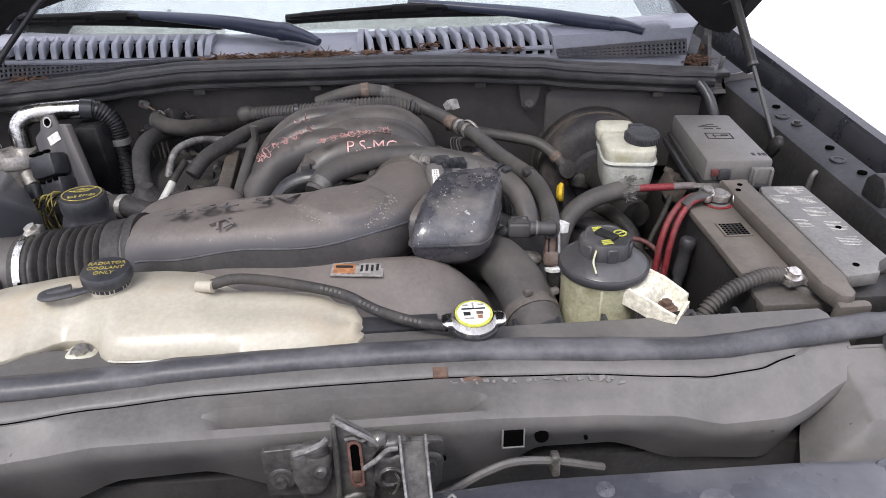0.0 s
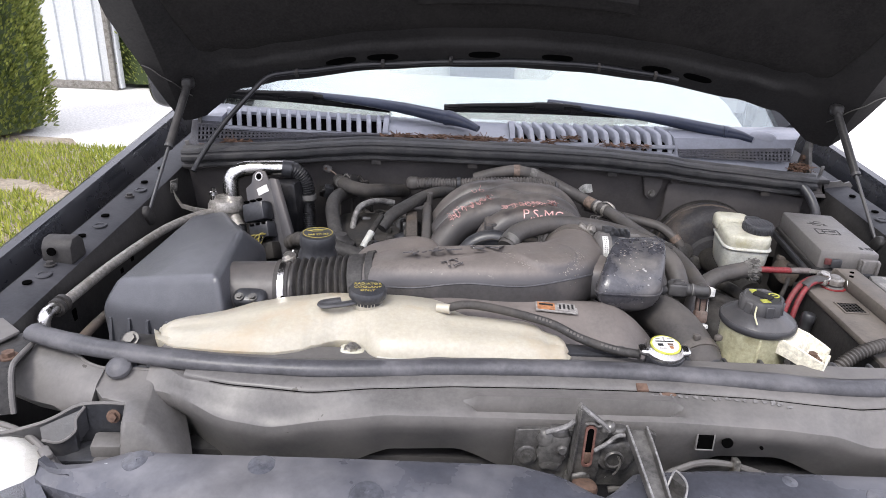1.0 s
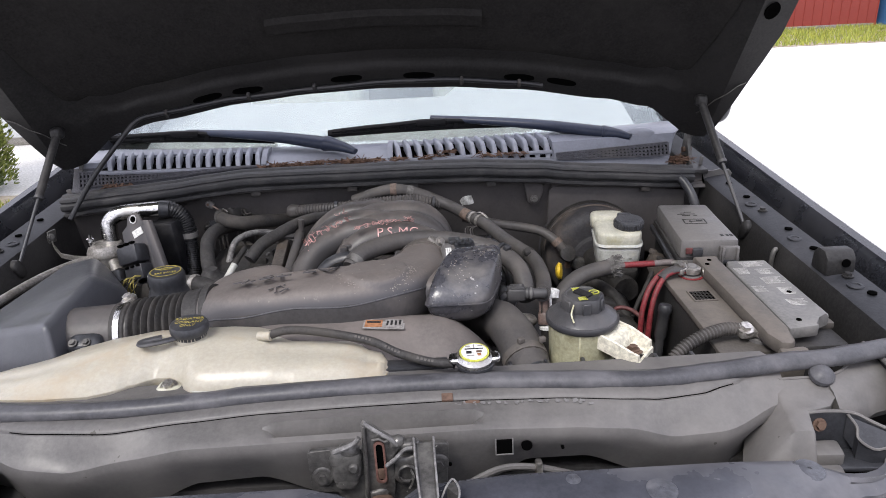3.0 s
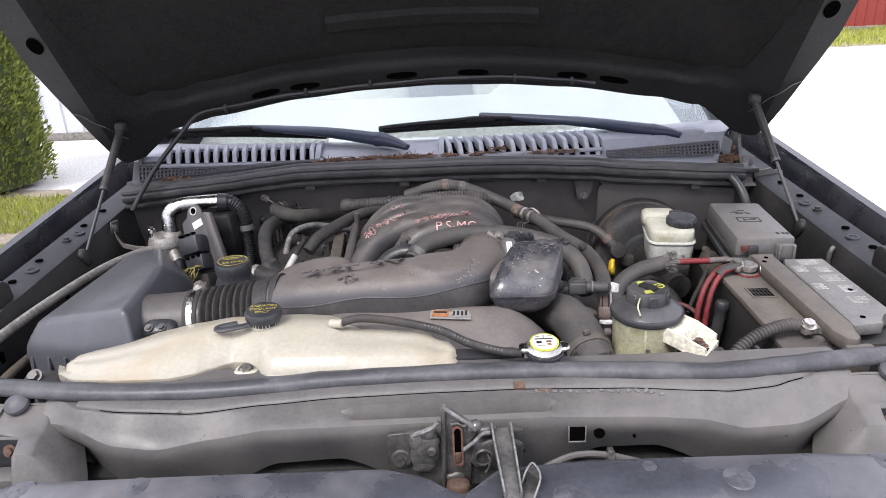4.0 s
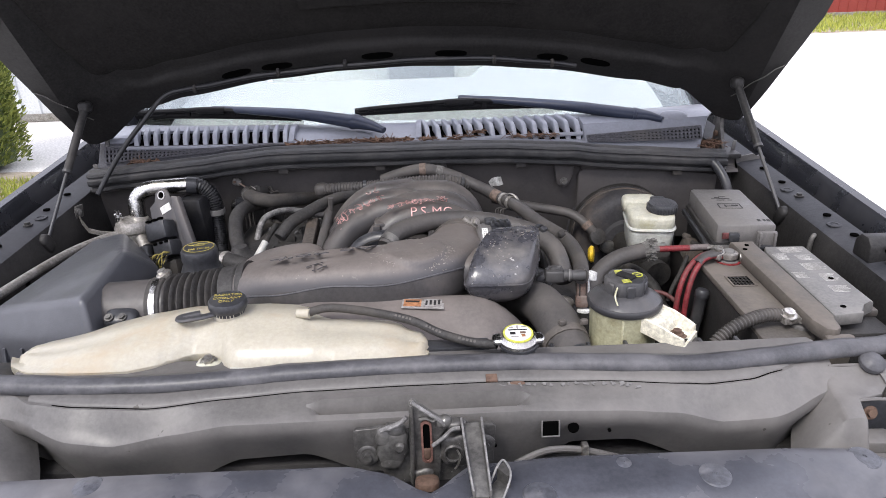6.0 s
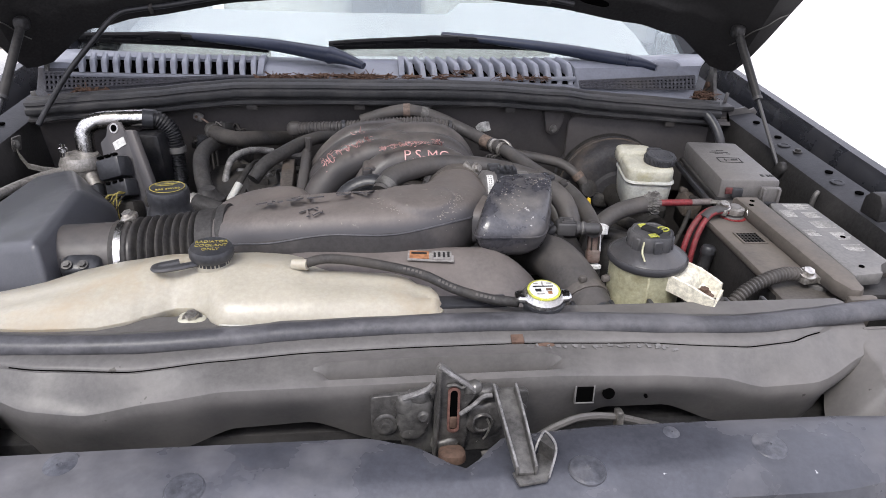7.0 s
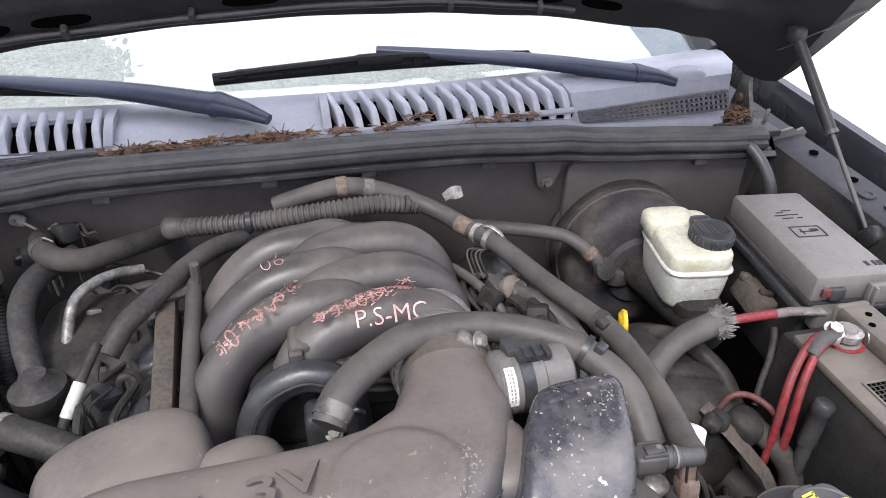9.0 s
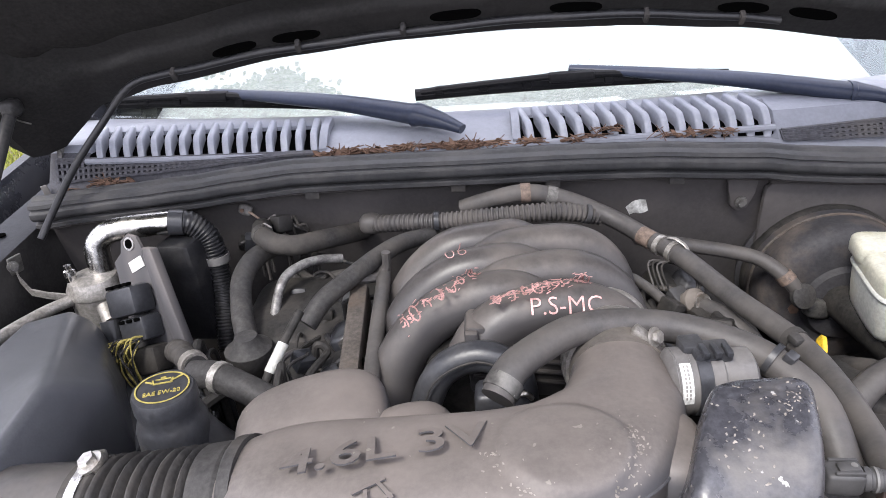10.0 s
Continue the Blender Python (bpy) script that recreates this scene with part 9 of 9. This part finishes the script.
litter("leaf_litter", "dry leaves gathered by the hood hinge", 43, [(0.70, 0.945, 1.133, 0.028, 0.03), (0.705, 0.945, 1.140, 0.020, 0.02), (0.69, 0.955, 1.136, 0.02, 0.02), (-0.62, 0.90, 1.155, 0.03, 0.01), (-0.70, 0.93, 1.135, 0.02, 0.02)], 190)

# brackets and loose cable between the engine and the battery
stay = thing("cable_stay", "grimy steel stay holding cables beside the battery", "bracket", (0.42, 0.40, 0.90))
part("stay_arm", loft([[V(x, y, z) + V(a, b, 0) for a, b in ((-0.009, -0.006), (0.009, 0.004), (0.009, 0.008), (-0.009, -0.002))] for x, y, z in ((0.392, 0.468, 0.985), (0.403, 0.454, 0.975), (0.424, 0.428, 0.952), (0.442, 0.406, 0.930), (0.455, 0.39, 0.90))]), "brown_rail", stay)
part("stay_clip", superbox((0.386, 0.445, 0.984), (0.026, 0.022, 0.018), 3, (20, 10, 40), 14, 8), "void", stay)
part("stay_tape", superbox((0.404, 0.456, 0.972), (0.030, 0.026, 0.026), 2.6, (15, 20, 50), 16, 8), "void", stay)

# ---- ground and distance ----
def ground_sheet():
    bm = bmesh.new()
    sizes = [-400, -150, -60, -30, -16, *span(-12, 12, 24), 16, 22, 30, 60, 150, 400]
    rows = [[bm.verts.new((x, y, 0)) for x in sizes] for y in sizes]
    for r0, r1 in zip(rows, rows[1:]):
        for i in range(len(r0) - 1):
            bm.faces.new((r0[i], r0[i + 1], r1[i + 1], r1[i]))
    return bm


M["gravel"] = surface("pale_concrete_yard", (0.56, 0.55, 0.53), 0.9, stain=(0.50, 0.485, 0.46), stain_amount=0.5, stain_scale=0.6, grain=0.06, grain_scale=45, bump=0.2)
M["soil"] = surface("bare_soil", (0.24, 0.20, 0.15), 0.95, stain=(0.34, 0.30, 0.24), stain_amount=0.5, stain_scale=3, grain=0.2, grain_scale=40, bump=0.6)
M["shed"] = surface("white_ribbed_metal", (0.58, 0.60, 0.62), 0.45, stain=(0.60, 0.61, 0.62), stain_amount=0.3, stain_scale=2, grain=0.03)
M["shed_red"] = surface("red_ribbed_metal", (0.24, 0.045, 0.035), 0.5, stain=(0.30, 0.08, 0.06), stain_amount=0.4, stain_scale=1, grain=0.05)
M["blue"] = surface("blue_paint", (0.06, 0.16, 0.34), 0.5)
ground = tagged(part("ground", ground_sheet(), "gravel", None), "pale sunlit concrete yard around the car", "ground", kind="structure")


def leaf_material(name, a, b):
    m = bpy.data.materials.new(name)
    m.use_nodes = True
    n, l = m.node_tree.nodes, m.node_tree.links
    p = n["Principled BSDF"]
    g = n.new("ShaderNodeNewGeometry")
    r = n.new("ShaderNodeValToRGB")
    r.color_ramp.elements[0].color, r.color_ramp.elements[1].color = (*a, 1), (*b, 1)
    l.new(g.outputs["Random Per Island"], r.inputs["Fac"])
    l.new(r.outputs["Color"], p.inputs["Base Color"])
    p.inputs["Roughness"].default_value = 0.6
    p.inputs["Subsurface Weight"].default_value = 0.0
    return m


M["hedge"] = leaf_material("arborvitae_foliage", (0.07, 0.105, 0.02), (0.31, 0.34, 0.08))
# darker copy of the foliage colour, for shade deep between the sprays
M["hedge_dark"] = leaf_material("shaded_core", (0.03, 0.05, 0.015), (0.06, 0.085, 0.025))
M["grass"] = leaf_material("lawn_grass", (0.15, 0.20, 0.025), (0.42, 0.43, 0.07))
M["tree_leaf"] = leaf_material("tree_foliage", (0.03, 0.06, 0.02), (0.07, 0.12, 0.035))
M["bark"] = surface("tree_bark", (0.10, 0.08, 0.06), 0.9, grain=0.3, grain_scale=30, bump=0.8)


def conifer(at, height, radius, seed, sprays=5200):
    """A columnar hedge tree: trunk, core painted dark as inner shade, and thousands of flat sprays standing out from
    it.
    """
    rng = np.random.default_rng(seed)
    root = thing("hedge_tree", "dense bright green arborvitae hedge tree", "tree", at, "hedge trees")
    x0, y0, _ = at
    part("trunk", lathe([(0.09, 0), (0.07, height * 0.5), (0.02, height * 0.9)], at, (0, 0, 1), 10), "bark", root)

    def girth(t):
        return radius * (0.82 + 0.25 * t) if t < 0.4 else radius * 0.92 * (1 - ((t - 0.4) / 0.6) ** 2.2) + 0.02
    rings = [[(x0 + girth(t) * (0.80 + 0.07 * math.sin(5 * a + 9 * t)) * math.cos(a), y0 + girth(t) * (0.80 + 0.07 * math.sin(5 * a + 9 * t)) * math.sin(a), 0.05 + t * height * 0.97) for a in (2 * math.pi * k / 20 for k in range(20))] for t in span(0, 1, 16)]
    part("shaded_core", loft(rings), "hedge_dark", root)
    verts, faces = [], []
    for _ in range(sprays):
        t = rng.random() ** 0.9
        a = rng.random() * 2 * math.pi
        r = girth(t) * (0.78 + 0.25 * rng.random() + 0.07 * math.sin(5 * a + 9 * t) + 0.05 * math.sin(13 * a - 31 * t) + 0.04 * math.sin(23 * a + 47 * t))
        c = np.array([x0 + r * math.cos(a), y0 + r * math.sin(a), 0.05 + t * height])
        out = np.array([math.cos(a), math.sin(a), 0.9 + rng.normal() * 0.4])
        out /= np.linalg.norm(out)
        side = np.cross(out, rng.normal(size=3))
        side /= np.linalg.norm(side)
        ln, wd = rng.uniform(0.025, 0.065), rng.uniform(0.005, 0.012)
        b = len(verts)
        for u, v in ((0, -0.3), (0.35, -1), (0.75, -0.7), (1.05, 0), (0.7, 0.8), (0.3, 0.9)):
            verts.append(tuple(c + out * ln * u + side * wd * v))
        faces.append(tuple(range(b, b + 6)))
    me = bpy.data.meshes.new("foliage")
    me.from_pydata(verts, [], faces)
    me.materials.append(M["hedge"])
    ob = new("foliage", me)
    ob.parent, ob.matrix_parent_inverse = root, Matrix.Translation(root.location).inverted()
    tagged(ob, "flat bright green sprays", kind="stuff")
    return root


conifer((-4.22, 5.35, 0), 3.6, 0.62, 1, 52000)
conifer((-4.95, 4.6, 0), 3.6, 0.62, 2, 24000)
conifer((-3.80, 8.1, 0), 3.4, 0.60, 3, 16000)
conifer((-5.6, 3.6, 0), 3.4, 0.6, 4, 6000)


def grass_patch(name, label, x0, x1, y0, y1, n, seed, edge=0.25, tall=0.10):
    rng = np.random.default_rng(seed)
    verts, faces = [], []
    for _ in range(n):
        x, y = rng.uniform(x0, x1), rng.uniform(y0, y1)
        if noise.noise(V(x * 1.7, y * 1.7, seed)) < -0.34:
            continue
        h, a, w = rng.uniform(0.4, 1) * tall, rng.random() * 6.28, rng.uniform(0.004, 0.009) * (tall / 0.1)
        b = len(verts)
        dx, dy = math.cos(a), math.sin(a)
        lx, ly = rng.normal() * 0.3 * h, rng.normal() * 0.3 * h
        verts += [(x - dx * w, y - dy * w, 0), (x + dx * w, y + dy * w, 0), (x + lx * 0.5 + dx * w * 0.6, y + ly * 0.5 + dy * w * 0.6, h * 0.6), (x + lx, y + ly, h)]
        faces.append((b, b + 1, b + 2, b + 3))
    me = bpy.data.meshes.new(name)
    me.from_pydata(verts, [], faces)
    me.materials.append(M["grass"])
    tagged(new(name, me), label, "grass", kind="stuff")


def bed(name, label, outline, mat):
    ob = part(name, prism(outline, -0.02, 0.012, "z", 0.004), mat, None)
    tagged(ob, label, "ground", kind="structure")


bed("soil_strip", "bare soil and thin grass beside the hedge", [(-6.5, 1.5), (-2.35, 2.2), (-2.30, 3.4), (-2.62, 4.25), (-3.05, 4.75), (-3.4, 5.2), (-6.5, 5.4)], "soil")
grass_patch("grass", "patchy bright green grass beside the hedge", -6.0, -2.45, 2.0, 4.95, 42000, 5, tall=0.075)
bed("far_verge", "far grass verge beyond the yard", [(3.0, 14.3), (40, 14.0), (40, 18.3), (3.0, 18.3)], "soil")
grass_patch("grass", "bright yellow-green far grass verge", 3.5, 26.0, 14.3, 18.2, 30000, 6, tall=0.16)
bed("side_verge", "small grass verge at the yard's edge", [(9.6, 10.6), (13, 10.8), (13, 11.8), (9.2, 11.2)], "soil")
grass_patch("grass", "small patch of bright grass", 9.4, 13, 10.7, 11.6, 3000, 7, tall=0.14)


def ribbed_wall(x0, x1, y, h, pitch, mat, name, label):
    root = thing(name, label, "building", ((x0 + x1) / 2, y + 1.5, 0))
    n = int((x1 - x0) / pitch)
    ring_lo, ring_hi = [], []
    for i in range(n + 1):
        for u, d in ((0.0, 0.0), (0.80, 0.0), (0.84, -0.022), (0.92, -0.022), (0.96, 0.0)):
            ring_lo.append((x0 + (i + u) * pitch, y + d))
    bm = loft([[(a, b, z) for a, b in ring_lo] + [(a, b + 0.06, z) for a, b in ring_lo[::-1]] for z in (0.02, h)])
    part("wall", bm, mat, root, flat=True)
    part("base_rail", box(((x0 + x1) / 2, y - 0.01, 0.05), (x1 - x0, 0.05, 0.09)), "dull_metal", root)
    part("back", box(((x0 + x1) / 2, y + 1.6, h / 2), (x1 - x0, 3.0, h - 0.05)), mat, root)
    part("roof", box(((x0 + x1) / 2, y + 1.5, h + 0.06), (x1 - x0 + 0.3, 3.3, 0.10)), "dull_metal", root)
    return root


ribbed_wall(-9.5, -4.12, 7.60, 3.2, 0.22, "shed", "metal_shed", "white ribbed metal shed beyond the hedge")
part("corner_post", box((-4.09, 7.60, 1.6), (0.06, 0.12, 3.2)), "dull_metal", bpy.data.objects["metal_shed"])
ribbed_wall(5.0, 12.4, 18.4, 3.2, 0.25, "shed_red", "red_building", "long red metal building across the yard")
ribbed_wall(12.7, 16.0, 18.2, 2.4, 0.20, "blue", "blue_container", "blue container beside the red building")


# ---- tall broadleaf tree beside the car, mirrored in the windshield ----
def broadleaf(trunk_at, crown_at, size, leaves, seed):
    rng = np.random.default_rng(seed)
    root = thing("tree", "tall leafy tree standing beside the yard", "tree", trunk_at)
    a, c = Vector(trunk_at), Vector(crown_at)
    part("trunk", tube([a, a.lerp(c, 0.35) + V(-0.2, 0, 0.4), a.lerp(c, 0.7) + V(-0.1, 0.1, 0.4), c], lambda t: 0.16 - 0.12 * t, 12, 6), "bark", root)
    tips = []
    for _ in range(11):
        d = Vector(rng.normal(size=3) * np.array((1, 1, 0.55)))
        d = Vector(d).normalized() * size * rng.uniform(0.6, 1.0)
        s = a.lerp(c, rng.uniform(0.72, 1.0))
        part("limb", tube([s, s.lerp(c + d, 0.5) + V(0, 0, 0.15), c + d], lambda t: 0.035 - 0.03 * t, 6, 4), "bark", root)
        tips.append(c + d)
    verts, faces = [], []
    for _ in range(leaves):
        p = np.array(tips[rng.integers(len(tips))]) + rng.normal(size=3) * size * np.array((0.17, 0.17, 0.12))
        u = rng.normal(size=3)
        u /= np.linalg.norm(u)
        w = np.cross(u, rng.normal(size=3))
        w /= np.linalg.norm(w)
        ln, wd = rng.uniform(0.09, 0.16), rng.uniform(0.04, 0.07)
        b = len(verts)
        verts += [tuple(p), tuple(p + u * ln * 0.5 + w * wd), tuple(p + u * ln), tuple(p + u * ln * 0.5 - w * wd)]
        faces.append((b, b + 1, b + 2, b + 3))
    me = bpy.data.meshes.new("crown")
    me.from_pydata(verts, [], faces)
    me.materials.append(M["tree_leaf"])
    ob = new("crown", me)
    ob.parent, ob.matrix_parent_inverse = root, Matrix.Translation(root.location).inverted()
    tagged(ob, "loose dark green crown", kind="stuff")


broadleaf((-5.2, 2.4, 0), (-3.3, 1.75, 8.3), 0.95, 16000, 12)
broadleaf((-6.0, 0.6, 0), (-4.7, 0.7, 8.6), 1.5, 30000, 13)
